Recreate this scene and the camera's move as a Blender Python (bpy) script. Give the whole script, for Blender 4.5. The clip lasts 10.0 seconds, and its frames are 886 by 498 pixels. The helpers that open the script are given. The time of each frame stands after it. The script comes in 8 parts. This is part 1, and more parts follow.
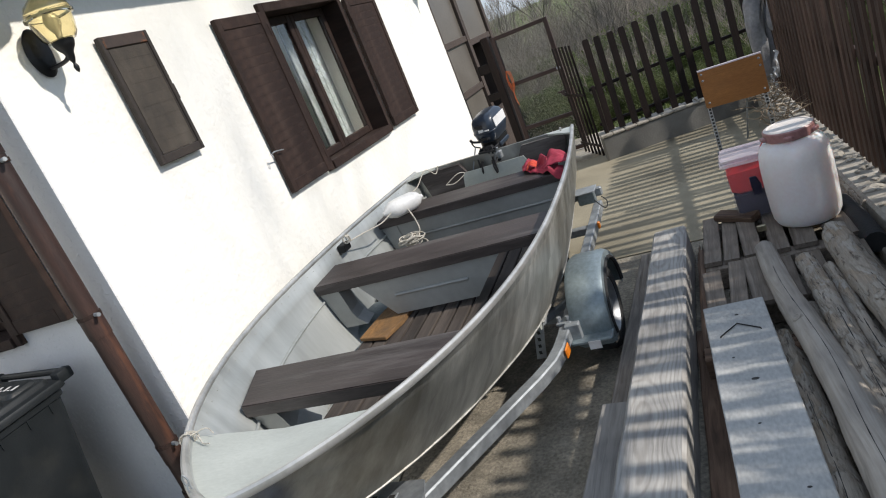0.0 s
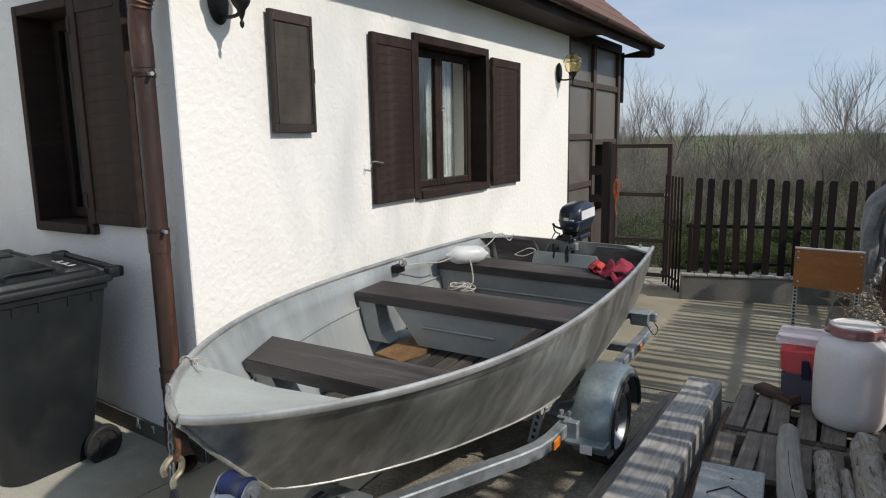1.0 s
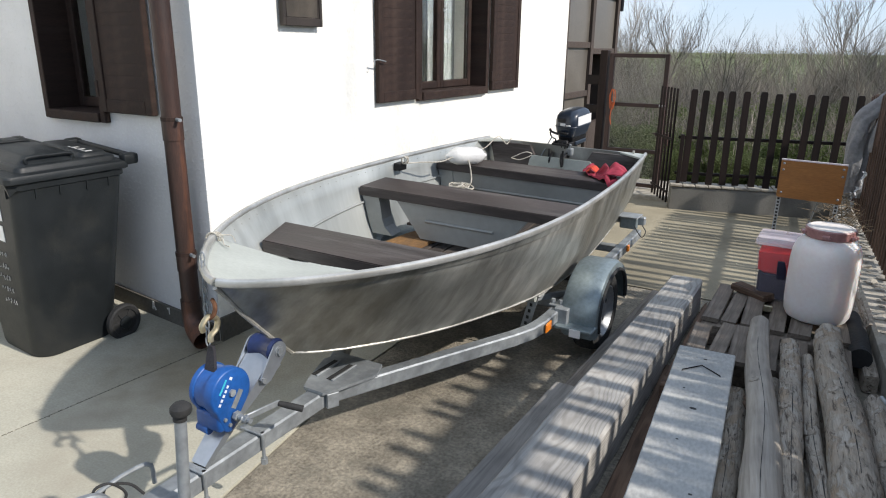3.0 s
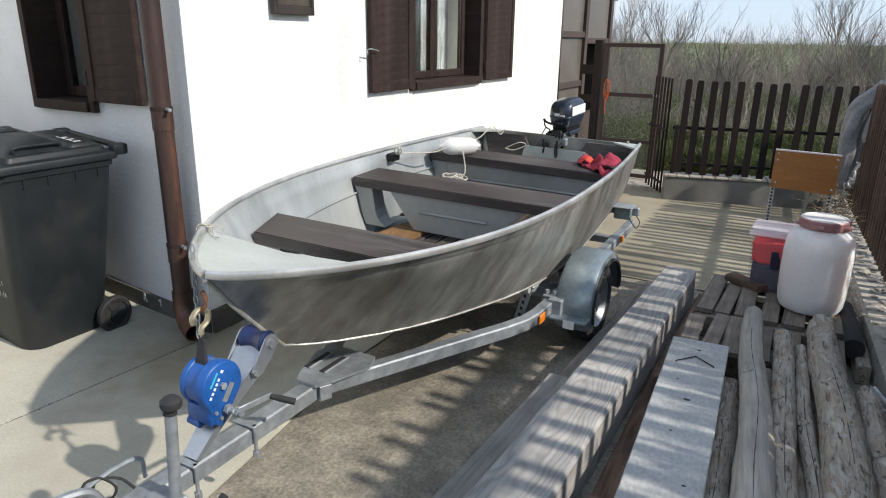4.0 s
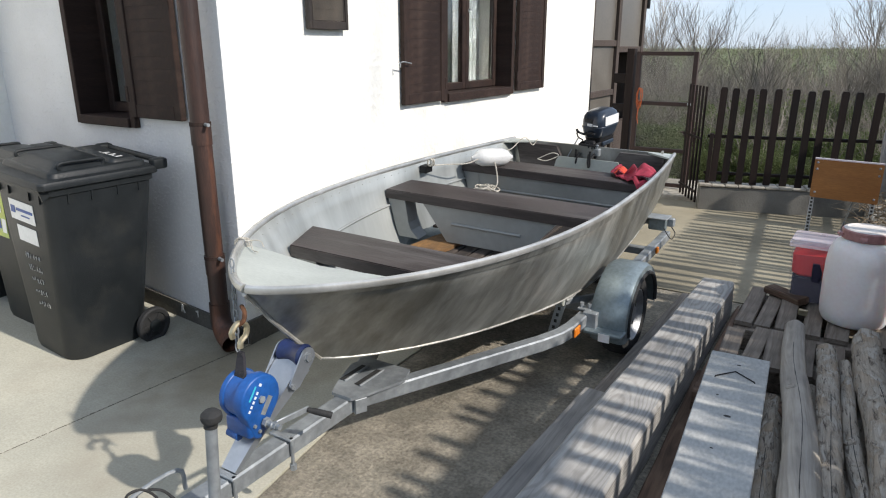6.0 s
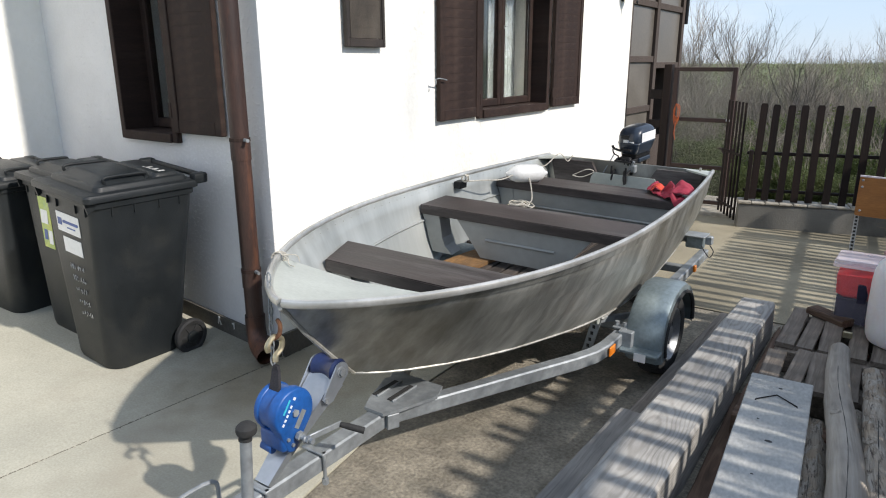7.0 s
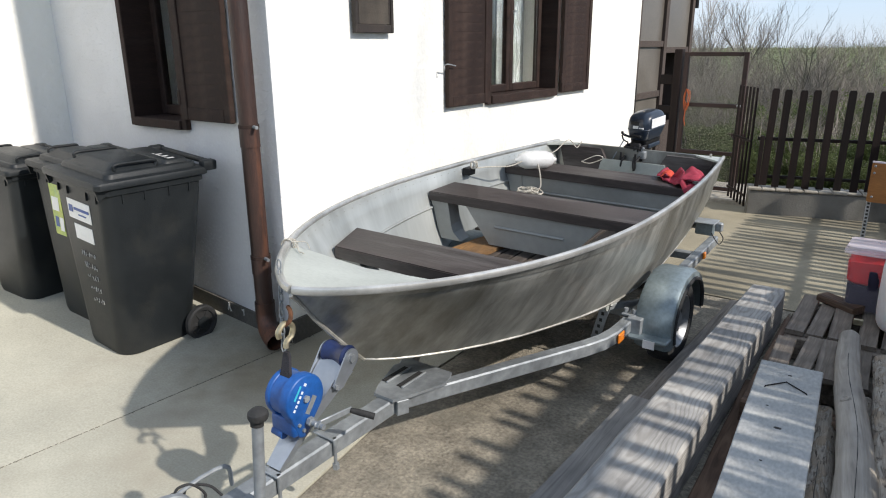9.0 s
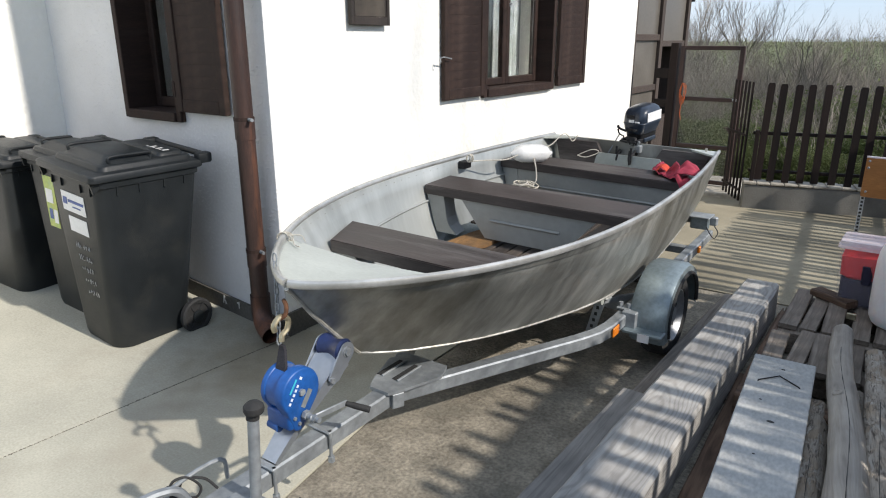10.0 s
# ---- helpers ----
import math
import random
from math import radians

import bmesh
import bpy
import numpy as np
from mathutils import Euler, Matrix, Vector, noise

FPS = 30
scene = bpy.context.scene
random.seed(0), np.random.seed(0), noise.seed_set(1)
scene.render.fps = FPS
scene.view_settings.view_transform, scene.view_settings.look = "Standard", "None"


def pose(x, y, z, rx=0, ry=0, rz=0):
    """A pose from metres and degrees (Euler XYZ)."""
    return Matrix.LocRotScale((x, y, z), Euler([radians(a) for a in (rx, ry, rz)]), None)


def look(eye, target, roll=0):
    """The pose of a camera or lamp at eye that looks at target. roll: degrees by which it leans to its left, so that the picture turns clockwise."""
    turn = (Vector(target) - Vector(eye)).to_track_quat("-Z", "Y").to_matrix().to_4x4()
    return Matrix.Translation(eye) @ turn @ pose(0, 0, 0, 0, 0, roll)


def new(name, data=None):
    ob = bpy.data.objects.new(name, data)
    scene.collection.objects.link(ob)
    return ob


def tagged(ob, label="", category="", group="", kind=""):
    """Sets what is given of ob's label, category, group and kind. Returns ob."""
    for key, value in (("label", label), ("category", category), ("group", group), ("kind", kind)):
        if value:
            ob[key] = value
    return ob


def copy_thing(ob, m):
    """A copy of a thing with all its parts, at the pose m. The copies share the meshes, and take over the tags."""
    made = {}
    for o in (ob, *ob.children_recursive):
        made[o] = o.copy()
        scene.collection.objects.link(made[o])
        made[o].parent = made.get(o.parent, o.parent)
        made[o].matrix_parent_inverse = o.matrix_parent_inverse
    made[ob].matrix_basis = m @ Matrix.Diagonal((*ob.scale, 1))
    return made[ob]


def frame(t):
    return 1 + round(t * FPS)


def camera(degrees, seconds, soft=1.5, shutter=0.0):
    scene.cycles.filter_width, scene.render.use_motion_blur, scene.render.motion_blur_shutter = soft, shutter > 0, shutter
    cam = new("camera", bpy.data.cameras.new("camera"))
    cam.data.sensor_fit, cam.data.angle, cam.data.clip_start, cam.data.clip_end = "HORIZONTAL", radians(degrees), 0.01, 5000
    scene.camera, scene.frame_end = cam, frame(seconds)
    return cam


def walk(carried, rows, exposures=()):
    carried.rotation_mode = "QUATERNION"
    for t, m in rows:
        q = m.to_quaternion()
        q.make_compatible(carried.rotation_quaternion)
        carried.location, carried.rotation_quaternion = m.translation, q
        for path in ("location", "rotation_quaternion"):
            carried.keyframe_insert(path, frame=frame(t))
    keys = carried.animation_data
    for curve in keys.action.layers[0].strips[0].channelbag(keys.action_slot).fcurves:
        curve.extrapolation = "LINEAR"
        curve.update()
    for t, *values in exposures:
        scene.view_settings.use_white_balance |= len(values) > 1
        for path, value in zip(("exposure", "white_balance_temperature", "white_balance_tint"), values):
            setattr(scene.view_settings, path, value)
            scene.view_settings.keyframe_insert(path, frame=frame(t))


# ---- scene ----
cam = camera(67.7, 10.0, soft=1.1)
PATH = [
    (0, (2.468, -1.928, 1.655), (1.626, -0.204, 1.091), -22.7),
    (0.2, (2.484, -1.944, 1.666), (1.664, -0.182, 1.192), -18.9),
    (0.5, (2.517, -1.994, 1.657), (1.64, -0.229, 1.316), -12.4),
    (0.8, (2.568, -2.008, 1.634), (1.605, -0.276, 1.364), -4.4),
    (1, (2.601, -2.018, 1.571), (1.588, -0.326, 1.239), -1.0),
    (1.3, (2.651, -2.04, 1.537), (1.595, -0.428, 1.001), -0.2),
    (1.5, (2.647, -2.054, 1.499), (1.621, -0.455, 0.876), 0.1),
    (2, (2.609, -2.164, 1.515), (1.576, -0.578, 0.87), 1.2),
    (2.5, (2.629, -2.207, 1.528), (1.651, -0.562, 0.946), 0.9),
    (3, (2.626, -2.213, 1.513), (1.676, -0.553, 0.928), 0.7),
    (4.5, (2.614, -2.188, 1.51), (1.69, -0.528, 0.883), 0.6),
    (5, (2.605, -2.192, 1.52), (1.677, -0.538, 0.887), 0.1),
    (5.5, (2.6, -2.199, 1.524), (1.641, -0.556, 0.908), -0.0),
    (7, (2.59, -2.201, 1.532), (1.491, -0.621, 0.987), -0.2),
    (7.5, (2.584, -2.204, 1.532), (1.472, -0.634, 0.986), -0.2),
    (8, (2.582, -2.206, 1.532), (1.464, -0.644, 0.976), -0.2),
    (8.5, (2.585, -2.203, 1.535), (1.467, -0.646, 0.963), -0.3),
    (9, (2.585, -2.205, 1.534), (1.474, -0.648, 0.95), -0.4),
    (9.5, (2.586, -2.204, 1.535), (1.482, -0.646, 0.94), -0.4),
    (10, (2.584, -2.206, 1.538), (1.488, -0.646, 0.933), -0.1),
]
walk(cam, [(t, look(eye, target, roll)) for t, eye, target, roll in PATH],
     exposures=[(0, 0.62, 6550, 12), (0.4, 0.5, 6550, 12), (0.8, 0.29, 6550, 12), (1.2, 0.34, 6550, 12), (1.55, 0.54, 6550, 12), (1.9, 0.83, 6550, 12), (5.5, 0.82, 6550, 12), (10, 0.80, 6550, 12)])

# ---- world, sun, exposure ----
SUN_AZ, SUN_EL = 1.0, 38.0   # degrees from +x towards +y, and above the ground
world = bpy.data.worlds.new("sky")
scene.world = world
world.use_nodes = True
wn = world.node_tree.nodes
wl = world.node_tree.links
sky = wn.new("ShaderNodeTexSky")
sky.sky_type = 'NISHITA'
sky.sun_disc = False
sky.sun_elevation = radians(SUN_EL)
sky.sun_rotation = radians(90 - SUN_AZ)
sky.air_density, sky.dust_density, sky.ozone_density = 1.0, 0.3, 1.5
# thin high cloud veils pale the sky
hz = wn.new("ShaderNodeHueSaturation")
hz.inputs["Saturation"].default_value = 0.92
wl.new(sky.outputs[0], hz.inputs["Color"])
stc = wn.new("ShaderNodeTexCoord")
smp = wn.new("ShaderNodeMapping")
smp.inputs["Scale"].default_value = (1.6, 1.6, 7.0)
wl.new(stc.outputs["Generated"], smp.inputs[0])
cln = wn.new("ShaderNodeTexNoise")
cln.inputs["Scale"].default_value, cln.inputs["Detail"].default_value, cln.inputs["Roughness"].default_value = 1.7, 7, 0.55
wl.new(smp.outputs[0], cln.inputs["Vector"])
clr = wn.new("ShaderNodeMapRange")
clr.inputs[1].default_value, clr.inputs[2].default_value, clr.inputs[3].default_value, clr.inputs[4].default_value = 0.45, 0.75, 0.0, 0.5
wl.new(cln.outputs[0], clr.inputs[0])
clm = wn.new("ShaderNodeMix")
clm.data_type = 'RGBA'
clm.inputs[7].default_value = (4.6, 4.85, 5.1, 1)
wl.new(clr.outputs[0], clm.inputs[0])
tnt = wn.new("ShaderNodeMix")
tnt.data_type, tnt.blend_type = 'RGBA', 'MULTIPLY'
tnt.inputs[0].default_value = 1.0
tnt.inputs[7].default_value = (0.90, 0.965, 1.09, 1)
wl.new(hz.outputs[0], tnt.inputs[6])
hazy = wn.new("ShaderNodeMix")
hazy.data_type = 'RGBA'
hazy.inputs[0].default_value = 0.78
hazy.inputs[7].default_value = (2.7, 3.4, 4.35, 1)
wl.new(tnt.outputs[2], hazy.inputs[6])
wl.new(hazy.outputs[2], clm.inputs[6])
wl.new(clm.outputs[2], wn["Background"].inputs[0])
wn["Background"].inputs[1].default_value = 0.122
sun = new("sun", bpy.data.lights.new("sun", 'SUN'))
sun.data.energy, sun.data.angle, sun.data.color = 2.85, radians(1.15), (1.0, 0.95, 0.87)
_d = Vector((math.cos(radians(SUN_AZ)) * math.cos(radians(SUN_EL)), math.sin(radians(SUN_AZ)) * math.cos(radians(SUN_EL)), math.sin(radians(SUN_EL))))
sun.matrix_world = look(_d * 30, (0, 0, 0))

# ---- materials ----


def mat(name, col, col2=None, rough=0.6, metal=0.0, scale=8.0, stretch=(1, 1, 1), bump=0.0, bscale=60.0, var=0.0, spots=None, spot_amount=0.5, bumpdist=0.01, coat=0.0, rvar=0.15, grain=0.35):
    """Two-scale noise colour, grain bump, optional blotches, optional variation per object."""
    m = bpy.data.materials.new(name)
    m.use_nodes = True
    nt = m.node_tree
    n, l = nt.nodes, nt.links
    bs = n["Principled BSDF"]
    bs.inputs["Roughness"].default_value = rough
    bs.inputs["Metallic"].default_value = metal
    bs.inputs["Coat Weight"].default_value = coat
    tc = n.new("ShaderNodeTexCoord")
    mp = n.new("ShaderNodeMapping")
    mp.inputs["Scale"].default_value = stretch
    l.new(tc.outputs["Object"], mp.inputs[0])
    src = mp.outputs[0]
    oi = n.new("ShaderNodeObjectInfo")
    if var:
        ad = n.new("ShaderNodeVectorMath")
        sc = n.new("ShaderNodeVectorMath")
        sc.operation = 'SCALE'
        sc.inputs[3].default_value = 37.0
        comb = n.new("ShaderNodeCombineXYZ")
        for i in range(3):
            l.new(oi.outputs["Random"], comb.inputs[i])
        l.new(comb.outputs[0], sc.inputs[0])
        l.new(src, ad.inputs[0])
        l.new(sc.outputs[0], ad.inputs[1])
        src = ad.outputs[0]
    c2 = col2 or tuple(c * 0.75 for c in col)
    n1 = n.new("ShaderNodeTexNoise")
    n1.inputs["Scale"].default_value, n1.inputs["Detail"].default_value, n1.inputs["Roughness"].default_value = scale, 6, 0.6
    l.new(src, n1.inputs["Vector"])
    r1 = n.new("ShaderNodeValToRGB")
    r1.color_ramp.elements[0].position, r1.color_ramp.elements[1].position = 0.35, 0.65
    r1.color_ramp.elements[0].color, r1.color_ramp.elements[1].color = (*c2, 1), (*col, 1)
    l.new(n1.outputs[0], r1.inputs[0])
    out = r1.outputs[0]
    n2 = n.new("ShaderNodeTexNoise")
    n2.inputs["Scale"].default_value, n2.inputs["Detail"].default_value = bscale, 4
    l.new(src, n2.inputs["Vector"])
    mx = n.new("ShaderNodeMix")
    mx.data_type, mx.blend_type = 'RGBA', 'OVERLAY'
    mx.inputs[0].default_value = grain
    l.new(out, mx.inputs[6])
    l.new(n2.outputs[0], mx.inputs[7])
    out = mx.outputs[2]
    if spots:
        n3 = n.new("ShaderNodeTexNoise")
        n3.inputs["Scale"].default_value, n3.inputs["Detail"].default_value, n3.inputs["Roughness"].default_value = scale * 0.45, 8, 0.65
        l.new(src, n3.inputs["Vector"])
        r3 = n.new("ShaderNodeValToRGB")
        r3.color_ramp.elements[0].position, r3.color_ramp.elements[1].position = 0.52, 0.68
        l.new(n3.outputs[0], r3.inputs[0])
        k = n.new("ShaderNodeMath")
        k.operation = 'MULTIPLY'
        k.inputs[1].default_value = spot_amount
        l.new(r3.outputs[0], k.inputs[0])
        m3 = n.new("ShaderNodeMix")
        m3.data_type = 'RGBA'
        m3.inputs[7].default_value = (*spots, 1)
        l.new(k.outputs[0], m3.inputs[0])
        l.new(out, m3.inputs[6])
        out = m3.outputs[2]
    if var:
        hs = n.new("ShaderNodeHueSaturation")
        mr = n.new("ShaderNodeMapRange")
        mr.inputs[3].default_value, mr.inputs[4].default_value = 1 - var, 1 + var
        l.new(oi.outputs["Random"], mr.inputs[0])
        l.new(mr.outputs[0], hs.inputs["Value"])
        l.new(out, hs.inputs["Color"])
        out = hs.outputs[0]
    l.new(out, bs.inputs["Base Color"])
    rr = n.new("ShaderNodeMapRange")
    rr.inputs[3].default_value, rr.inputs[4].default_value = max(0.03, rough - rvar), min(1, rough + rvar)
    l.new(n1.outputs[0], rr.inputs[0])
    l.new(rr.outputs[0], bs.inputs["Roughness"])
    if bump:
        bp = n.new("ShaderNodeBump")
        bp.inputs["Strength"].default_value, bp.inputs["Distance"].default_value = bump, bumpdist
        l.new(n2.outputs[0], bp.inputs["Height"])
        l.new(bp.outputs[0], bs.inputs["Normal"])
    return m


def translucent(m, weight, radius):
    b = m.node_tree.nodes["Principled BSDF"]
    b.inputs["Subsurface Weight"].default_value = weight
    b.inputs["Subsurface Radius"].default_value = radius
    b.inputs["Subsurface Scale"].default_value = 1.0
    return m


def glass_mat(name, tint=(1, 1, 1), rough=0.0):
    m = bpy.data.materials.new(name)
    m.use_nodes = True
    b = m.node_tree.nodes["Principled BSDF"]
    b.inputs["Base Color"].default_value = (*tint, 1)
    b.inputs["Transmission Weight"].default_value = 1.0
    b.inputs["Roughness"].default_value = rough
    b.inputs["IOR"].default_value = 1.45
    return m


def wood_mat(name, dark, light, along=1, rough=0.7, bump=0.5, ring=14.0, var=0.12, grain=9.0, stains=None):
    """Grain that runs along one axis of the object (0 x, 1 y, 2 z)."""
    st = [grain, grain, grain]
    st[along] = grain * 0.05
    return mat(name, light, dark, rough, 0.0, 1.6, tuple(st), bump, ring, var, stains, 0.6, 0.004)


M = {}
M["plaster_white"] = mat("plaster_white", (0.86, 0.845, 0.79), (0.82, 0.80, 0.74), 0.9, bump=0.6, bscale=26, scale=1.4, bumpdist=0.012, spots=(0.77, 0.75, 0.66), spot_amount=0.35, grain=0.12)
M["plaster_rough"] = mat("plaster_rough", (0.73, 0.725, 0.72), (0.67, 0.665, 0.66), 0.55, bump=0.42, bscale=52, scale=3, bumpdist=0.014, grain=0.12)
# the coat is flung on: flat ground with scattered lumps
pr = M["plaster_rough"].node_tree
lump = pr.nodes.new("ShaderNodeValToRGB")
lump.color_ramp.elements[0].position, lump.color_ramp.elements[1].position = 0.53, 0.74
bump_in = next(n for n in pr.nodes if n.type == 'BUMP').inputs["Height"]
pr.links.new(bump_in.links[0].from_socket, lump.inputs[0])
pr.links.new(lump.outputs[0], bump_in)
M["plinth"] = mat("plinth", (0.13, 0.12, 0.10), (0.08, 0.075, 0.065), 0.85, bump=0.6, scale=4, spots=(0.25, 0.24, 0.21), spot_amount=0.5)
M["brown_paint"] = mat("brown_paint", (0.038, 0.022, 0.017), (0.021, 0.0125, 0.010), 0.72, bump=0.25, bscale=90, scale=6, stretch=(3, .4, 3), spots=(0.058, 0.038, 0.030), spot_amount=0.5)
M["pipe_brown"] = mat("pipe_brown", (0.060, 0.029, 0.021), (0.032, 0.019, 0.016), 0.5, 0.15, bump=0.15, scale=5, stretch=(3, 3, .5), spots=(0.19, 0.075, 0.038), spot_amount=0.85)
M["concrete"] = mat("concrete", (0.46, 0.444, 0.364), (0.362, 0.350, 0.288), 0.9, bump=0.35, bscale=110, scale=1.3, spots=(0.285, 0.255, 0.20), spot_amount=0.75, bumpdist=0.003, grain=0.28)


def damp(m, centre, radius, tint):
    """A ragged damp stain on the ground round a point."""
    n, l = m.node_tree.nodes, m.node_tree.links
    base = n["Principled BSDF"].inputs["Base Color"]
    tc, sub_, ln, nz = n.new("ShaderNodeTexCoord"), n.new("ShaderNodeVectorMath"), n.new("ShaderNodeVectorMath"), n.new("ShaderNodeTexNoise")
    sub_.operation, ln.operation = 'SUBTRACT', 'LENGTH'
    sub_.inputs[1].default_value = centre
    nz.inputs["Scale"].default_value, nz.inputs["Detail"].default_value = 4.0, 6
    l.new(tc.outputs["Object"], sub_.inputs[0])
    l.new(sub_.outputs[0], ln.inputs[0])
    l.new(tc.outputs["Object"], nz.inputs["Vector"])
    ma = n.new("ShaderNodeMath")
    ma.operation = 'MULTIPLY_ADD'
    ma.inputs[1].default_value = radius * 1.6
    l.new(nz.outputs[0], ma.inputs[0])
    l.new(ln.outputs["Value"], ma.inputs[2])
    mr = n.new("ShaderNodeMapRange")
    mr.inputs[1].default_value, mr.inputs[2].default_value = radius * 1.1, radius * 2.0
    mr.inputs[3].default_value, mr.inputs[4].default_value = 1.0, 0.0
    l.new(ma.outputs[0], mr.inputs[0])
    mx = n.new("ShaderNodeMix")
    mx.data_type, mx.blend_type = 'RGBA', 'MULTIPLY'
    mx.inputs[7].default_value = (*tint, 1)
    l.new(mr.outputs[0], mx.inputs[0])
    l.new(base.links[0].from_socket, mx.inputs[6])
    l.new(mx.outputs[2], base)


# rain water from the downpipe's foot
damp(M["concrete"], (0.12, -0.12, 0.0), 0.55, (0.62, 0.58, 0.52))
M["concrete_mossy"] = mat("concrete_mossy", (0.32, 0.285, 0.205), (0.21, 0.185, 0.13), 0.9, bump=0.5, bscale=110, scale=1.5, spots=(0.115, 0.098, 0.064), spot_amount=0.85, bumpdist=0.004, grain=0.55)
M["aggregate"] = mat("aggregate", (0.285, 0.255, 0.20), (0.16, 0.142, 0.112), 0.95, bump=0.9, bscale=75, scale=6.5, spots=(0.17, 0.16, 0.128), spot_amount=0.6, bumpdist=0.007, grain=0.8)
# strong streaks: stains, and blotchy ground reflections painted into the tone
M["aluminium"] = mat("aluminium", (0.52, 0.52, 0.485), (0.185, 0.185, 0.165), 0.42, 0.72, 2.6, (1, 2.4, .6), 0.35, 8, spots=(0.16, 0.152, 0.125), spot_amount=0.7, bumpdist=0.012, grain=0.25)
M["alu_inside"] = mat("alu_inside", (0.47, 0.49, 0.475), (0.335, 0.35, 0.335), 0.5, 0.45, 1.8, (1, 2.2, .5), 0.06, 7, spots=(0.235, 0.245, 0.225), spot_amount=0.7, grain=0.15)
M["galv"] = mat("galv", (0.36, 0.385, 0.40), (0.25, 0.27, 0.285), 0.58, 0.6, 9, bump=0.12, bscale=35, spots=(0.21, 0.215, 0.215), spot_amount=0.45)
M["bench_wood"] = mat("bench_wood", (0.060, 0.047, 0.043), (0.028, 0.021, 0.019), 0.52, scale=3.5, stretch=(0.7, 5, 5), bump=0.3, bscale=26, var=0.12, spots=(0.17, 0.155, 0.145), spot_amount=0.6, bumpdist=0.003, grain=0.5)
M["floor_wood"] = wood_mat("floor_wood", (0.026, 0.020, 0.017), (0.082, 0.066, 0.055), 1, 0.75, 0.5, var=0.25)
M["bin_plastic"] = mat("bin_plastic", (0.0175, 0.0205, 0.0225), (0.0125, 0.015, 0.0165), 0.44, bump=0.15, bscale=200, scale=4, spots=(0.05, 0.048, 0.040), spot_amount=0.45)
M["bin_plastic"].node_tree.nodes["Principled BSDF"].inputs["Specular IOR Level"].default_value = 0.32
M["rubber"] = mat("rubber", (0.025, 0.025, 0.025), (0.018, 0.018, 0.018), 0.8, bump=0.3)
M["blue_plastic"] = mat("blue_plastic", (0.011, 0.085, 0.31), (0.009, 0.068, 0.25), 0.38, scale=6, bump=0.05)
M["fence_wood"] = wood_mat("fence_wood", (0.008, 0.0052, 0.0045), (0.018, 0.011, 0.0092), 2, 0.75, 0.4, var=0.2)
# paler copy for the backlit side fence, bounced light put into its colour
M["fence_paler"] = wood_mat("fence_paler", (0.045, 0.027, 0.019), (0.10, 0.063, 0.046), 2, 0.75, 0.4, var=0.35)
for k in ("fence_wood", "fence_paler", "brown_paint"):
    M[k].node_tree.nodes["Principled BSDF"].inputs["Specular IOR Level"].default_value = 0.25
M["grass"] = mat("grass", (0.10, 0.13, 0.035), (0.06, 0.085, 0.022), 0.95, scale=1.2, bump=1.0, bscale=25, bumpdist=0.05, spots=(0.15, 0.13, 0.07))
M["white_barrel"] = mat("white_barrel", (0.90, 0.845, 0.82), (0.85, 0.785, 0.755), 0.42, scale=3, bump=0.05, spots=(0.62, 0.55, 0.49), spot_amount=0.3)
translucent(M["white_barrel"], 0.7, (0.12, 0.09, 0.075))
M["motor_blue"] = mat("motor_blue", (0.018, 0.028, 0.045), (0.013, 0.02, 0.034), 0.33, scale=5, coat=0.4)

# ---- mesh helpers ----


def part(name, bm, material, parent=None, label="", smooth=False):
    me = bpy.data.meshes.new(name)
    bmesh.ops.recalc_face_normals(bm, faces=bm.faces[:])
    bm.to_mesh(me)
    bm.free()
    if material:
        me.materials.append(material)
    if smooth:
        for p in me.polygons:
            p.use_smooth = True
        me.set_sharp_from_angle(angle=radians(38))
    ob = new(name, me)
    if parent:
        ob.parent = parent
    if label:
        ob["label"] = label
    return ob


def thing(name, m, label, category, group="", kind=""):
    e = new(name)
    e.empty_display_size = 0.1
    e.matrix_world = m
    return tagged(e, label, category, group, kind)


def box(bm, x0, x1, y0, y1, z0, z1, bevel=0.0, seg=1, m=None):
    vs = bmesh.ops.create_cube(bm, size=1.0)["verts"]
    for v in vs:
        v.co = Vector(((x0 + x1) / 2 + v.co.x * (x1 - x0), (y0 + y1) / 2 + v.co.y * (y1 - y0), (z0 + z1) / 2 + v.co.z * (z1 - z0)))
    if bevel:
        es = list({e for v in vs for e in v.link_edges})
        r = bmesh.ops.bevel(bm, geom=es, offset=bevel, segments=seg, affect='EDGES', profile=0.5)
        vs = list({v for f in r["faces"] for v in f.verts} | {v for v in vs if v.is_valid})
    if m is not None:
        bmesh.ops.transform(bm, matrix=m, verts=vs)
    return vs


def B(*a, **k):
    bm = bmesh.new()
    box(bm, *a, **k)
    return bm


def loft(bm, rings, closed=True, cap=True):
    """Skin a list of rings of points."""
    vr = [[bm.verts.new(p) for p in r] for r in rings]
    k = len(vr[0])
    for a, b in zip(vr, vr[1:]):
        for i in range(k if closed else k - 1):
            j = (i + 1) % k
            bm.faces.new((a[i], a[j], b[j], b[i]))
    if cap and closed:
        bm.faces.new(vr[0][::-1])
        bm.faces.new(vr[-1])
    return vr


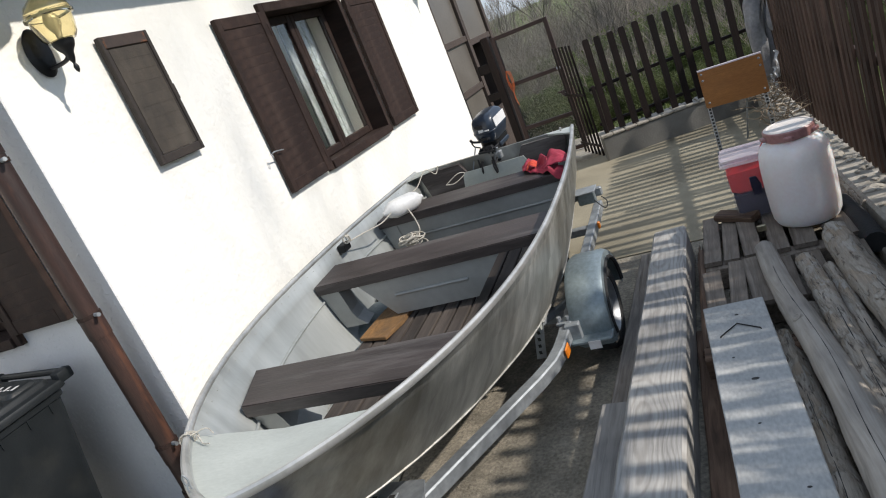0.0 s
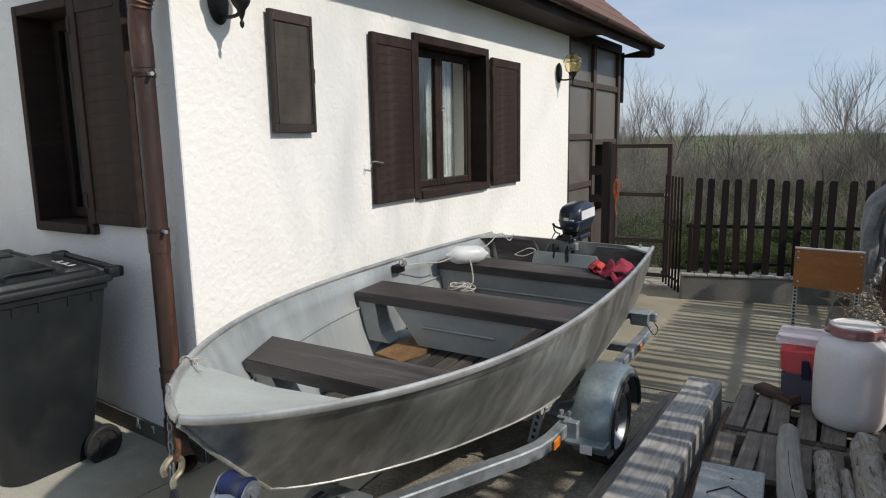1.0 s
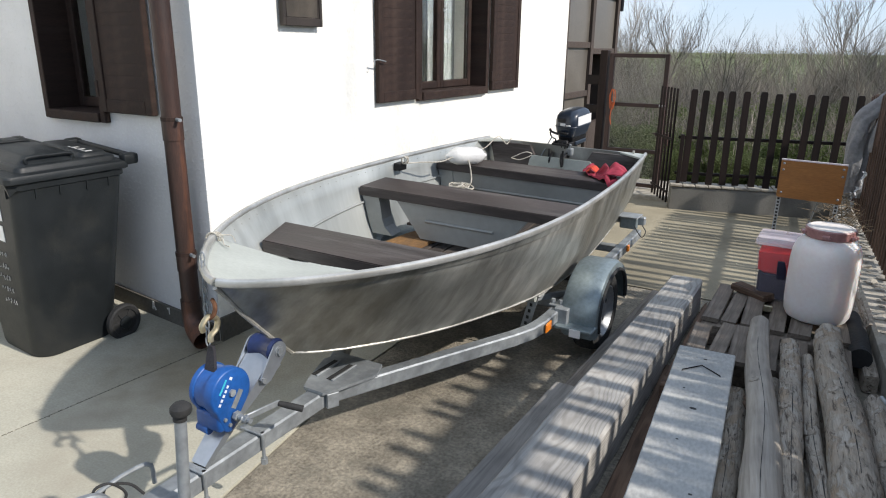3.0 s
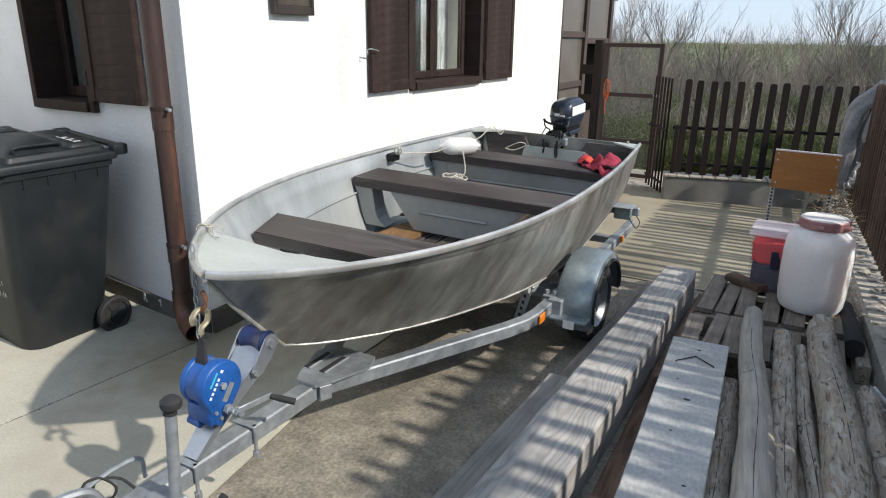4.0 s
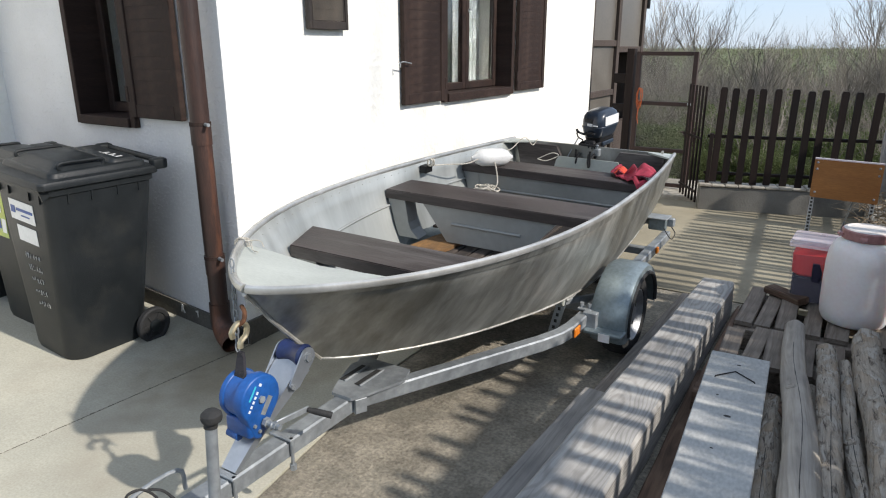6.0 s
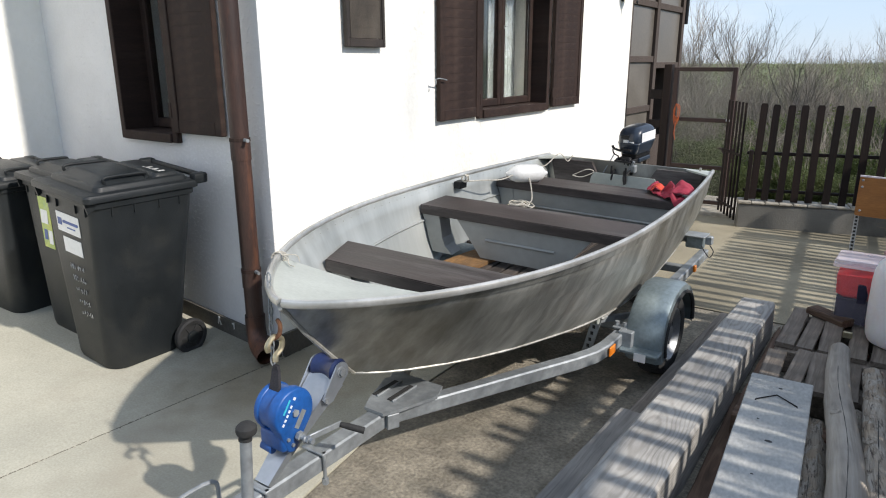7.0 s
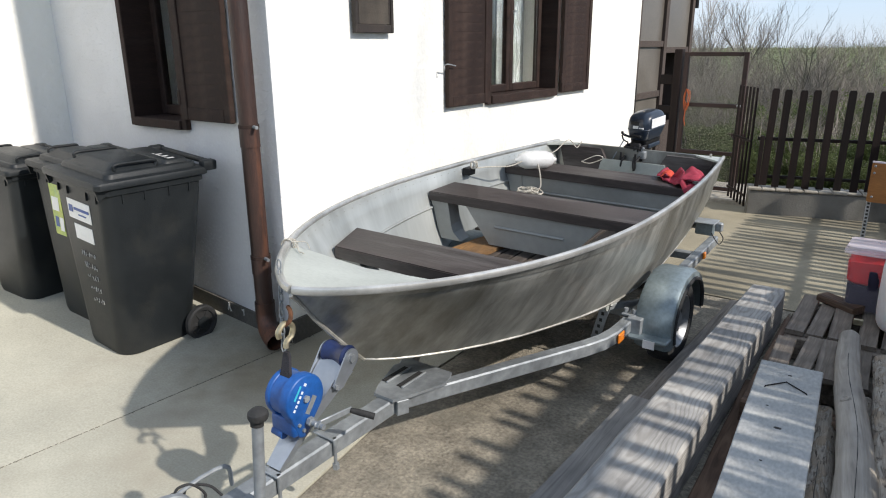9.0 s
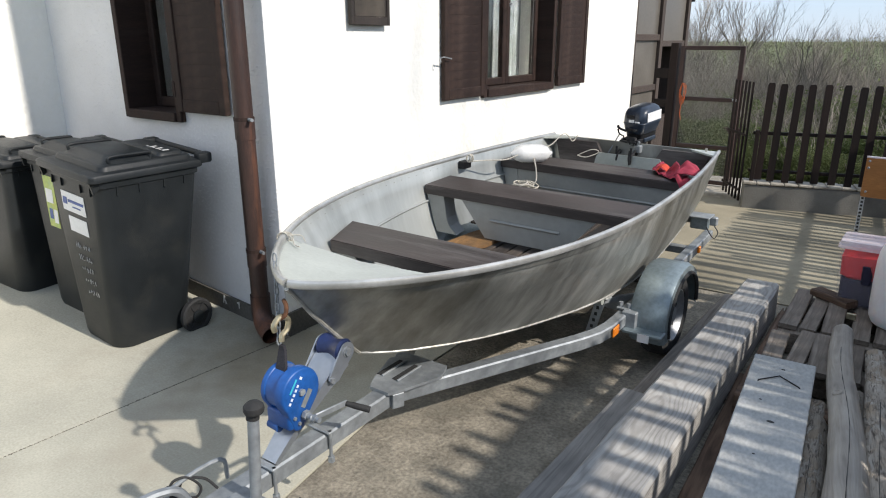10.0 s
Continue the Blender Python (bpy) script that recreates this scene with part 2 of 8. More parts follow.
def tube(bm, pts, r, seg=10, cap=True, closed=False):
    """A round bar along a line of points; r a number or one for each point."""
    pts = [Vector(p) for p in pts]
    n = len(pts)
    rad = r if isinstance(r, (list, tuple)) else [r] * n
    rings = []
    up = None
    for i, p in enumerate(pts):
        a = pts[i - 1] if (i or closed) else p
        b = pts[(i + 1) % n] if (i < n - 1 or closed) else p
        d = (b - a).normalized()
        if up is None:
            up = Vector((0, 0, 1)) if abs(d.z) < 0.9 else Vector((1, 0, 0))
        x = d.cross(up).normalized()
        up = x.cross(d).normalized()
        rings.append([p + (x * math.cos(t) + up * math.sin(t)) * rad[i] for t in (2 * math.pi * k / seg for k in range(seg))])
    if closed:
        rings.append(rings[0])
        vr = [[bm.verts.new(q) for q in g] for g in rings[:-1]]
        vr.append(vr[0])
        for a, b in zip(vr, vr[1:]):
            for i in range(seg):
                j = (i + 1) % seg
                bm.faces.new((a[i], a[j], b[j], b[i]))
        return
    loft(bm, rings, True, cap)


def T(pts, r, seg=10, **k):
    bm = bmesh.new()
    tube(bm, pts, r, seg, **k)
    return bm


def lathe(bm, prof, seg=24, m=None):
    """Turn a profile of (radius, height) round z."""
    rings = [[Vector((max(r, 1e-4) * math.cos(2 * math.pi * k / seg), max(r, 1e-4) * math.sin(2 * math.pi * k / seg), z)) for k in range(seg)] for r, z in prof]
    if m is not None:
        rings = [[m @ p for p in g] for g in rings]
    loft(bm, rings)


def LA(prof, seg=24, m=None):
    bm = bmesh.new()
    lathe(bm, prof, seg, m)
    return bm


def prism(bm, outline, axis, a, b, m=None):
    """Extrude an outline of 2D points along axis 0, 1 or 2 from a to b."""
    def at(p, h):
        c = list(p)
        c.insert(axis, h)
        return m @ Vector(c) if m is not None else Vector(c)
    loft(bm, [[at(p, a) for p in outline], [at(p, b) for p in outline]])


def PR(outline, axis, a, b, m=None):
    bm = bmesh.new()
    prism(bm, outline, axis, a, b, m)
    return bm


def ease(pts, n=6):
    """A smooth line through the points (Catmull-Rom)."""
    P = [Vector(p) for p in pts]
    P = [P[0] * 2 - P[1]] + P + [P[-1] * 2 - P[-2]]
    out = []
    for i in range(1, len(P) - 2):
        for k in range(n):
            t = k / n
            out.append(0.5 * (2 * P[i] + (P[i + 1] - P[i - 1]) * t + (2 * P[i - 1] - 5 * P[i] + 4 * P[i + 1] - P[i + 2]) * t * t + (3 * P[i] - P[i - 1] - 3 * P[i + 1] + P[i + 2]) * t ** 3))
    out.append(P[-2])
    return out


def structure(name, bm, material, label, category, smooth=False):
    return tagged(part(name, bm, material, None, "", smooth), label, category, "", "structure")


# ================= the setting =================
WY = 5.06             # end of the long wall
WTOP = 2.66


def wall_with_hole(axis_const, a0, a1, z0, z1, hole, thick, along):
    """A wall with one rectangular hole, as four blocks."""
    h0, h1, hz0, hz1 = hole
    bm = bmesh.new()
    for (p, q, r, s) in ((a0, h0, z0, z1), (h1, a1, z0, z1), (h0, h1, z0, hz0), (h0, h1, hz1, z1)):
        if along == 'y':
            box(bm, axis_const - thick, axis_const, p, q, r, s)
        else:
            box(bm, p, q, axis_const, axis_const + thick, r, s)
    return bm


structure("wall_east", wall_with_hole(0.0, 0.008, WY, -0.3, WTOP, (1.99, 3.04, 1.19, 2.24), 0.32, 'y'), M["plaster_white"], "sunlit white plastered house wall", "wall")
SLOPE = 0.085         # the slab rises towards the inner corner
XS = -2.05
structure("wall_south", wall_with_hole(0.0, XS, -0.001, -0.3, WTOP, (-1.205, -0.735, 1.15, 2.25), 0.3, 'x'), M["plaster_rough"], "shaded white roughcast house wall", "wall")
wr_ = structure("wall_return", B(-0.3, 0.0, -3.6, 0.3, -0.3, WTOP), M["plaster_white"], "white plastered wall of the house wing catching the sun", "wall")
wr_.matrix_world = Matrix.Translation((XS, 0, 0))
structure("wall_north", B(-4.6, -0.32, WY - 0.3, WY, -0.3, WTOP), M["plaster_white"], "plain white house wall", "wall")
structure("wall_west", B(-4.9, -4.6, -2.0, WY, -0.3, WTOP), M["plaster_white"], "plain white house wall", "wall")
structure("ceiling", B(-4.6, -0.33, 0.35, WY - 0.31, WTOP - 0.12, WTOP - 0.02), M["plaster_white"], "plain room ceiling", "ceiling")
structure("plinth_south", PR([(-0.001, -0.05), (-0.001, 0.09), (XS, 0.09 - SLOPE * XS), (XS, -0.05)], 1, -0.018, -0.002), M["plinth"], "dark damp plinth of the house", "plinth")
structure("plinth_east", B(0.002, 0.018, 0.0, WY, -0.05, 0.13), M["plinth"], "dark damp plinth of the house", "plinth")

# yard slab in three fields with open joints, and the land round it
bm = bmesh.new()
box(bm, -5.0, 0.016, -5.5, 0.1, -0.12, 0.0, 0.001, 1, Matrix.Rotation(radians(-3.72), 4, 'Z'))
for v in bm.verts:
    v.co.z -= SLOPE * min(0.0, v.co.x + 0.35)
structure("pavement", bm, M["concrete"], "worn grey concrete yard slab rising to the house corner", "concrete yard")
bm = bmesh.new()
prism(bm, [(-0.3345, -5.5), (1.71, -5.5), (0.82, 0.2), (0.80, 2.02), (-0.002, 2.02), (-0.002, 0.12), (0.023, 0.12), (0.023, 0.0)], 2, -0.12, 0.0)
structure("pavement_middle", bm, M["concrete"], "worn grey concrete yard slab with open joints", "concrete yard")
structure("pavement_end", PR([(-0.002, 2.029), (3.3, 2.029), (3.3, 5.1), (-0.002, 5.1)], 2, -0.12, 0.0), M["concrete_mossy"], "mossy grey concrete slab before the back fence", "concrete yard")
bm = bmesh.new()
prism(bm, [(1.718, -5.5), (3.3, -5.5), (3.3, 2.02), (0.808, 2.02), (0.828, 0.2)], 2, -0.12, -0.005)
structure("pavement_strip", bm, M["aggregate"], "coarse exposed-aggregate concrete strip of the yard", "concrete yard")

jr = random.Random(40)
bm = bmesh.new()
for k in range(520):
    yy = -2.6 + 2.9 * jr.random()
    r = jr.uniform(0.003, 0.008)
    q = bmesh.ops.create_icosphere(bm, subdivisions=1, radius=r, matrix=Matrix.Translation((0.0195 + 0.065 * yy + jr.gauss(0, 0.0035), yy, -0.002)) @ Matrix.Rotation(jr.uniform(0, 3), 4, 'Z') @ Matrix.Diagonal((0.8, 1.6, 0.35, 1)))
M["joint_grit"] = mat("joint_grit", (0.15, 0.135, 0.10), (0.06, 0.055, 0.04), 0.95, scale=30)
tagged(part("joint_grit", bm, M["joint_grit"]), "dark moss and grit caught in the slab's open joint", "grit", "", "stuff")
# dabs of white paint on the plinth
M["paint_dab"] = mat("paint_dab", (0.62, 0.61, 0.58), (0.45, 0.44, 0.41), 0.7, scale=25)
for x, pts in ((-0.50, [(-0.016, 0.085), (-0.006, 0.13), (0.006, 0.125), (0.004, 0.105), (0.02, 0.08), (0.008, 0.075), (-0.002, 0.1), (-0.01, 0.078)]), (-0.375, [(-0.014, 0.112), (0.008, 0.118), (0.006, 0.08), (0.001, 0.074), (-0.001, 0.102), (-0.012, 0.106)])):
    ob = part("paint_dab", PR([(x + a, b) for a, b in pts], 1, -0.0205, -0.0183), M["paint_dab"])
    tagged(ob, "dab of white wall paint on the dark plinth", "paint dab", "paint dabs")


def land(x, y):
    d = max(0.0, y - 5.2)
    e = max(0.0, x - 3.4)
    z = -0.13 - 0.10 * min(d, 40) - 0.05 * min(e, 40)
    far = math.hypot(x, y)
    z += max(0.0, min(1.0, (far - 60) / 500)) * (0.4 + 0.03 * max(0.0, min(400.0, x)))
    return z + 0.05 * noise.noise((x * 0.3, y * 0.3, 0)) * min(1, (d + e) * 0.5) + (1.5 * noise.noise((x * 0.004, y * 0.004, 2)) if far > 120 else 0)


bm = bmesh.new()
ticks = [-1500, -900, -500, -250, -120, -60, -30, -15, -8, -5, -2, 0, 2, 3, 3.4, 4, 5, 5.2, 6, 7, 8, 10, 12, 15, 18, 22, 26, 30, 36, 45, 60, 80, 120, 180, 260, 360, 480, 620, 900, 1500]
gv = [[bm.verts.new((x, y, land(x, y))) for x in ticks] for y in ticks]
for j in range(len(ticks) - 1):
    for i in range(len(ticks) - 1):
        bm.faces.new((gv[j][i], gv[j][i + 1], gv[j + 1][i + 1], gv[j + 1][i]))
structure("ground", bm, M["grass"], "spring grass falling away towards a wooded valley", "ground", True)

# roof with overhang, soffit and gutter
EX, EZ, Y0R, Y1R = 0.36, 2.765, -0.19, 7.45
PITCH = math.tan(radians(40))
bm = bmesh.new()
for k in range(22):
    x1 = EX - k * 0.24
    x0 = x1 - 0.27
    zz = lambda x: EZ + (EX - x) * PITCH
    prism(bm, [(x1, zz(x1) + 0.02), (x0, zz(x0) + 0.02), (x0, zz(x0) + 0.035), (x1, zz(x1) + 0.045)], 1, Y0R, Y1R)
M["roof_tile"] = mat("roof_tile", (0.17, 0.085, 0.06), (0.11, 0.06, 0.045), 0.8, scale=5, bump=0.4, stretch=(1, 4, 1))
structure("roof", bm, M["roof_tile"], "brown tiled pitched roof", "roof")
structure("roof_boarding", PR([(EX - 0.03, EZ - 0.02), (EX - 0.03, EZ + 0.015), (-4.6, EZ + 5.12 * PITCH), (-4.6, EZ + 5.05 * PITCH)], 1, Y0R + 0.02, Y1R - 0.02), M["brown_paint"], "dark brown roof boarding", "roof")
structure("soffit", B(0.0, EX - 0.05, Y0R + 0.02, 5.2, WTOP - 0.03, WTOP), M["brown_paint"], "dark brown soffit under the eaves", "soffit")
structure("fascia", B(EX - 0.05, EX - 0.02, Y0R, Y1R - 0.02, WTOP - 0.03, EZ), M["brown_paint"], "brown fascia board", "trim")

gut = thing("rain_gutter", pose(EX + 0.05, 0, EZ - 0.01), "brown half-round rain gutter along the eaves", "gutter")
arc = [(0.055 * math.cos(radians(a)), 0.055 * math.sin(radians(a))) for a in range(180, 361, 20)]
arc2 = [(0.050 * math.cos(radians(a)), 0.050 * math.sin(radians(a))) for a in range(360, 179, -20)]
part("channel", PR(arc + arc2, 1, Y0R, Y1R + 0.03), M["pipe_brown"], gut, "", True)
for k in range(10):
    part("bracket", PR([(x * 1.08, z * 1.08) for x, z in arc] + arc2, 1, Y0R + 0.3 + k * 0.8, Y0R + 0.335 + k * 0.8), M["pipe_brown"], gut)

# downpipe on the corner
dp = thing("downpipe", pose(-0.090, -0.09, 0), "brown metal downpipe with clamps and a kicked outlet", "downpipe")
pl = ease([(0.49, 0.27, 2.70), (0.44, 0.25, 2.62), (0.16, 0.06, 2.33), (0.04, 0.005, 2.22), (0.0, 0, 2.10), (0, 0, 1.98)], 5)
elb = part("elbow", T(pl, 0.048, 16), M["pipe_brown"], dp, "", True)
for k in range(12, 18):
    part("fold", T([pl[k].lerp(pl[k + 1], 0.2), pl[k].lerp(pl[k + 1], 0.5), pl[k].lerp(pl[k + 1], 0.8)], [0.048, 0.054, 0.048], 16), M["pipe_brown"], elb, "", True)
part("pipe", T([(0, 0, 2.02), (0, 0, 1.3), (0.0, 0, 0.20)], 0.046, 16), M["pipe_brown"], dp, "", True)
for z in (1.12, 0.46, 0.2, 1.95):
    part("sleeve", T([(0, 0, z - 0.05), (0, 0, z + 0.05)], 0.0495, 16), M["pipe_brown"], dp, "", True)
part("outlet", T(ease([(0, 0, 0.25), (0, 0, 0.17), (0.04, -0.02, 0.10), (0.13, -0.05, 0.065)], 4), 0.053, 14, cap=False), M["pipe_brown"], dp, "", True)
for z in (1.17, 0.50, 1.87):
    cl = part("clamp", T([(0, 0, z - 0.009), (0, 0, z + 0.009)], 0.051, 16), M["brown_paint"], dp, "dark pipe clamp")
    part("bolt", T([(0.05, -0.01, z), (0.085, -0.02, z)], 0.009, 8), M["galv"], cl)


# ---- windows and shutters ----
def shutter(name, m, w, h, label, slats=16, flip=False, hinges=True, s=0.052):
    """Louvred shutter: stiles, rails and slats; local x across, z up, y out of the face (negative y is the seen side)."""
    e = thing(name, m, label, "shutter", "window shutters")
    part("stile", B(0, s, -0.034, 0, 0, h, 0.004), M["brown_paint"], e)
    part("stile", B(w - s, w, -0.034, 0, 0, h, 0.004), M["brown_paint"], e)
    part("rail", B(s, w - s, -0.032, -0.002, 0, 0.07, 0.004), M["brown_paint"], e)
    part("rail", B(s, w - s, -0.032, -0.002, h - 0.07, h, 0.004), M["brown_paint"], e)
    p = (h - 0.14) / slats
    part("backing", B(s, w - s, -0.012, -0.004, 0.07, h - 0.07), M["brown_paint"], e)
    me = None
    for k in range(slats):
        if me is None:
            ob = part("slat", PR([(-0.0262, 0), (-0.012, 0), (-0.012, p * 0.992), (-0.0252, p * 0.992)], 0, s, w - s), M["brown_paint"], e)
            me = ob.data
        else:
            ob = new("slat", me)
            ob.parent = e
        ob.location = (0, 0, 0.07 + k * p)
    for z in (0.12, h - 0.12) if hinges else ():
        part("hinge", B(-0.02 if flip else w - 0.005, 0.005 if flip else w + 0.02, -0.038, -0.02, z - 0.04, z + 0.04, 0.003), M["brown_paint"], e)
    return e


EAST = lambda y, z, x=0.012: Matrix.Translation((x, y, z)) @ Matrix.Rotation(radians(90), 4, 'Z')
shutter("window_shutter", EAST(1.435, 1.152), 0.50, 1.082, "dark brown louvred wooden shutter folded open on the wall")
shutter("window_shutter", EAST(3.125, 1.155), 0.56, 1.075, "dark brown louvred wooden shutter with a rounded corner, folded open", flip=True)


def window_unit(name, m, w, h, depth, label, casements=2, proud=0.03, outer=0.05, board=0.06):
    """A framed window in a deep opening: outer frame proud of the wall, casements, panes and sill. Local x across, z up, -y out."""
    e = tagged(thing(name, m, label, "window"), "", "", "", "structure")
    bp = M["brown_paint"]
    f = part("frame", B(-outer, 0.0, -proud, depth, -board, h + board, 0.004), bp, e)
    part("frame", B(w, w + outer, -proud, depth, -board, h + board, 0.004), bp, e)
    part("frame", B(0, w, -proud, depth, h, h + board, 0.004), bp, e)
    part("sill", B(0, w, -proud - 0.012, depth, -board, 0.0, 0.004), bp, e)
    cw = w / casements
    for i in range(casements):
        a, b = i * cw + 0.002, (i + 1) * cw - 0.002
        c = part("casement", B(a, a + 0.05, depth - 0.05, depth, 0.003, h - 0.003, 0.006), bp, e)
        part("casement_frame", B(b - 0.05, b, depth - 0.05, depth, 0.003, h - 0.003, 0.006), bp, c)
        part("casement_frame", B(a + 0.05, b - 0.05, depth - 0.05, depth, 0.003, 0.06, 0.006), bp, c)
        part("casement_frame", B(a + 0.05, b - 0.05, depth - 0.05, depth, h - 0.06, h - 0.003, 0.006), bp, c)
        g = part("pane", B(a + 0.05, b - 0.05, depth - 0.03, depth - 0.026, 0.06, h - 0.06), M["glass"], c)
        g.visible_shadow = False
    return e


M["glass"] = glass_mat("glass", (0.95, 0.98, 0.97))
M["curtain"] = mat("curtain", (0.72, 0.71, 0.68), (0.62, 0.61, 0.58), 0.9, scale=6)
M["curtain_grey"] = mat("curtain_grey", (0.27, 0.29, 0.29), (0.20, 0.215, 0.215), 0.9, scale=6)
w1 = window_unit("window_1", EAST(1.995, 1.195, 0.0), 1.035, 1.035, 0.17, "dark brown two-casement window with net curtains")
part("handle", T([(0.515, 0.10, 0.60), (0.515, 0.07, 0.60), (0.47, 0.07, 0.585)], 0.006, 8), M["galv"], w1)


def curtain(name, m, w, h, label, waves=7, amp=0.02, cloth="curtain"):
    e = bmesh.new()
    n = waves * 8
    rings = []
    for k in range(n + 1):
        x = w * k / n
        y = amp * math.sin(k / n * waves * 2 * math.pi) + 0.008 * math.sin(k * 1.7)
        rings.append([Vector((x, y, 0)), Vector((x, y * 0.8, h)), Vector((x, y * 0.8 + 0.003, h)), Vector((x, y + 0.003, 0))])
    loft(e, rings)
    o = part(name, e, M[cloth], None, "", True)
    o.matrix_world = m
    return tagged(o, label, "curtain")


curtain("net_curtain", EAST(2.02, 1.16, -0.26), 0.20, 1.06, "white net curtain hanging behind the window")
curtain("net_curtain", EAST(2.60, 1.16, -0.30), 0.42, 1.06, "grey net curtain hanging behind the window", cloth="curtain_grey")

# small shuttered hatch
M["hatch_grey"] = mat("hatch_grey", (0.062, 0.050, 0.038), (0.036, 0.029, 0.022), 0.75, bump=0.3, bscale=90, scale=5, stretch=(3, .5, 1.2), spots=(0.095, 0.08, 0.062), spot_amount=0.5)
M["hatch_dark"] = mat("hatch_dark", (0.036, 0.027, 0.022), (0.02, 0.015, 0.012), 0.7, bump=0.2, scale=8)
M["worn_orange"] = mat("worn_orange", (0.055, 0.036, 0.028), (0.04, 0.026, 0.02), 0.6, scale=16, spots=(0.40, 0.13, 0.03), spot_amount=0.9)
sm = thing("hatch_shutter", EAST(0.567, 1.613), "closed narrow grey-brown wooden hatch with worn orange patches on top", "shutter", "window shutters")
part("stile", B(0.0, 0.022, -0.034, -0.002, 0.0, 0.629, 0.004), M["hatch_dark"], sm)
part("stile", B(0.299, 0.321, -0.034, -0.002, 0.0, 0.629, 0.004), M["hatch_dark"], sm)
part("rail", B(0.0225, 0.2985, -0.033, -0.002, 0.0, 0.045, 0.004), M["hatch_dark"], sm)
part("rail", B(0.0225, 0.2985, -0.033, -0.002, 0.572, 0.629, 0.004), M["worn_orange"], sm, "brown top rail with worn orange patches")
part("inner_frame", B(0.0225, 0.034, -0.027, -0.002, 0.0455, 0.5715, 0.003), M["hatch_dark"], sm)
part("inner_frame", B(0.287, 0.2985, -0.027, -0.002, 0.0455, 0.5715, 0.003), M["hatch_dark"], sm)
for k in range(9):
    part("slat", PR([(-0.0255, 0), (-0.006, 0), (-0.006, 0.0582), (-0.0245, 0.0582)], 0, 0.036, 0.285, Matrix.Translation((0, 0, 0.047 + 0.0582 * k))), M["hatch_grey"], sm)
part("hinge", B(0.3215, 0.331, -0.03, -0.012, 0.27, 0.35, 0.003), M["hatch_dark"], sm)

# window of the shaded wall with one shutter folded open
SOUTH = lambda x, z, y=0.0: Matrix.Translation((x, y, z))
window_unit("window_2", SOUTH(-1.20, 1.155), 0.46, 1.09, 0.20, "dark brown window in the shaded wall", casements=1, outer=0.045, board=0.05)
shutter("window_shutter", SOUTH(-0.70, 1.165, -0.012), 0.415, 1.105, "dark brown louvred wooden shutter folded open beside the downpipe", flip=True)
curtain("net_curtain", SOUTH(-1.0, 1.2, 0.27), 0.14, 1.04, "grey net curtain hanging in the shaded window", 5)


# ---- wall lamps ----
M["lamp_iron"] = mat("lamp_iron", (0.012, 0.012, 0.013), (0.008, 0.008, 0.009), 0.45, 0.3, bump=0.2)
M["amber_glass"] = glass_mat("amber_glass", (0.98, 0.90, 0.66), 0.06)
M["bulb_white"] = mat("bulb_white", (0.75, 0.72, 0.62), (0.70, 0.66, 0.56), 0.3)


def wall_lamp(m, k=1.0):
    e = thing("wall_lamp", m, "black iron wall lantern with an amber glass jar", "lamp", "lamps on the house wall")
    ir = M["lamp_iron"]
    part("backplate", LA([(0.001, 0), (0.055, 0.0), (0.06, 0.012), (0.045, 0.028), (0.02, 0.03)], 20, Matrix.Diagonal((1, 1, 1, 1)) @ Matrix.Rotation(radians(90), 4, 'Y') @ Matrix.Diagonal((1.75, 1, 1, 1))), ir, e, "", True)
    part("arm", T(ease([(0.02, 0, -0.07), (0.08, 0, -0.075), (0.13, 0, -0.07), (0.15, 0, -0.05)], 4), 0.009, 8), ir, e, "", True)
    part("stem", LA([(0.001, -0.135), (0.008, -0.125), (0.011, -0.11), (0.005, -0.095), (0.014, -0.075), (0.02, -0.05), (0.035, -0.03), (0.043, -0.012), (0.043, 0.0), (0.02, 0.004)], 16, Matrix.Translation((0.155, 0, 0))), ir, e, "", True)
    jar = part("shade", LA([(0.048, 0.0), (0.060, 0.02), (0.068, 0.06), (0.072, 0.10), (0.081, 0.104), (0.083, 0.112), (0.078, 0.120), (0.074, 0.14), (0.062, 0.165), (0.040, 0.187), (0.014, 0.198), (0.010, 0.206), (0.001, 0.21), (0.001, 0.206), (0.009, 0.2), (0.038, 0.182), (0.058, 0.161), (0.070, 0.138), (0.074, 0.118), (0.069, 0.10), (0.064, 0.06), (0.056, 0.022), (0.044, 0.003)], 24, Matrix.Translation((0.155, 0, 0)) @ Matrix.Diagonal((1.17, 1.17, 0.94, 1))), M["amber_glass"], e, "amber glass lamp jar", True)
    part("bulb", LA([(0.012, 0.0), (0.013, 0.03), (0.028, 0.06), (0.032, 0.08), (0.022, 0.105), (0.001, 0.115)], 14, Matrix.Translation((0.155, 0, 0))), M["bulb_white"], e, "", True)
    return e


lamp_a = wall_lamp(pose(0.0, 0.27, 2.225) @ Matrix.Diagonal((1.03, 1.03, 1.0, 1)))
copy_thing(lamp_a, pose(0.0, 4.74, 2.22))

# ================= fences =================
FD = Vector((0.9655, 0.2604, 0))
FO = Vector((1.40, 4.50, 0))
FM = Matrix.Translation(FO) @ Matrix.Rotation(math.atan2(FD.y, FD.x), 4, 'Z')
M["curb"] = mat("curb", (0.195, 0.19, 0.172), (0.125, 0.12, 0.107), 0.9, scale=1.8, bump=0.25, bscale=70, spots=(0.05, 0.048, 0.042), spot_amount=0.8, grain=0.15)
M["curb_top"] = mat("curb_top", (0.42, 0.39, 0.335), (0.29, 0.265, 0.22), 0.9, scale=6, bump=0.9, bscale=30)


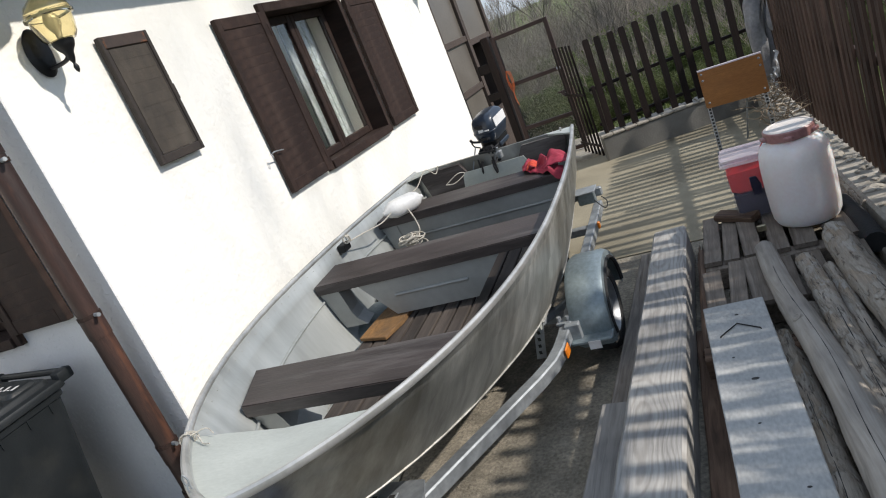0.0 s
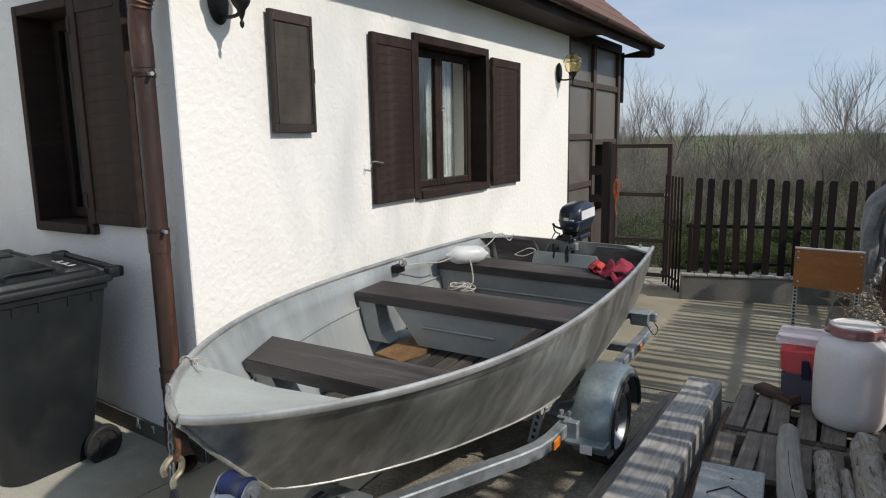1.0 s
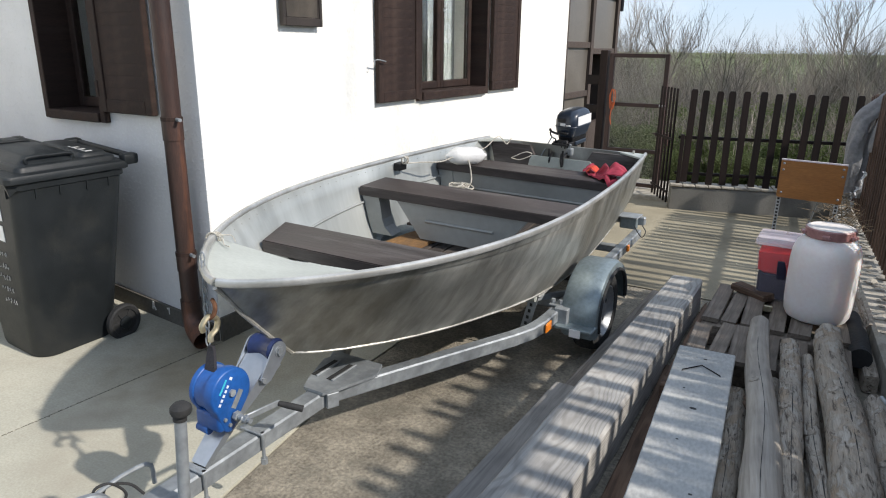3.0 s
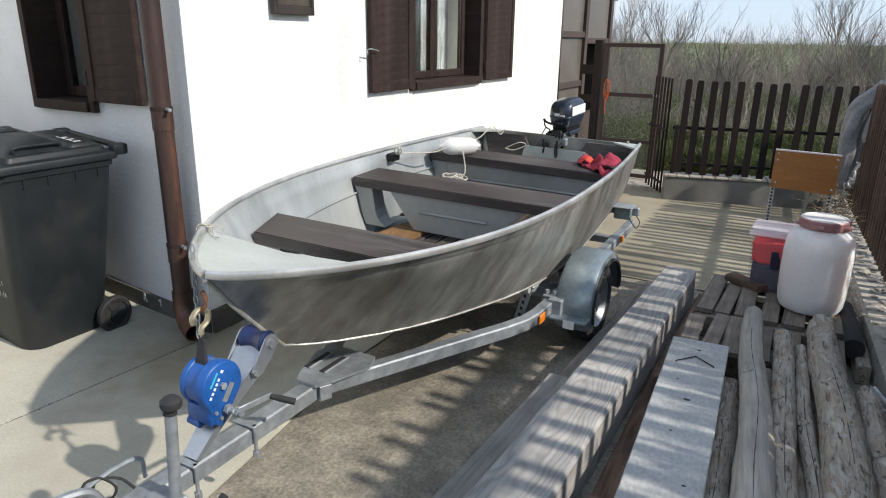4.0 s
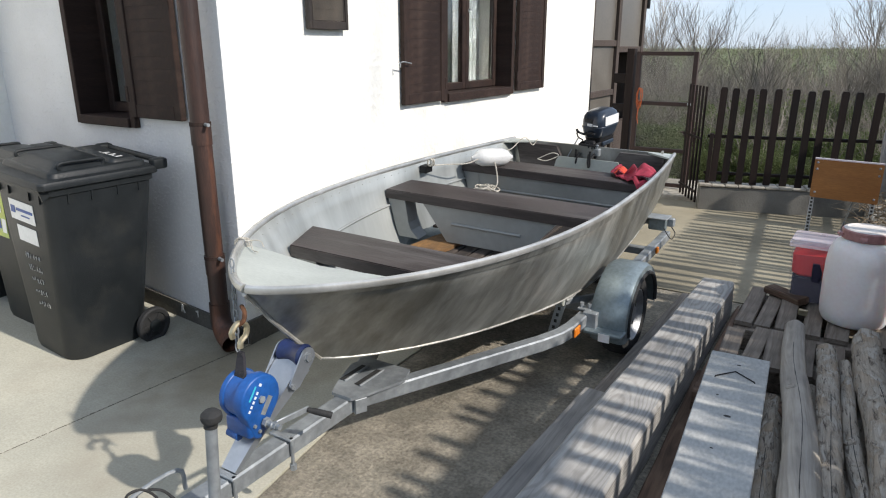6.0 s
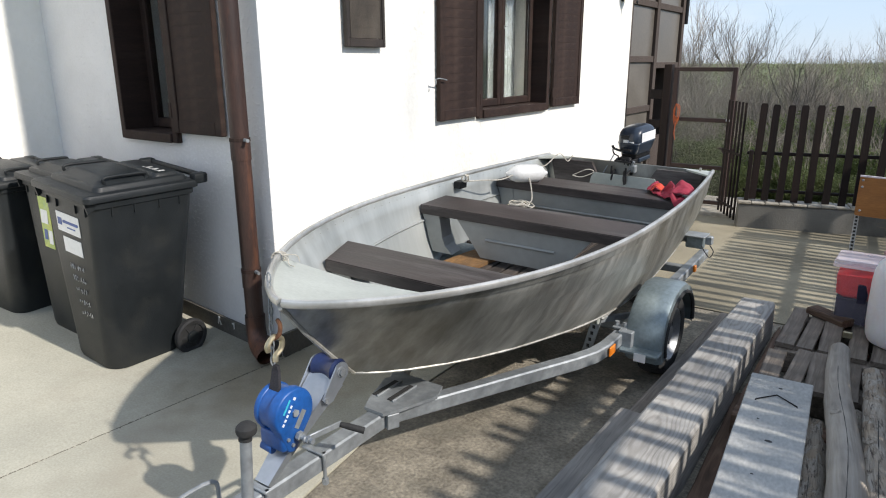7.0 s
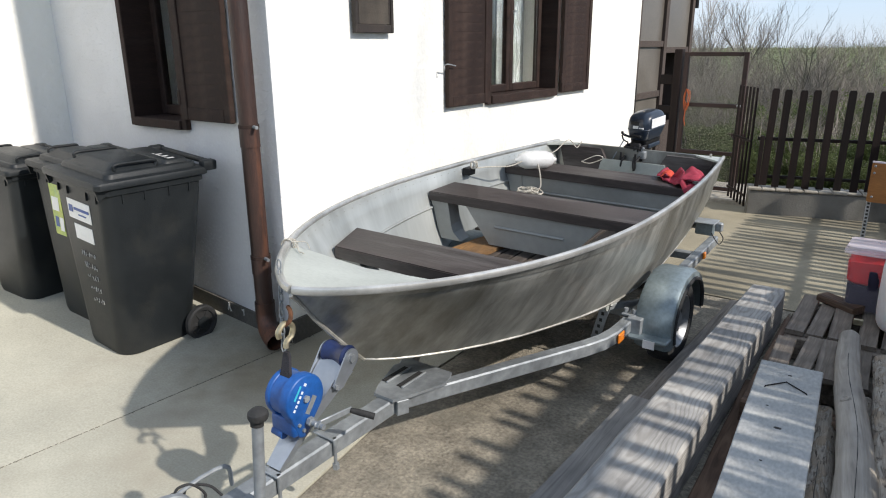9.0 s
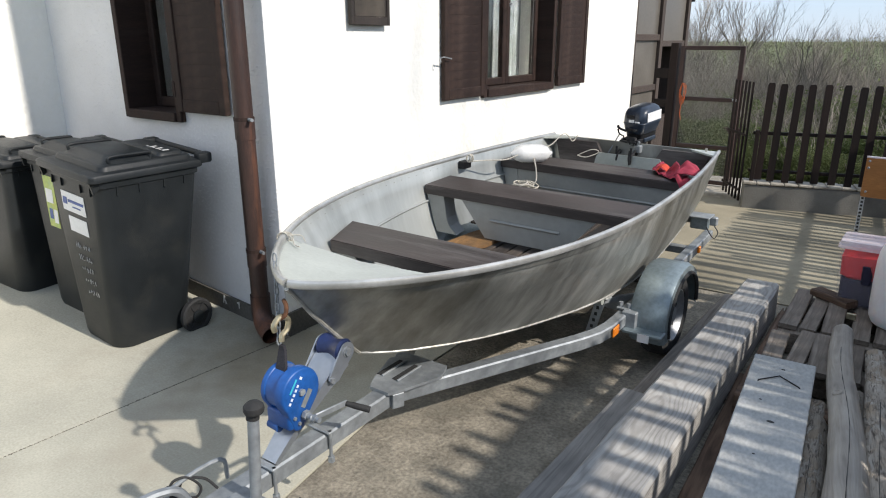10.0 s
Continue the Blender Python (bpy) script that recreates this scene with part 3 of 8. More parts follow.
def picket(h, w, t=0.022):
    bm = bmesh.new()
    prism(bm, [(-w / 2, 0), (w / 2, 0), (w / 2, h - 0.02), (w * 0.36, h), (-w * 0.36, h), (-w / 2, h - 0.02)], 1, -t / 2, t / 2)
    return bm


curb = structure("fence_wall", B(-0.03, 1.62, -0.03, 0.15, -0.08, 0.225, 0.012), M["curb"], "low grey concrete wall under the picket fence", "low wall")
curb.matrix_world = FM
for k in range(14):
    a = -0.035 + k * 0.118
    part("coping_stone", B(a, a + 0.114, -0.036 - 0.006 * random.random(), 0.155, 0.228, 0.246 + 0.012 * random.random(), 0.006), M["curb_top"], curb)

fen = thing("picket_fence", FM, "dark brown wooden picket fence on a low concrete wall", "fence", "fences of the yard")
pm = None
for k, a in enumerate((0.087, 0.194, 0.321, 0.446, 0.565, 0.706, 0.838, 0.955, 1.099, 1.22, 1.373, 1.515, 1.64)):
    if pm is None:
        ob = part("picket", picket(0.89, 0.06), M["fence_wood"], fen)
        pm = ob.data
    else:
        ob = new("picket", pm)
        ob.parent = fen
    ob.matrix_basis = pose(a, 0.03, 0.262 - 0.0018 * k + random.uniform(-.008, .008), 0, 0, 0) @ Matrix.Rotation(radians(random.uniform(-.8, .8)), 4, 'Y')
part("rail", B(0.0, 1.68, 0.045, 0.075, 0.685, 0.715, 0.004), M["fence_wood"], fen)
part("rail", B(0.0, 1.68, 0.045, 0.075, 0.335, 0.362, 0.004), M["fence_wood"], fen)
part("post", B(0.02, 0.055, 0.01, 0.06, 0.25, 0.73, 0.004), M["fence_wood"], fen)

# fence along the yard's long side
RA, RB = Vector((2.93, 4.80, 0)), Vector((3.50, -3.2, 0))
RD = (RB - RA).normalized()
RM = Matrix.Translation(RA) @ Matrix.Rotation(math.atan2(RD.y, RD.x), 4, 'Z')
RL = (RB - RA).length
fen2 = thing("picket_fence", RM, "dark brown wooden picket fence along the log pile", "fence", "fences of the yard")
pm = None
k = 0
x = 0.03
while x < RL:
    if pm is None:
        ob = part("picket", picket(1.0, 0.052, 0.016), M["fence_paler"], fen2)
        pm = ob.data
    else:
        ob = new("picket", pm)
        ob.parent = fen2
    ob.matrix_basis = pose(x, 0.0, 0.17) @ Matrix.Rotation(radians(random.uniform(-1.8, 1.8)), 4, 'Y') @ Matrix.Diagonal((random.uniform(0.92, 1.12) if x < 2.6 else 1.0 if x < 3.5 else random.uniform(0.95, 1.20), 1, (0.98 + 0.06 * x if x < 2.4 else min(1.365, 1.124 + 0.6 * (x - 2.4))) + random.uniform(-.012, .012), 1))
    x += 0.108 if x < 3.0 else 0.108 + 0.030 * min(1, (x - 3.0) / 0.8) + random.uniform(-.008, .008)
part("rail", B(0.0, RL, 0.016, 0.05, 0.77, 0.815, 0.004), M["fence_paler"], fen2)
part("rail", B(0.0, RL, 0.016, 0.05, 0.36, 0.40, 0.004), M["fence_paler"], fen2)
part("top_rail", B(2.75, RL, 0.012, 0.04, 1.29, 1.44, 0.004), M["fence_paler"], fen2)
for x in (0.02, 1.9, 3.8, 5.7, 7.6):
    part("post", B(x, x + 0.05, 0.05, 0.10, 0.0, 1.15 if x < 3 else 1.5, 0.004), M["fence_paler"], fen2)
kerb2 = structure("side_kerb", B(-0.05, RL, -0.16, 0.24, -0.1, 0.15, 0.015), M["curb_top"], "rough pale concrete kerb under the side fence", "kerb")
kerb2.matrix_world = RM

# ================= the boat =================
# local frame: y along the keel from bow (0) to transom (L), x to starboard
BL = 3.47
TIP = 0.008           # the stem head stands this part of the length before station 0
BOAT = Matrix.Translation((1.095, -0.915, -0.006)) @ Matrix.Rotation(0.0541, 4, 'Z') @ Matrix.Rotation(0.0052, 4, 'X') @ Matrix.Rotation(radians(1.77), 4, 'Y')


def half(s):
    """Half breadth of the gunwale from the bow's tip (just before 0) to the transom (1)."""
    if s > 0.62:
        return 0.674 - 0.074 * ((s - 0.62) / 0.38) ** 1.6
    return 0.674 * (1 - (1 - (s + TIP) / (0.62 + TIP)) ** 3.07) ** 0.743


def sheer(s):
    return 0.8431 - 0.0284 * s - 0.0079 * s * s


def keel(s):
    """Keel line: raked stem down to the forefoot, then nearly level."""
    if s < 0.088:
        return 0.80 - 0.332 * (s / 0.088) ** 0.9 if s > 0 else 0.80 - 3.4 * s
    return 0.468 - 0.14 * math.sin(min((s - 0.088) / 0.45, 1) * math.pi / 2)


def chine(s):
    """Half breadth and height of the chine."""
    u = max(0.0, s - 0.088)
    b = 0.550 * (1 - (1 - min(u / 0.53, 1)) ** 1.9) ** 0.75
    if u > 0.53:
        b = 0.550 - 0.055 * ((u - 0.53) / 0.382) ** 1.5
    return b, keel(s) + 0.035 * min(1, u / 0.23)


def section(s, inset=0.0):
    """Half section from gunwale to keel at station s."""
    g, zg = half(s), sheer(s)
    c, zc = chine(s)
    k = keel(s)
    y = s * BL
    if s < 0.088:
        c, zc = 0.0, k
    w = lambda f: (c + (g - c) * f, zc + (zg - zc) * f)
    pts = []
    for f in (1.0, 0.8, 0.62, 0.58, 0.35, 0.12, 0.0):
        x, z = w(f)
        bulge = 0.022 * math.sin(f * math.pi) * min(1, s / 0.3)
        if f == 0.58:
            bulge -= 0.008
        pts.append(Vector((max(0.0, x + bulge - inset), y, z + (inset if f == 0 else 0))))
    pts.append(Vector((max(0.0, c * 0.5 - inset), y, (zc + k) / 2 + inset)))
    pts.append(Vector((0.0, y, k + inset)))
    return pts


STN = [-TIP, -0.004, 0.0, 0.006, 0.012, 0.02, 0.03, 0.05, 0.07, 0.088, 0.095, 0.11, 0.13, 0.17, 0.21, 0.26, 0.31, 0.37, 0.43, 0.5, 0.57, 0.64, 0.71, 0.78, 0.85, 0.92, 1.0]
boat = thing("rowing_boat", BOAT, "weathered bare aluminium rowing boat with dark plank benches on a trailer", "boat")


def hull_mesh(inset):
    bm = bmesh.new()
    rings = []
    for s in STN:
        p = section(s, inset)
        rings.append([Vector((-q.x, q.y, q.z)) for q in p[:-1]] + p[::-1])
    loft(bm, rings, closed=False)
    bmesh.ops.remove_doubles(bm, verts=bm.verts[:], dist=0.0005)
    return bm


hb = hull_mesh(0.0)
hull = part("hull", hb, M["aluminium"], boat, "dull scratched aluminium hull with blotchy reflections in its colour", True)
sol = hull.modifiers.new("plate", 'SOLIDIFY')
sol.thickness, sol.offset = 0.005, 0.0
hull.data.materials.append(M["alu_inside"])
sol.material_offset = 1


def rim(side):
    pts = [Vector((side * (half(s) + 0.004), s * BL, sheer(s))) for s in [-TIP + (1 + TIP) * (k / 60) ** 1.35 for k in range(61)]]
    return pts


M["alu_lip"] = mat("alu_lip", (0.58, 0.57, 0.53), (0.34, 0.33, 0.29), 0.48, 0.6, 9, bump=0.1)
M["alu_bright"] = mat("alu_bright", (0.64, 0.635, 0.61), (0.42, 0.415, 0.39), 0.48, 0.75, 5, bump=0.03, spots=(0.30, 0.295, 0.27), spot_amount=0.4, rvar=0.1, grain=0.15)
for sd in (-1, 1):
    bm = bmesh.new()
    pts = rim(sd)
    rings = []
    for i, p in enumerate(pts):
        d = (pts[min(i + 1, 60)] - pts[max(i - 1, 0)]).normalized()
        o = Vector((d.y, -d.x, 0)) * sd
        r = []
        for a in range(0, 360, 40):
            r.append(p + o * (0.0125 * math.cos(radians(a))) + Vector((0, 0, 0.0145 * math.sin(radians(a)) - 0.001)))
        rings.append(r)
    loft(bm, rings)
    part("gunwale", bm, M["alu_bright"], boat, "dull rolled aluminium gunwale", True)
    # flat strip riveted to the side under the roll
    rings = []
    for k in range(41):
        q = section(-TIP + (1 + TIP) * k / 40)
        a, b = q[0].copy(), q[0] + (q[1] - q[0]) * min(0.9, 0.052 / max(0.02, (q[1] - q[0]).length))
        a.x, b.x = sd * a.x, sd * b.x
        o = Vector((sd * 0.0075, -0.004 if k < 3 else 0, 0))
        rings.append([a, a + o, b + o, b])
    bm = bmesh.new()
    loft(bm, rings)
    part("side_strip", bm, M["aluminium"], boat, "flat riveted aluminium strip")
part("stem_band", T([(0, s * BL - 0.004, keel(s)) for s in (-TIP, 0.0, 0.02, 0.04, 0.06, 0.075, 0.088, 0.10, 0.13, 0.2, 0.35)], 0.0085, 8), M["alu_lip"], boat, "bright worn stem band", True)
for sd in (-1, 1):
    part("chine_seam", T([(0, 0.0885 * BL, keel(0.0885) - 0.003)] + [(sd * (chine(s)[0] + 0.002), s * BL, chine(s)[1]) for s in [0.092 + 0.908 * (k / 36) ** 1.4 for k in range(37)]], 0.0055, 6), M["alu_lip"], boat, "", True)

# foredeck plate with a raised edge
bm = bmesh.new()
FD_S = 0.092
rows_ = []
for k in range(9):
    s = FD_S * k / 8 + 0.002
    g = half(s) - 0.012
    rows_.append([Vector((g * f, s * BL, sheer(s) - 0.012 - 0.02 * (1 - abs(f)))) for f in (-1, -.5, 0, .5, 1)])
loft(bm, rows_, closed=False)
e_ = rows_[-1]
loft(bm, [e_, [Vector((v.x * 0.90, v.y + 0.004, v.z - 0.03)) for v in e_]], closed=False)
M["alu_pale"] = mat("alu_pale", (0.53, 0.555, 0.51), (0.44, 0.465, 0.43), 0.5, 0.3, 3.5, stretch=(1, 2.2, 1), bump=0.06, spots=(0.40, 0.42, 0.35), grain=0.12)
part("foredeck", bm, M["alu_pale"], boat, "pale painted aluminium foredeck", True)

# transom
M["alu_grey2"] = mat("alu_grey2", (0.30, 0.32, 0.33), (0.25, 0.265, 0.275), 0.5, 0.4, 5, bump=0.1)
tr = section(1.0)
ol = [(-q.x, q.z) for q in tr] + [(q.x, q.z) for q in tr[::-1][1:]]
part("transom", PR([(x, z) for x, z in ol], 1, BL - 0.03, BL), M["aluminium"], boat)
part("motor_board", PR([(-0.48, 0.48), (0.48, 0.48), (0.56, 0.79), (0.24, 0.79), (0.19, 0.70), (-0.19, 0.70), (-0.24, 0.79), (-0.56, 0.79)], 1, BL - 0.07, BL - 0.032), M["bench_wood"], boat, "dark wooden transom board")
part("motor_plate", PR([(-0.27, 0.48), (0.27, 0.48), (0.25, 0.69), (0.235, 0.72), (-0.21, 0.72), (-0.23, 0.69)], 1, BL - 0.080, BL - 0.071), M["alu_pale"], boat)
for sd in (-1, 1):
    bm = bmesh.new()
    q = half(1.0)
    z = sheer(1.0)
    v = [Vector((sd * q, BL, z)), Vector((sd * (q - 0.2), BL, z)), Vector((sd * (half(.94)), BL - 0.21, sheer(.94)))]
    loft(bm, [v, [p + Vector((0, 0, -0.012)) for p in v]])
    part("corner_plate", bm, M["alu_pale"], boat)

# benches
M["alu_grey"] = mat("alu_grey", (0.315, 0.322, 0.308), (0.235, 0.243, 0.232), 0.5, 0.25, 2.2, bump=0.03, bscale=25, spots=(0.25, 0.25, 0.235), spot_amount=0.4, grain=0.12)


def hull_half(s, z):
    """Half breadth of the hull's inside at station s and height z."""
    p = section(s)
    for a, b in zip(p, p[1:]):
        if min(a.z, b.z) <= z <= max(a.z, b.z) and abs(a.z - b.z) > 1e-6:
            return a.x + (b.x - a.x) * (z - a.z) / (b.z - a.z)
    return p[0].x if z > p[0].z else 0.0


BZ = 0.735
for nm, y0, y1 in (("front", 0.62, 0.89), ("middle", 1.69, 1.985), ("stern", 2.63, 2.91)):
    w0, w1_ = hull_half(y0 / BL, BZ - 0.045) - 0.005, hull_half(y1 / BL, BZ - 0.045) - 0.005
    bm = bmesh.new()
    loft(bm, [[Vector((-w0, y0, z)), Vector((-w1_, y1, z)), Vector((w1_, y1, z)), Vector((w0, y0, z))] for z in (BZ - 0.052, BZ)])
    bmesh.ops.bevel(bm, geom=bm.edges[:], offset=0.004, segments=2, affect='EDGES')
    part("bench_plank", bm, M["bench_wood"], boat, "dark stained bench plank", True)
    for sd in (-1, 1):
        lo = 0.47 if nm != "front" else 0.53
        zs = [BZ - 0.054 - (BZ - 0.054 - lo) * k / 5 for k in range(6)]
        rr = []
        for yy in (y0 + 0.015, y0 + (0.13 if nm == "middle" else 0.19)):
            out = [(hull_half(yy / BL, z) - 0.012, z) for z in zs]
            inn = [(max(0.02, x - 0.11 + 0.03 * k / 5 - 0.05 * (k / 5) ** 6), z) for k, (x, z) in enumerate(out)]
            rr.append([Vector((sd * x, yy, z)) for x, z in out + inn[::-1]])
        bm = bmesh.new()
        loft(bm, rr)
        part("bench_bracket", bm, M["alu_grey"], boat, "grey pressed bench bracket")

# panels under the benches
FZ = 0.455


def panel(y, x0b, x1b, x0t, x1t, zb, name="bench_panel"):
    bm = bmesh.new()
    prism(bm, [(x0b, zb), (x1b, zb), (x1t, BZ - 0.054), (x0t, BZ - 0.054)], 1, y, y + 0.02)
    p = part(name, bm, M["alu_grey"], boat, "grey pressed aluminium panel")
    zc = (zb + BZ) / 2 - 0.02
    part("rib", T([(x0b + 0.03, y - 0.002, zc), (x1b - 0.02, y - 0.002, zc)], 0.008, 6), M["alu_grey"], p)
    return p


panel(1.71, -0.25, 0.20, -0.405, 0.37, FZ + 0.03)
panel(2.65, -hull_half(2.65 / BL, FZ + 0.02) + 0.01, hull_half(2.65 / BL, FZ + 0.02) - 0.01, -hull_half(2.65 / BL, BZ - .05) + 0.02, hull_half(2.65 / BL, BZ - .05) - 0.02, FZ + 0.01)
# floor slats
x = -0.40
while x < 0.40:
    ym = max(abs(x), abs(x + 0.068))
    ya = next((k * 0.02 for k in range(20, 120) if hull_half(k * 0.02 / BL, FZ - 0.02) > ym + 0.012), None)
    if ya is None:
        x += 0.080
        continue
    part("floor_slat", B(x, x + 0.068, ya, 2.64, FZ - 0.018, FZ + random.uniform(-.002, .002), 0.003), M["floor_wood"], boat)
    x += 0.080
for y in (0.75, 1.4, 2.1, 2.6):
    wb = hull_half(y / BL, FZ - 0.045) - 0.012
    if wb > 0.08:
        part("floor_bearer", B(-wb, wb, y, y + 0.05, FZ - 0.045, FZ - 0.019), M["floor_wood"], boat)
# ribs pressed along the inside of the sides
for sd in (-1, 1):
    pts = [Vector((sd * (hull_half(s, sheer(s) - 0.185) - 0.011), s * BL, sheer(s) - 0.185)) for s in [0.16 + 0.82 * k / 24 for k in range(25)]]
    part("side_crease", T(pts, 0.0065, 12), M["alu_inside"], boat, "", True)
# rivets under the rolled edge, inside and out
rv = None
for sd in (-1, 1):
    for k in range(44):
        s_ = 0.03 + 0.95 * k / 43
        q = section(s_)
        a_ = q[0] + (q[1] - q[0]).normalized() * 0.034
        if rv is None:
            ob = part("rivet", LA([(0.0022, -0.0025), (0.0022, 0.0065), (0.0015, 0.0075), (0.0008, 0.0078)], 6, Matrix.Rotation(radians(90), 4, 'Y') @ Matrix.Translation((0, 0, 0))), M["alu_lip"], boat)
            rv = ob.data
        else:
            ob = new("rivet", rv)
            ob.parent = boat
        ob.location = (sd * (a_.x - 0.001) - (0.003 if sd < 0 else 0.0), a_.y, a_.z)
# rowlock socket and cleat, bow eye and rivets
part("rowlock_block", B(-0.662, -0.612, 2.10, 2.18, 0.755, 0.80, 0.004), M["lamp_iron"], boat)
part("rowlock_block", B(0.57, 0.63, 2.72, 2.82, 0.72, 0.765, 0.004), M["alu_pale"], boat)
part("drain_fitting", T([(0.53, 3.42, 0.79), (0.53, 3.42, 0.83)], 0.008, 8), M["alu_bright"], boat)

# things in the boat
def in_boat(x, y, z, rz=0):
    return BOAT @ pose(x, y, z, 0, 0, rz)


M["orange_board"] = mat("orange_board", (0.26, 0.135, 0.045), (0.13, 0.075, 0.035), 0.7, scale=5, stretch=(1, 2.5, 1), bump=0.4, bscale=40, spots=(0.05, 0.035, 0.025), spot_amount=0.8)
bm = bmesh.new()
prism(bm, [(-0.21, -0.065), (-0.07, -0.075), (0.0, -0.068), (0.215, -0.07), (0.205, 0.02), (0.215, 0.065), (0.02, 0.07), (-0.2, 0.06)], 2, 0.0, 0.02)
bmesh.ops.bevel(bm, geom=bm.edges[:], offset=0.003, segments=1, affect='EDGES')
ob = part("loose_board", bm, M["orange_board"])
ob.matrix_world = in_boat(-0.285, 1.74, FZ + 0.004, 80) @ Matrix.Diagonal((1.15, 1.35, 1.0, 1))
tagged(ob, "orange-brown loose board lying on the boat's floor slats", "board")

M["white_vinyl"] = mat("white_vinyl", (0.78, 0.77, 0.74), (0.70, 0.69, 0.66), 0.4, scale=8)
fe = thing("boat_fender", in_boat(-0.43, 2.665, BZ + 0.058, 0), "white inflatable boat fender lying on the stern bench", "fender")
fm = Matrix.Diagonal((0.88, 0.88, 0.88, 1)) @ Matrix.Rotation(radians(135), 4, 'Z') @ Matrix.Rotation(radians(90), 4, 'X')
part("body", LA([(0.012, -0.165), (0.02, -0.148), (0.048, -0.125), (0.066, -0.08), (0.069, 0.0), (0.066, 0.08), (0.048, 0.125), (0.02, 0.148), (0.012, 0.165)], 24, fm), M["white_vinyl"], fe, "", True)

M["rope"] = mat("rope", (0.62, 0.58, 0.50), (0.40, 0.37, 0.31), 0.9, scale=60, bump=0.6, bscale=150)
rp = thing("mooring_rope", in_boat(-0.41, 2.56, 0.585), "pale rope knotted in a bundle hanging from the fender cord", "rope")
for k in range(22):
    r = 0.022 + 0.022 * random.random()
    cx, cy = random.uniform(-.035, .035), random.uniform(-.03, .03)
    zt = random.uniform(-0.03, 0.03)
    tl = random.uniform(-.6, .6)
    bm = bmesh.new()
    tube(bm, [(cx + r * math.cos(a) * 1.3, cy + r * math.sin(a), zt + tl * r * math.cos(a + k)) for a in (2 * math.pi * i / 14 for i in range(14))], 0.0048, 6, closed=True)
    part("coil", bm, M["rope"], rp, "", True)
part("tail", T(ease([(0.03, 0.0, 0.02), (0.06, 0.03, 0.05), (0.04, 0.05, 0.14), (0.01, 0.07, 0.20)], 5), 0.0045, 6), M["rope"], rp, "", True)
part("tail", T(ease([(-0.03, 0.0, 0.02), (-0.10, 0.01, 0.0), (-0.115, 0.02, -0.03)], 5), 0.0045, 6), M["rope"], rp, "", True)

ln = thing("tie_line", in_boat(-0.60, 2.14, 0.80), "thin white cord with a knot tied to the gunwale", "cord")
part("cord", T(ease([(0, 0, 0.0), (0.05, 0.12, -0.005), (0.1, 0.28, -0.02), (0.13, 0.40, -0.005)], 5), 0.0042, 6), M["rope"], ln, "", True)
for k in range(4):
    bm = bmesh.new()
    a0 = k * 0.9
    tube(bm, [(0.02 * math.cos(a) * math.cos(a0), 0.02 * math.cos(a) * math.sin(a0) + 0.01 * k - 0.015, 0.02 + 0.022 * math.sin(a)) for a in (2 * math.pi * i / 10 for i in range(10))], 0.004, 5, closed=True)
    part("knot", bm, M["rope"], ln, "", True)
ln2 = thing("stern_line", in_boat(-0.5, 3.2, 0.80), "white cord knotted at the stern corner plate", "cord")
part("cord", T(ease([(0.02, -0.36, 0.0), (0.06, -0.2, 0.0), (0.1, -0.05, 0.07), (0.14, 0.02, 0.01), (0.16, 0.06, 0.05)], 6), 0.0035, 6), M["rope"], ln2, "", True)
part("loop", T(ease([(0.2, -0.02, -0.08), (0.3, 0.0, -0.03), (0.34, 0.03, -0.05), (0.26, 0.0, -0.09), (0.2, -0.02, -0.08)], 5), 0.0035, 6), M["rope"], ln2, "", True)

M["red_cloth"] = mat("red_cloth", (0.34, 0.028, 0.055), (0.25, 0.018, 0.035), 0.8, scale=5, bump=0.15, bscale=60)
M["orange_cloth"] = mat("orange_cloth", (0.66, 0.07, 0.03), (0.50, 0.05, 0.025), 0.8, scale=9, bump=0.4)


def drape_over(nx, ny, shape, thick=0.006):
    """A sheet of cloth with a top and an under side; shape(u, v) gives its points."""
    bm = bmesh.new()
    g = [[shape(i / nx, j / ny) for i in range(nx + 1)] for j in range(ny + 1)]
    top = [[bm.verts.new(p) for p in r] for r in g]
    low = [[bm.verts.new(p - Vector((0, 0.3 * thick, thick))) for p in r] for r in g]
    for j in range(ny):
        for i in range(nx):
            bm.faces.new((top[j][i], top[j][i + 1], top[j + 1][i + 1], top[j + 1][i]))
            bm.faces.new((low[j][i], low[j + 1][i], low[j + 1][i + 1], low[j][i + 1]))
    rim = [(0, i) for i in range(nx)] + [(j, nx) for j in range(ny)] + [(ny, i) for i in range(nx, 0, -1)] + [(j, 0) for j in range(ny, 0, -1)]
    for (a, b), (c, d) in zip(rim, rim[1:] + rim[:1]):
        bm.faces.new((top[a][b], low[a][b], low[c][d], top[c][d]))
    bmesh.ops.recalc_face_normals(bm, faces=bm.faces[:])
    return bm


def jacket_body(u, v):
    """Lies heaped on the bench and hangs over its fore edge."""
    s = -0.06 + (0.20 + 0.20 * u * u * (3 - 2 * u)) * v
    x = -0.135 + 0.27 * u + 0.04 * (v - 0.4) + 0.03 * noise.noise((u * 2, v * 2, 5))
    ridge = 0.055 * math.exp(-((u - 0.62 - 0.2 * (v - .5)) / 0.11) ** 2) + 0.04 * math.exp(-((u - 0.25 + 0.25 * v) / 0.09) ** 2)
    z = 0.012 + ridge * (0.5 + 0.6 * math.sin(math.pi * min(1, v * 1.2))) + 0.022 * abs(noise.noise((u * 6, v * 6, 1)))
    y = 0.12 - s
    if y < -0.17:
        z -= (-0.17 - y) * 1.1
        y = -0.17 - 0.03 * (1 + math.sin(u * 9)) * min(1, (-0.17 - y) * 8)
    return Vector((x, y, z))


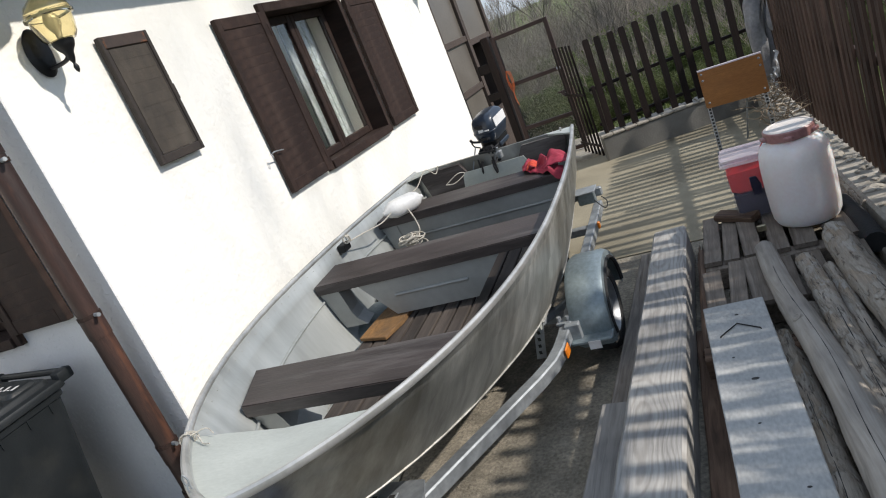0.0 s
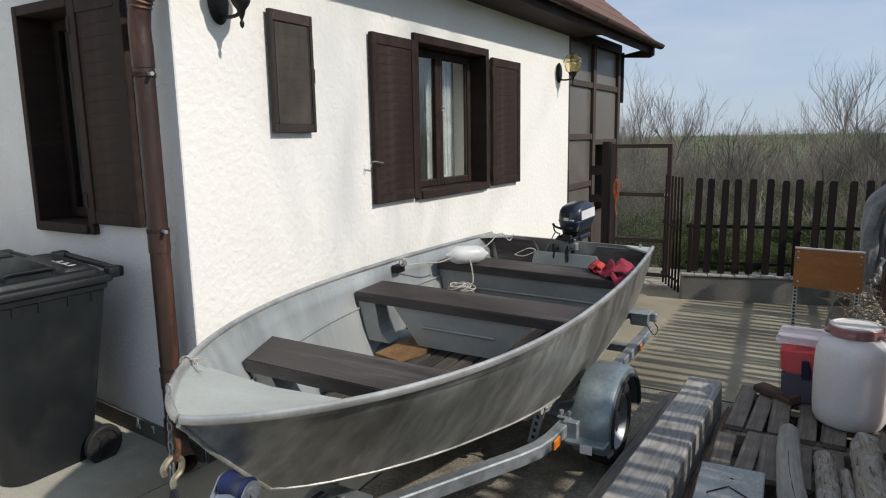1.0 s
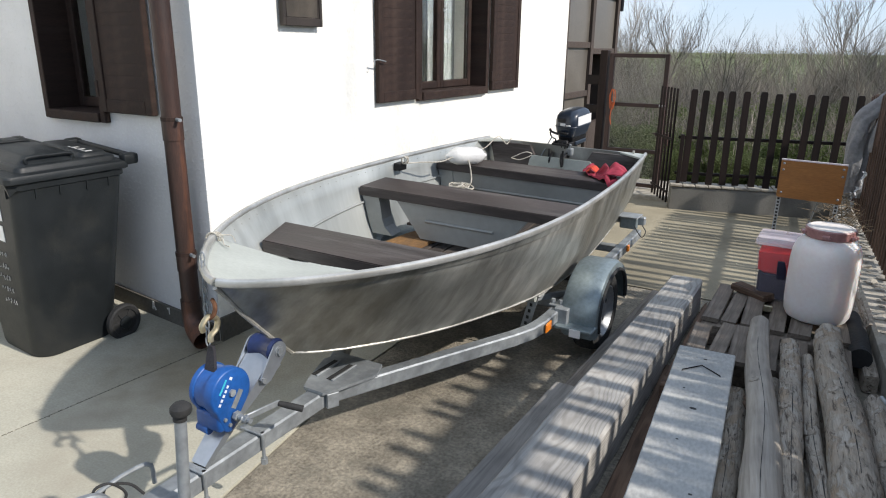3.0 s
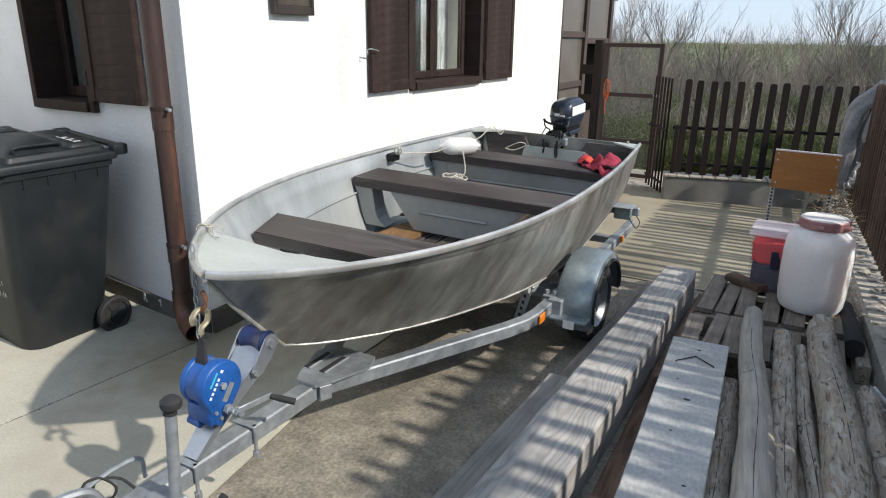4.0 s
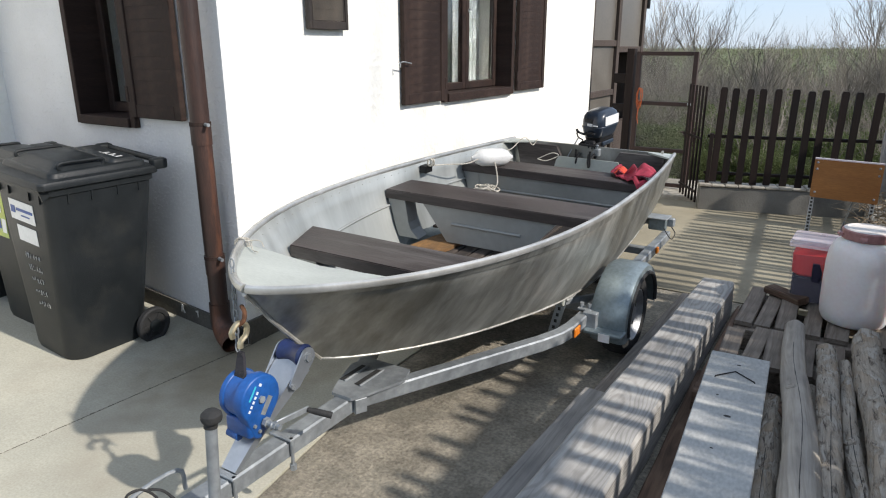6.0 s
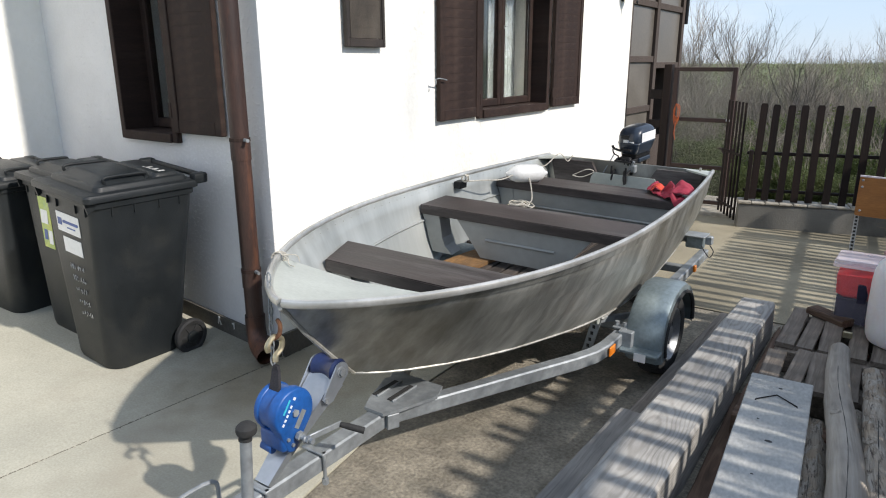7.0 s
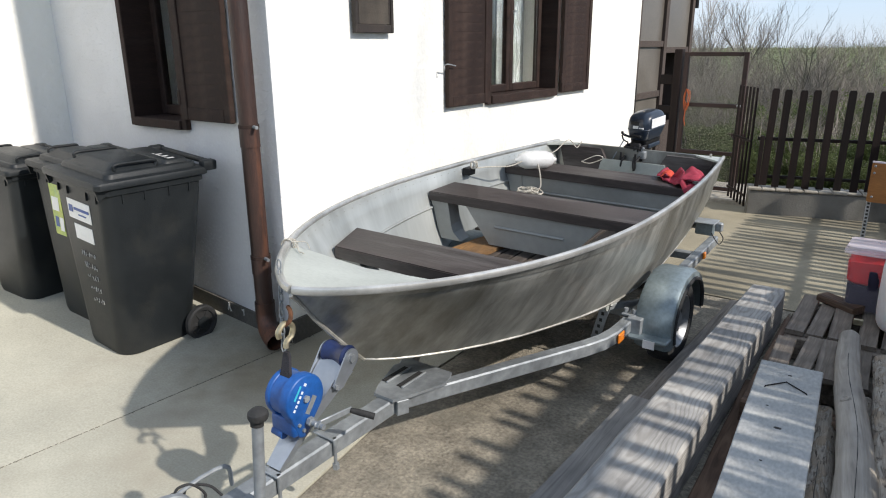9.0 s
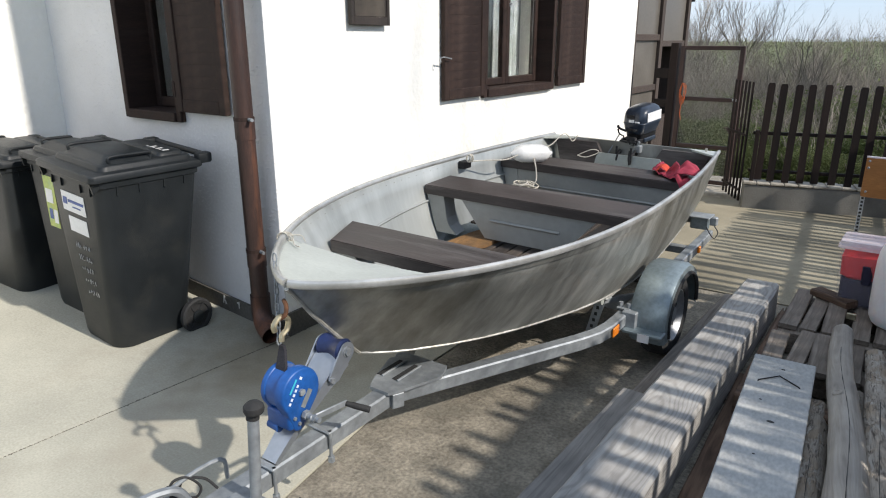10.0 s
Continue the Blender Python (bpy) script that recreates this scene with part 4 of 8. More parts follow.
def jacket_flap(u, v):
    """The collar and one sleeve folded back over the heap."""
    x = 0.02 + 0.15 * u + 0.03 * v
    y = 0.03 - 0.17 * v
    z = 0.045 + 0.055 * math.sin(math.pi * u) * (0.55 + 0.45 * math.cos(2.2 * v)) + 0.012 * noise.noise((u * 4, v * 4, 9))
    return Vector((x, y, z))


def jacket_lining(u, v):
    x = -0.085 + 0.06 * u
    y = 0.035 - 0.07 * v + 0.02 * u
    z = 0.046 + 0.02 * math.sin(math.pi * u) - 0.012 * v + 0.01 * noise.noise((u * 3, v * 3, 3))
    return Vector((x, y, z))


rc = thing("red_jacket", in_boat(0.455, 2.795, BZ), "crumpled dark red jacket with orange lining on the stern bench", "jacket")
part("body", drape_over(30, 30, jacket_body), M["red_cloth"], rc, "", True)
part("sleeve", drape_over(16, 16, jacket_flap), M["red_cloth"], rc, "", True)
part("lining", drape_over(14, 14, jacket_lining), M["orange_cloth"], rc, "bright orange lining", True)

# ---- outboard motor ----
mo = thing("outboard_motor", in_boat(0.005, BL + 0.02, 0.838, 0) @ Matrix.Rotation(radians(-16), 4, "Z") @ Matrix.Rotation(radians(7), 4, "X") @ Matrix.Diagonal((0.80, 0.80, 0.70, 1)), "small dark blue outboard motor clamped on the transom", "outboard motor")
M["black_metal"] = mat("black_metal", (0.02, 0.02, 0.022), (0.014, 0.014, 0.015), 0.5, 0.3, bump=0.1)


def rrect(w, d, z, r=0.04, cx=0.0, cy=0.0, n=4):
    pts = []
    for sx, sy, a0 in ((1, 1, 0), (-1, 1, 90), (-1, -1, 180), (1, -1, 270)):
        for k in range(n + 1):
            a = radians(a0 + 90 * k / n)
            pts.append(Vector((cx + sx * (w / 2 - r) + r * math.cos(a), cy + sy * (d / 2 - r) + r * math.sin(a), z)))
    return pts


bm = bmesh.new()
loft(bm, [rrect(0.185, 0.25, 0.045, 0.05, 0, 0.11), rrect(0.205, 0.29, 0.075, 0.055, 0, 0.115), rrect(0.226, 0.325, 0.14, 0.06, 0, 0.125), rrect(0.225, 0.325, 0.215, 0.06, 0, 0.13), rrect(0.215, 0.31, 0.26, 0.06, 0, 0.135), rrect(0.195, 0.28, 0.29, 0.06, 0, 0.14), rrect(0.15, 0.22, 0.312, 0.06, 0, 0.15), rrect(0.08, 0.12, 0.32, 0.04, 0, 0.155)])
cowl = part("cowling", bm, M["motor_blue"], mo, "glossy dark blue cowling", True)
M["motor_cap"] = mat("motor_cap", (0.03, 0.042, 0.06), (0.022, 0.032, 0.048), 0.4, scale=6)
bm = bmesh.new()
loft(bm, [rrect(0.229, 0.329, 0.146, 0.06, 0, 0.126), rrect(0.232, 0.332, 0.150, 0.06, 0, 0.126), rrect(0.232, 0.332, 0.158, 0.06, 0, 0.127), rrect(0.228, 0.328, 0.162, 0.06, 0, 0.128)])
part("seam", bm, M["motor_cap"], cowl, "", True)
M["sticker_white"] = mat("sticker_white", (0.78, 0.78, 0.77), (0.72, 0.72, 0.71), 0.4, scale=10)
part("decal", B(0.1145, 0.1175, 0.03, 0.25, 0.168, 0.262), M["sticker_white"], cowl, "plain white side panel")
part("decal", B(-0.03, 0.02, -0.0435, -0.034, 0.168, 0.195), M["sticker_white"], cowl, "pale marking")
part("decal", B(0.03, 0.075, -0.0435, -0.034, 0.17, 0.182), M["sticker_white"], cowl, "pale marking")
part("air_intake", B(-0.06, 0.02, -0.042, -0.028, 0.205, 0.245, 0.004), M["black_metal"], cowl)
bm = bmesh.new()
loft(bm, [rrect(0.16, 0.2, -0.06, 0.03, 0, 0.11), rrect(0.18, 0.24, 0.0, 0.04, 0, 0.12), rrect(0.19, 0.26, 0.038, 0.05, 0, 0.12)])
part("lower_pan", bm, M["black_metal"], mo, "", True)
for sd in (-1, 1):
    br = part("clamp_bracket", B(sd * 0.075 - 0.012, sd * 0.075 + 0.012, -0.075, 0.03, -0.16, 0.0, 0.005), M["black_metal"], mo)
    part("clamp_screw", T([(sd * 0.075, -0.15, -0.14), (sd * 0.075, -0.06, -0.10)], 0.010, 8), M["black_metal"], br)
    part("clamp_handle", T([(sd * 0.075 - 0.012, -0.15, -0.23), (sd * 0.075 - 0.004, -0.152, -0.20), (sd * 0.075, -0.15, -0.06)], [0.014, 0.012, 0.010], 8), M["black_metal"], br)
part("tiller", T(ease([(-0.06, -0.03, 0.07), (-0.115, -0.06, 0.10), (-0.125, -0.07, 0.13)], 5), 0.012, 8), M["black_metal"], mo, "", True)
part("steering_bar", T([(-0.11, -0.06, 0.04), (-0.16, -0.13, -0.12), (-0.20, -0.19, -0.26)], 0.006, 8), M["galv"], mo, "thin steel bar", True)
part("shift_lever", T(ease([(-0.10, 0.0, 0.0), (-0.14, -0.02, 0.03), (-0.15, -0.03, 0.08)], 4), 0.007, 8), M["black_metal"], mo, "", True)
for k in range(4):
    part("linkage", T(ease([(-0.08 + 0.045 * k, -0.04, 0.01), (-0.07 + 0.04 * k, -0.075, -0.03), (-0.06 + 0.03 * k, -0.05, -0.08)], 4), 0.006, 6), M["black_metal"], mo, "", True)
part("steering_arm", B(-0.085, 0.085, -0.105, -0.085, -0.03, -0.008, 0.006), M["black_metal"], mo)
for sd in (-1, 1):
    part("thumb_lever", T(ease([(sd * 0.05, -0.13, -0.10), (sd * 0.062, -0.16, -0.16), (sd * 0.07, -0.165, -0.235)], 4), [0.011] * 4 + [0.012] * 3 + [0.009] * 2, 8), M["black_metal"], mo, "", True)
part("pull_handle", T([(-0.035, -0.055, 0.10), (0.035, -0.055, 0.10)], 0.012, 10), M["black_metal"], mo, "", True)
part("choke_knob", LA([(0.006, 0.0), (0.006, 0.02), (0.013, 0.022), (0.013, 0.034), (0.001, 0.036)], 12, Matrix.Translation((0.055, -0.045, 0.10)) @ Matrix.Rotation(radians(90), 4, 'X')), M["black_metal"], mo)
part("swivel_bracket", B(-0.05, 0.05, -0.06, -0.02, -0.10, 0.02, 0.012, 2), M["black_metal"], mo, "", True)
part("tilt_strut", B(0.085, 0.105, -0.075, -0.055, -0.16, 0.04, 0.004, 1, Matrix.Rotation(radians(28), 4, 'Y')), M["alu_grey2"], mo, "grey tilt strut")
part("tilt_lock", B(0.06, 0.12, -0.08, -0.03, -0.13, -0.05, 0.008), M["alu_grey2"], mo)
part("shaft", B(-0.035, 0.035, 0.07, 0.17, -0.62, -0.05, 0.015, 2), M["motor_blue"], mo, "", True)
part("carry_grip", B(0.085, 0.105, 0.02, 0.2, -0.04, 0.0, 0.006), M["motor_cap"], mo)

# ================= the trailer =================
TX = 1.135
tr_ = thing("boat_trailer", pose(TX, 1.0, 0), "galvanised single-axle boat trailer under the boat", "trailer")
gv_ = M["galv"]


def L(x, y, z):
    """World point in the trailer's frame."""
    return Vector((x - TX, y - 1.0, z))


def bar(pts, w, h, bevel=0.006):
    """Square tube along a line in the plan; pts are centres of the top face."""
    bm = bmesh.new()
    P = [Vector(p) for p in pts]
    rings = []
    for i, p in enumerate(P):
        d = (P[min(i + 1, len(P) - 1)] - P[max(i - 1, 0)]).normalized()
        n = Vector((d.y, -d.x, 0)).normalized()
        b = bevel
        rings.append([p + n * (w / 2 - b), p + n * w / 2 + Vector((0, 0, -b)), p + n * w / 2 + Vector((0, 0, -h + b)), p + n * (w / 2 - b) + Vector((0, 0, -h)), p - n * (w / 2 - b) + Vector((0, 0, -h)), p - n * w / 2 + Vector((0, 0, -h + b)), p - n * w / 2 + Vector((0, 0, -b)), p - n * (w / 2 - b)])
    loft(bm, rings)
    return bm


TZ = 0.285
part("tongue", bar([L(TX, -1.42, TZ), L(TX, -0.50, TZ)], 0.068, 0.064), gv_, tr_, "", True)
for sd in (-1, 1):
    part("side_rail", bar([L(TX + sd * 0.012, -0.502, TZ), L(TX + sd * 0.20, -0.11, TZ), L(TX + sd * 0.405, 0.32, TZ), L(TX + sd * 0.447, 0.43, TZ), L(TX + sd * 0.463, 0.53, TZ), L(TX + sd * 0.466, 0.65, TZ), L(TX + sd * 0.466, 0.95, TZ + 0.004), L(TX + sd * 0.45, 2.35, TZ + 0.02)], 0.055, 0.060), gv_, tr_, "", True)
    part("rail_collar", bar([L(TX + sd * 0.030, -0.53, TZ + 0.002), L(TX + sd * 0.050, -0.49, TZ + 0.002)], 0.050, 0.066), gv_, tr_)
part("axle", B(-0.62, 0.62, -0.055, 0.015, 0.177, 0.247, 0.01), gv_, tr_)
part("cross_member", B(-0.47, 0.47, 0.95, 1.0, 0.23, 0.28, 0.006), gv_, tr_)
bm = bmesh.new()
prism(bm, [(-0.075, -1.50), (-0.045, -1.56), (0.045, -1.56), (0.075, -1.50), (0.13, -1.34), (0.10, -1.26), (-0.10, -1.26), (-0.13, -1.34)], 2, TZ + 0.002, TZ + 0.014)
vp = part("gusset_plate", bm, gv_, tr_)
for x in (-0.072, 0.002):
    sl = part("slot", B(x - 0.013, x + 0.013, -1.47, -1.33, TZ + 0.0145, TZ + 0.0165), M["rubber"], vp)
    part("slot_lip", B(x + 0.0132, x + 0.022, -1.475, -1.325, TZ + 0.0145, TZ + 0.022, 0.002), gv_, sl)

M["tyre"] = mat("tyre", (0.022, 0.022, 0.022), (0.014, 0.014, 0.014), 0.85, bump=0.6, bscale=90)
M["rim"] = mat("rim", (0.38, 0.39, 0.40), (0.27, 0.28, 0.29), 0.5, 0.75, 9)
for sd in (-1, 1):
    rot = Matrix.Translation((sd * 0.585, -0.02, 0.212)) @ Matrix.Diagonal((0.9, 0.8, 0.8, 1)) @ Matrix.Rotation(radians(90 * sd), 4, 'Y')
    wh = part("wheel", LA([(0.04, -0.03), (0.05, 0.045), (0.045, 0.055), (0.001, 0.058)], 24, rot), M["rim"], tr_, "", True)
    part("tyre", LA([(0.17, -0.07), (0.225, -0.075), (0.255, -0.06), (0.265, -0.03), (0.265, 0.03), (0.255, 0.06), (0.225, 0.075), (0.172, 0.07), (0.165, 0.05), (0.165, -0.05)], 40, rot), M["tyre"], wh, "black rubber tyre", True)
    part("rim", LA([(0.166, -0.05), (0.168, 0.066), (0.162, 0.068), (0.150, 0.05), (0.125, 0.03), (0.06, 0.042), (0.05, 0.03), (0.05, -0.05)], 40, rot), M["rim"], wh, "silver steel rim", True)
    for k in range(10):
        a = 2 * math.pi * k / 10
        part("rim_hole", LA([(0.001, 0.0385), (0.016, 0.0385), (0.016, 0.0375)], 10, rot @ Matrix.Translation((0.1 * math.cos(a), 0.1 * math.sin(a), 0))), M["tyre"], wh)
    # mudguard
    bm = bmesh.new()
    rings = []
    for k in range(21):
        a = radians(205 - 215 * k / 20)
        ring = []
        for x, dr in ((-0.105, -0.035), (-0.10, -0.012), (-0.075, 0.0), (0.07, 0.0), (0.095, -0.012), (0.102, -0.05), (0.098, -0.05), (0.09, -0.016), (0.07, -0.005), (-0.075, -0.005), (-0.095, -0.016), (-0.1, -0.035)):
            ring.append(Vector((sd * (0.585 + x * 0.9), (0.282 + dr) * math.cos(a) - 0.02, 0.245 + (0.237 + dr) * math.sin(a))))
        rings.append(ring)
    loft(bm, rings)
    M.setdefault("guard", mat("guard", (0.24, 0.29, 0.31), (0.19, 0.235, 0.25), 0.42, 0.45, 5, bump=0.06))
    mg = part("mudguard", bm, M["guard"], tr_, "grey-green plastic mudguard", True)
    part("edge_trim", T([Vector((sd * 0.676, 0.236 * math.cos(a) - 0.02, 0.245 + 0.191 * math.sin(a))) for a in [radians(200 - 205 * k / 16) for k in range(17)]], 0.01, 6), M["tyre"], mg, "", True)
    part("step", B(sd * 0.585 - 0.1, sd * 0.585 + 0.09, -0.36, -0.255, 0.205, 0.225, 0.006), M["guard"], mg)
    part("label_plate", B(sd * 0.585 - 0.02, sd * 0.585 + 0.035, -0.363, -0.360, 0.18, 0.22), M["sticker_white"], mg, "pale sticker")
    part("guard_bracket", B(min(sd * 0.47, sd * 0.54), max(sd * 0.47, sd * 0.54), -0.33, -0.28, 0.20, 0.30, 0.004), gv_, tr_)
    M.setdefault("amber", mat("amber", (0.75, 0.22, 0.02), (0.62, 0.17, 0.015), 0.25))
    part("side_reflector", B(sd * 0.4975 - 0.0045, sd * 0.4975 + 0.0045, -0.50, -0.43, 0.232, 0.278, 0.004), M["amber"], tr_, "amber side reflector")
    # bunk post and pad
    bm = bmesh.new()
    loft(bm, [[Vector((sd * (x + dx), y_, z)) for dx, y_ in ((-0.024, -0.28), (0.024, -0.28), (0.024, -0.272), (-0.024, -0.272))] for x, z in ((0.300, 0.13), (0.345, 0.318))])
    pst = part("bunk_post", bm, gv_, tr_)
    for k in range(5):
        xx = 0.306 + 0.0085 * k
        part("post_hole", B(sd * xx - 0.007, sd * xx + 0.007, -0.2825, -0.2805, 0.155 + 0.035 * k, 0.172 + 0.035 * k), M["rubber"], pst)
    part("bunk_pad", B(sd * 0.345 - 0.04, sd * 0.345 + 0.04, -0.30, 0.30, 0.318, 0.336, 0.008), M["alu_grey"], tr_, "grey carpeted pad")
    for k in range(6):
        part("roller_rib", T([(sd * (0.300 + 0.012 * k), -0.318, 0.322), (sd * (0.309 + 0.012 * k), -0.318, 0.322)], 0.019, 14), M["alu_pale"], tr_)
    part("brace", bar([L(TX + sd * 0.345, 0.74, 0.316), L(TX + sd * 0.45, 1.0, 0.287)], 0.02, 0.03, 0.002), gv_, tr_)
    # clamps on the rail behind the bend
    ub = part("u_bolt", B(sd * 0.466 - 0.035, sd * 0.466 + 0.035, -0.30, -0.25, TZ + 0.006, TZ + 0.018, 0.003), gv_, tr_)
    part("nut", T([(sd * 0.446, -0.275, TZ + 0.018), (sd * 0.446, -0.275, TZ + 0.04)], 0.011, 6), gv_, ub)
    part("nut", T([(sd * 0.486, -0.275, TZ + 0.018), (sd * 0.486, -0.275, TZ + 0.04)], 0.011, 6), gv_, ub)
part("light_board", B(-0.60, 0.50, 1.33, 1.37, 0.34, 0.40, 0.008), gv_, tr_, "galvanised rear light bar")
for sd in (-1, 1):
    lb = part("rear_lamp", B(sd * 0.40 - 0.06, sd * 0.40 + 0.06, 1.27, 1.31, 0.32, 0.40, 0.008), M["guard"], tr_, "dark rear lamp housing")
    part("lens", B(sd * 0.40 - 0.07, sd * 0.40 + 0.07, 1.24, 1.38, 0.402, 0.412, 0.003), gv_, lb)
part("cable_loop", T(ease([L(1.60, 2.2, 0.36), L(1.635, 2.17, 0.325), L(1.66, 2.18, 0.30), L(1.67, 2.22, 0.33), L(1.64, 2.24, 0.365)], 6), 0.0035, 6), M["rubber"], tr_, "", True)
part("mark_lamp", B(0.485, 0.50, 0.94, 0.97, TZ - 0.03, TZ + 0.012, 0.004), M["amber"], tr_)

M["strap_wound"] = mat("strap_wound", (0.022, 0.020, 0.028), (0.014, 0.013, 0.018), 0.8, bump=0.5, bscale=200)
# winch stand: folded channel leaning to the bow, wider at its head, roller between the cheeks
a0, a1 = L(TX, -1.085, TZ + 0.012), L(TX, -0.785, 0.568)
dirv = (a1 - a0).normalized()
nrm = Vector((0, -dirv.z, dirv.y))
M["galv_new"] = mat("galv_new", (0.47, 0.50, 0.54), (0.36, 0.39, 0.43), 0.38, 0.8, 5, bump=0.04, bscale=30, grain=0.15)


def channel(w, lip):
    return [(-w, 0), (w, 0), (w, -lip), (w - 0.005, -lip), (w - 0.005, -0.005), (-w + 0.005, -0.005), (-w + 0.005, -lip), (-w, -lip)]


bm = bmesh.new()
stand_len = (a1 - a0).length
rings = []
for f_, w_, lip_ in ((0.0, 0.030, 0.016), (0.45, 0.040, 0.030), (0.8, 0.0505, 0.050), (0.93, 0.0535, 0.058)):
    rings.append([a0 + dirv * stand_len * f_ + Vector((x, 0, 0)) + nrm * y for x, y in channel(w_, lip_)])
loft(bm, rings)
ws = part("winch_stand", bm, M["galv_new"], tr_, "folded galvanised winch stand")
for y in (-1.10, -0.86):
    ubb = part("stand_bolt", T([L(TX + 0.042, y, TZ + 0.012), L(TX + 0.042, y, TZ - 0.10)], 0.006, 8), gv_, tr_)
    part("clamp_bar", B(-0.05, 0.05, y - 1.012, y - 0.988, TZ + 0.002, TZ + 0.012, 0.003), gv_, ubb)
    part("nut", T([L(TX + 0.042, y, TZ - 0.105), L(TX + 0.042, y, TZ - 0.085)], 0.012, 6), gv_, ubb)
M["roller"] = mat("roller", (0.014, 0.028, 0.10), (0.010, 0.018, 0.06), 0.4, scale=9)
top = a1 + nrm * -0.012
for sd in (-1, 1):
    c0 = top + Vector((sd * 0.0565, 0, 0))
    bm = bmesh.new()
    oa = [c0 + dirv * (0.033 * math.sin(radians(a))) + nrm * (0.033 * math.cos(radians(a))) for a in range(0, 181, 15)]
    oa += [c0 - dirv * 0.09 - nrm * 0.034, c0 - dirv * 0.11 - nrm * 0.022, c0 - dirv * 0.11 + nrm * 0.011]
    loft(bm, [[q + Vector((sx, 0, 0)) for q in oa] for sx in (-0.0028, 0.0028)])
    part("roller_arm", bm, M["galv_new"], tr_, "rounded galvanised side plate")
part("bow_roller", LA([(0.012, -0.051), (0.036, -0.051), (0.041, -0.042), (0.034, -0.020), (0.030, 0.0), (0.034, 0.020), (0.041, 0.042), (0.036, 0.051), (0.012, 0.051)], 24, Matrix.Translation(top) @ Matrix.Rotation(radians(90), 4, 'Y')), M["roller"], tr_, "dark blue rubber bow roller", True)
rb_ = part("roller_bolt", T([top + Vector((-0.066, 0, 0)), top + Vector((0.066, 0, 0))], 0.007, 6), gv_, tr_)
part("nut", T([top + Vector((0.0595, 0, 0)), top + Vector((0.068, 0, 0))], 0.0145, 6), gv_, rb_)
part("washer", T([top + Vector((0.0592, 0, 0)), top + Vector((0.0615, 0, 0))], 0.019, 16), gv_, rb_)
part("cheek_bolt", T([top - dirv * 0.105 + Vector((0.056, 0, 0)), top - dirv * 0.105 + Vector((0.066, 0, 0))], 0.009, 6), gv_, ws)

# hand winch: drum between two blue covers, the outer one drawn down to the crank's bearing
wc = L(1.137, -0.985, 0.508)
bp_ = M["blue_plastic"]


def cover(r, tip, tipr):
    """Round cover in the y-z plane that tapers down to a small lobe."""
    out = [(r * math.sin(radians(a)), r * math.cos(radians(a))) for a in range(-128, 129, 8)]
    out += [(tip[0] + tipr * math.sin(radians(a)), tip[1] + tipr * math.cos(radians(a))) for a in range(100, 261, 16)]
    return out


def covered(x0, x1, r, tip, tipr, rnd=0.006):
    o0, o1 = cover(r, tip, tipr), cover(r - rnd, tip, tipr - rnd)
    bm = bmesh.new()
    rr = [(x0, o1), (x0 + rnd * 0.5, o0), (x1 - rnd, o0), (x1 - rnd * 0.3, cover(r - rnd * 0.4, tip, tipr - rnd * 0.4)), (x1, o1)]
    loft(bm, [[wc + Vector((x, y, z)) for y, z in o] for x, o in rr])
    return bm


wi = part("winch", covered(0.020, 0.058, 0.077, (-0.016, -0.104), 0.024), bp_, tr_, "blue plastic hand winch housing", True)
part("back_cover", covered(-0.046, -0.026, 0.073, (-0.01, -0.088), 0.024), bp_, wi, "", True)
part("drum", LA([(0.018, -0.028), (0.054, -0.028), (0.054, 0.020), (0.018, 0.020)], 28, Matrix.Translation(wc) @ Matrix.Rotation(radians(90), 4, 'Y')), M["strap_wound"], wi, "wound black webbing", True)
part("rim_guard", LA([(0.065, -0.029), (0.069, -0.029), (0.069, 0.020), (0.065, 0.020)], 32, Matrix.Translation(wc) @ Matrix.Rotation(radians(90), 4, 'Y')), bp_, wi, "", True)
part("lower_block", B(-0.05, 0.055, -0.055, 0.022, -0.118, -0.055, 0.012, 3, Matrix.Translation(wc)), bp_, wi, "", True)
part("foot_lug", T([wc + Vector((-0.045, -0.045, -0.118)), wc + Vector((0.0, -0.045, -0.122))], 0.016, 12), bp_, wi, "", True)
HUB = Matrix.Translation(wc) @ Matrix.Rotation(radians(90), 4, 'Y')
part("hub_bolt", LA([(0.012, 0.056), (0.012, 0.065), (0.001, 0.066)], 6, HUB), gv_, wi)
for y, z in ((-0.018, -0.1), (-0.035, -0.075)):
    part("cover_screw", T([wc + Vector((0.058, y, z)), wc + Vector((0.064, y, z))], 0.006, 6), gv_, wi)
M["teal_print"] = mat("teal_print", (0.05, 0.45, 0.60), (0.04, 0.4, 0.52), 0.4)
M["print_white"] = mat("print_white", (0.62, 0.68, 0.78), (0.55, 0.60, 0.70), 0.4)
TILT = Matrix.Translation(wc) @ Matrix.Rotation(radians(53), 4, 'X')
for k in range(5):
    part("print_bar", B(0.0582, 0.0587, -0.050 + 0.0145 * k, -0.041 + 0.0145 * k, 0.022, 0.0305, 0.0, 1, TILT), M["print_white"], wi, "pale printed bar")
part("print_bar", B(0.0582, 0.0587, 0.034, 0.043, 0.022, 0.033, 0.0, 1, TILT), M["print_white"], wi, "pale printed mark")
part("print_stripe", B(0.0582, 0.0588, -0.018, 0.030, 0.040, 0.047, 0.0, 1, TILT), M["teal_print"], wi, "teal printed stripe")
part("type_plate", B(0.0582, 0.0592, -0.042, 0.018, -0.042, -0.022, 0.0, 1, TILT), M["galv"], wi, "small grey type plate")
cs_ = wc + Vector((0.05, 0.004, -0.078))
sh = part("crank_shaft", T([cs_, cs_ + Vector((0.075, 0, 0))], 0.009, 10), gv_, wi)
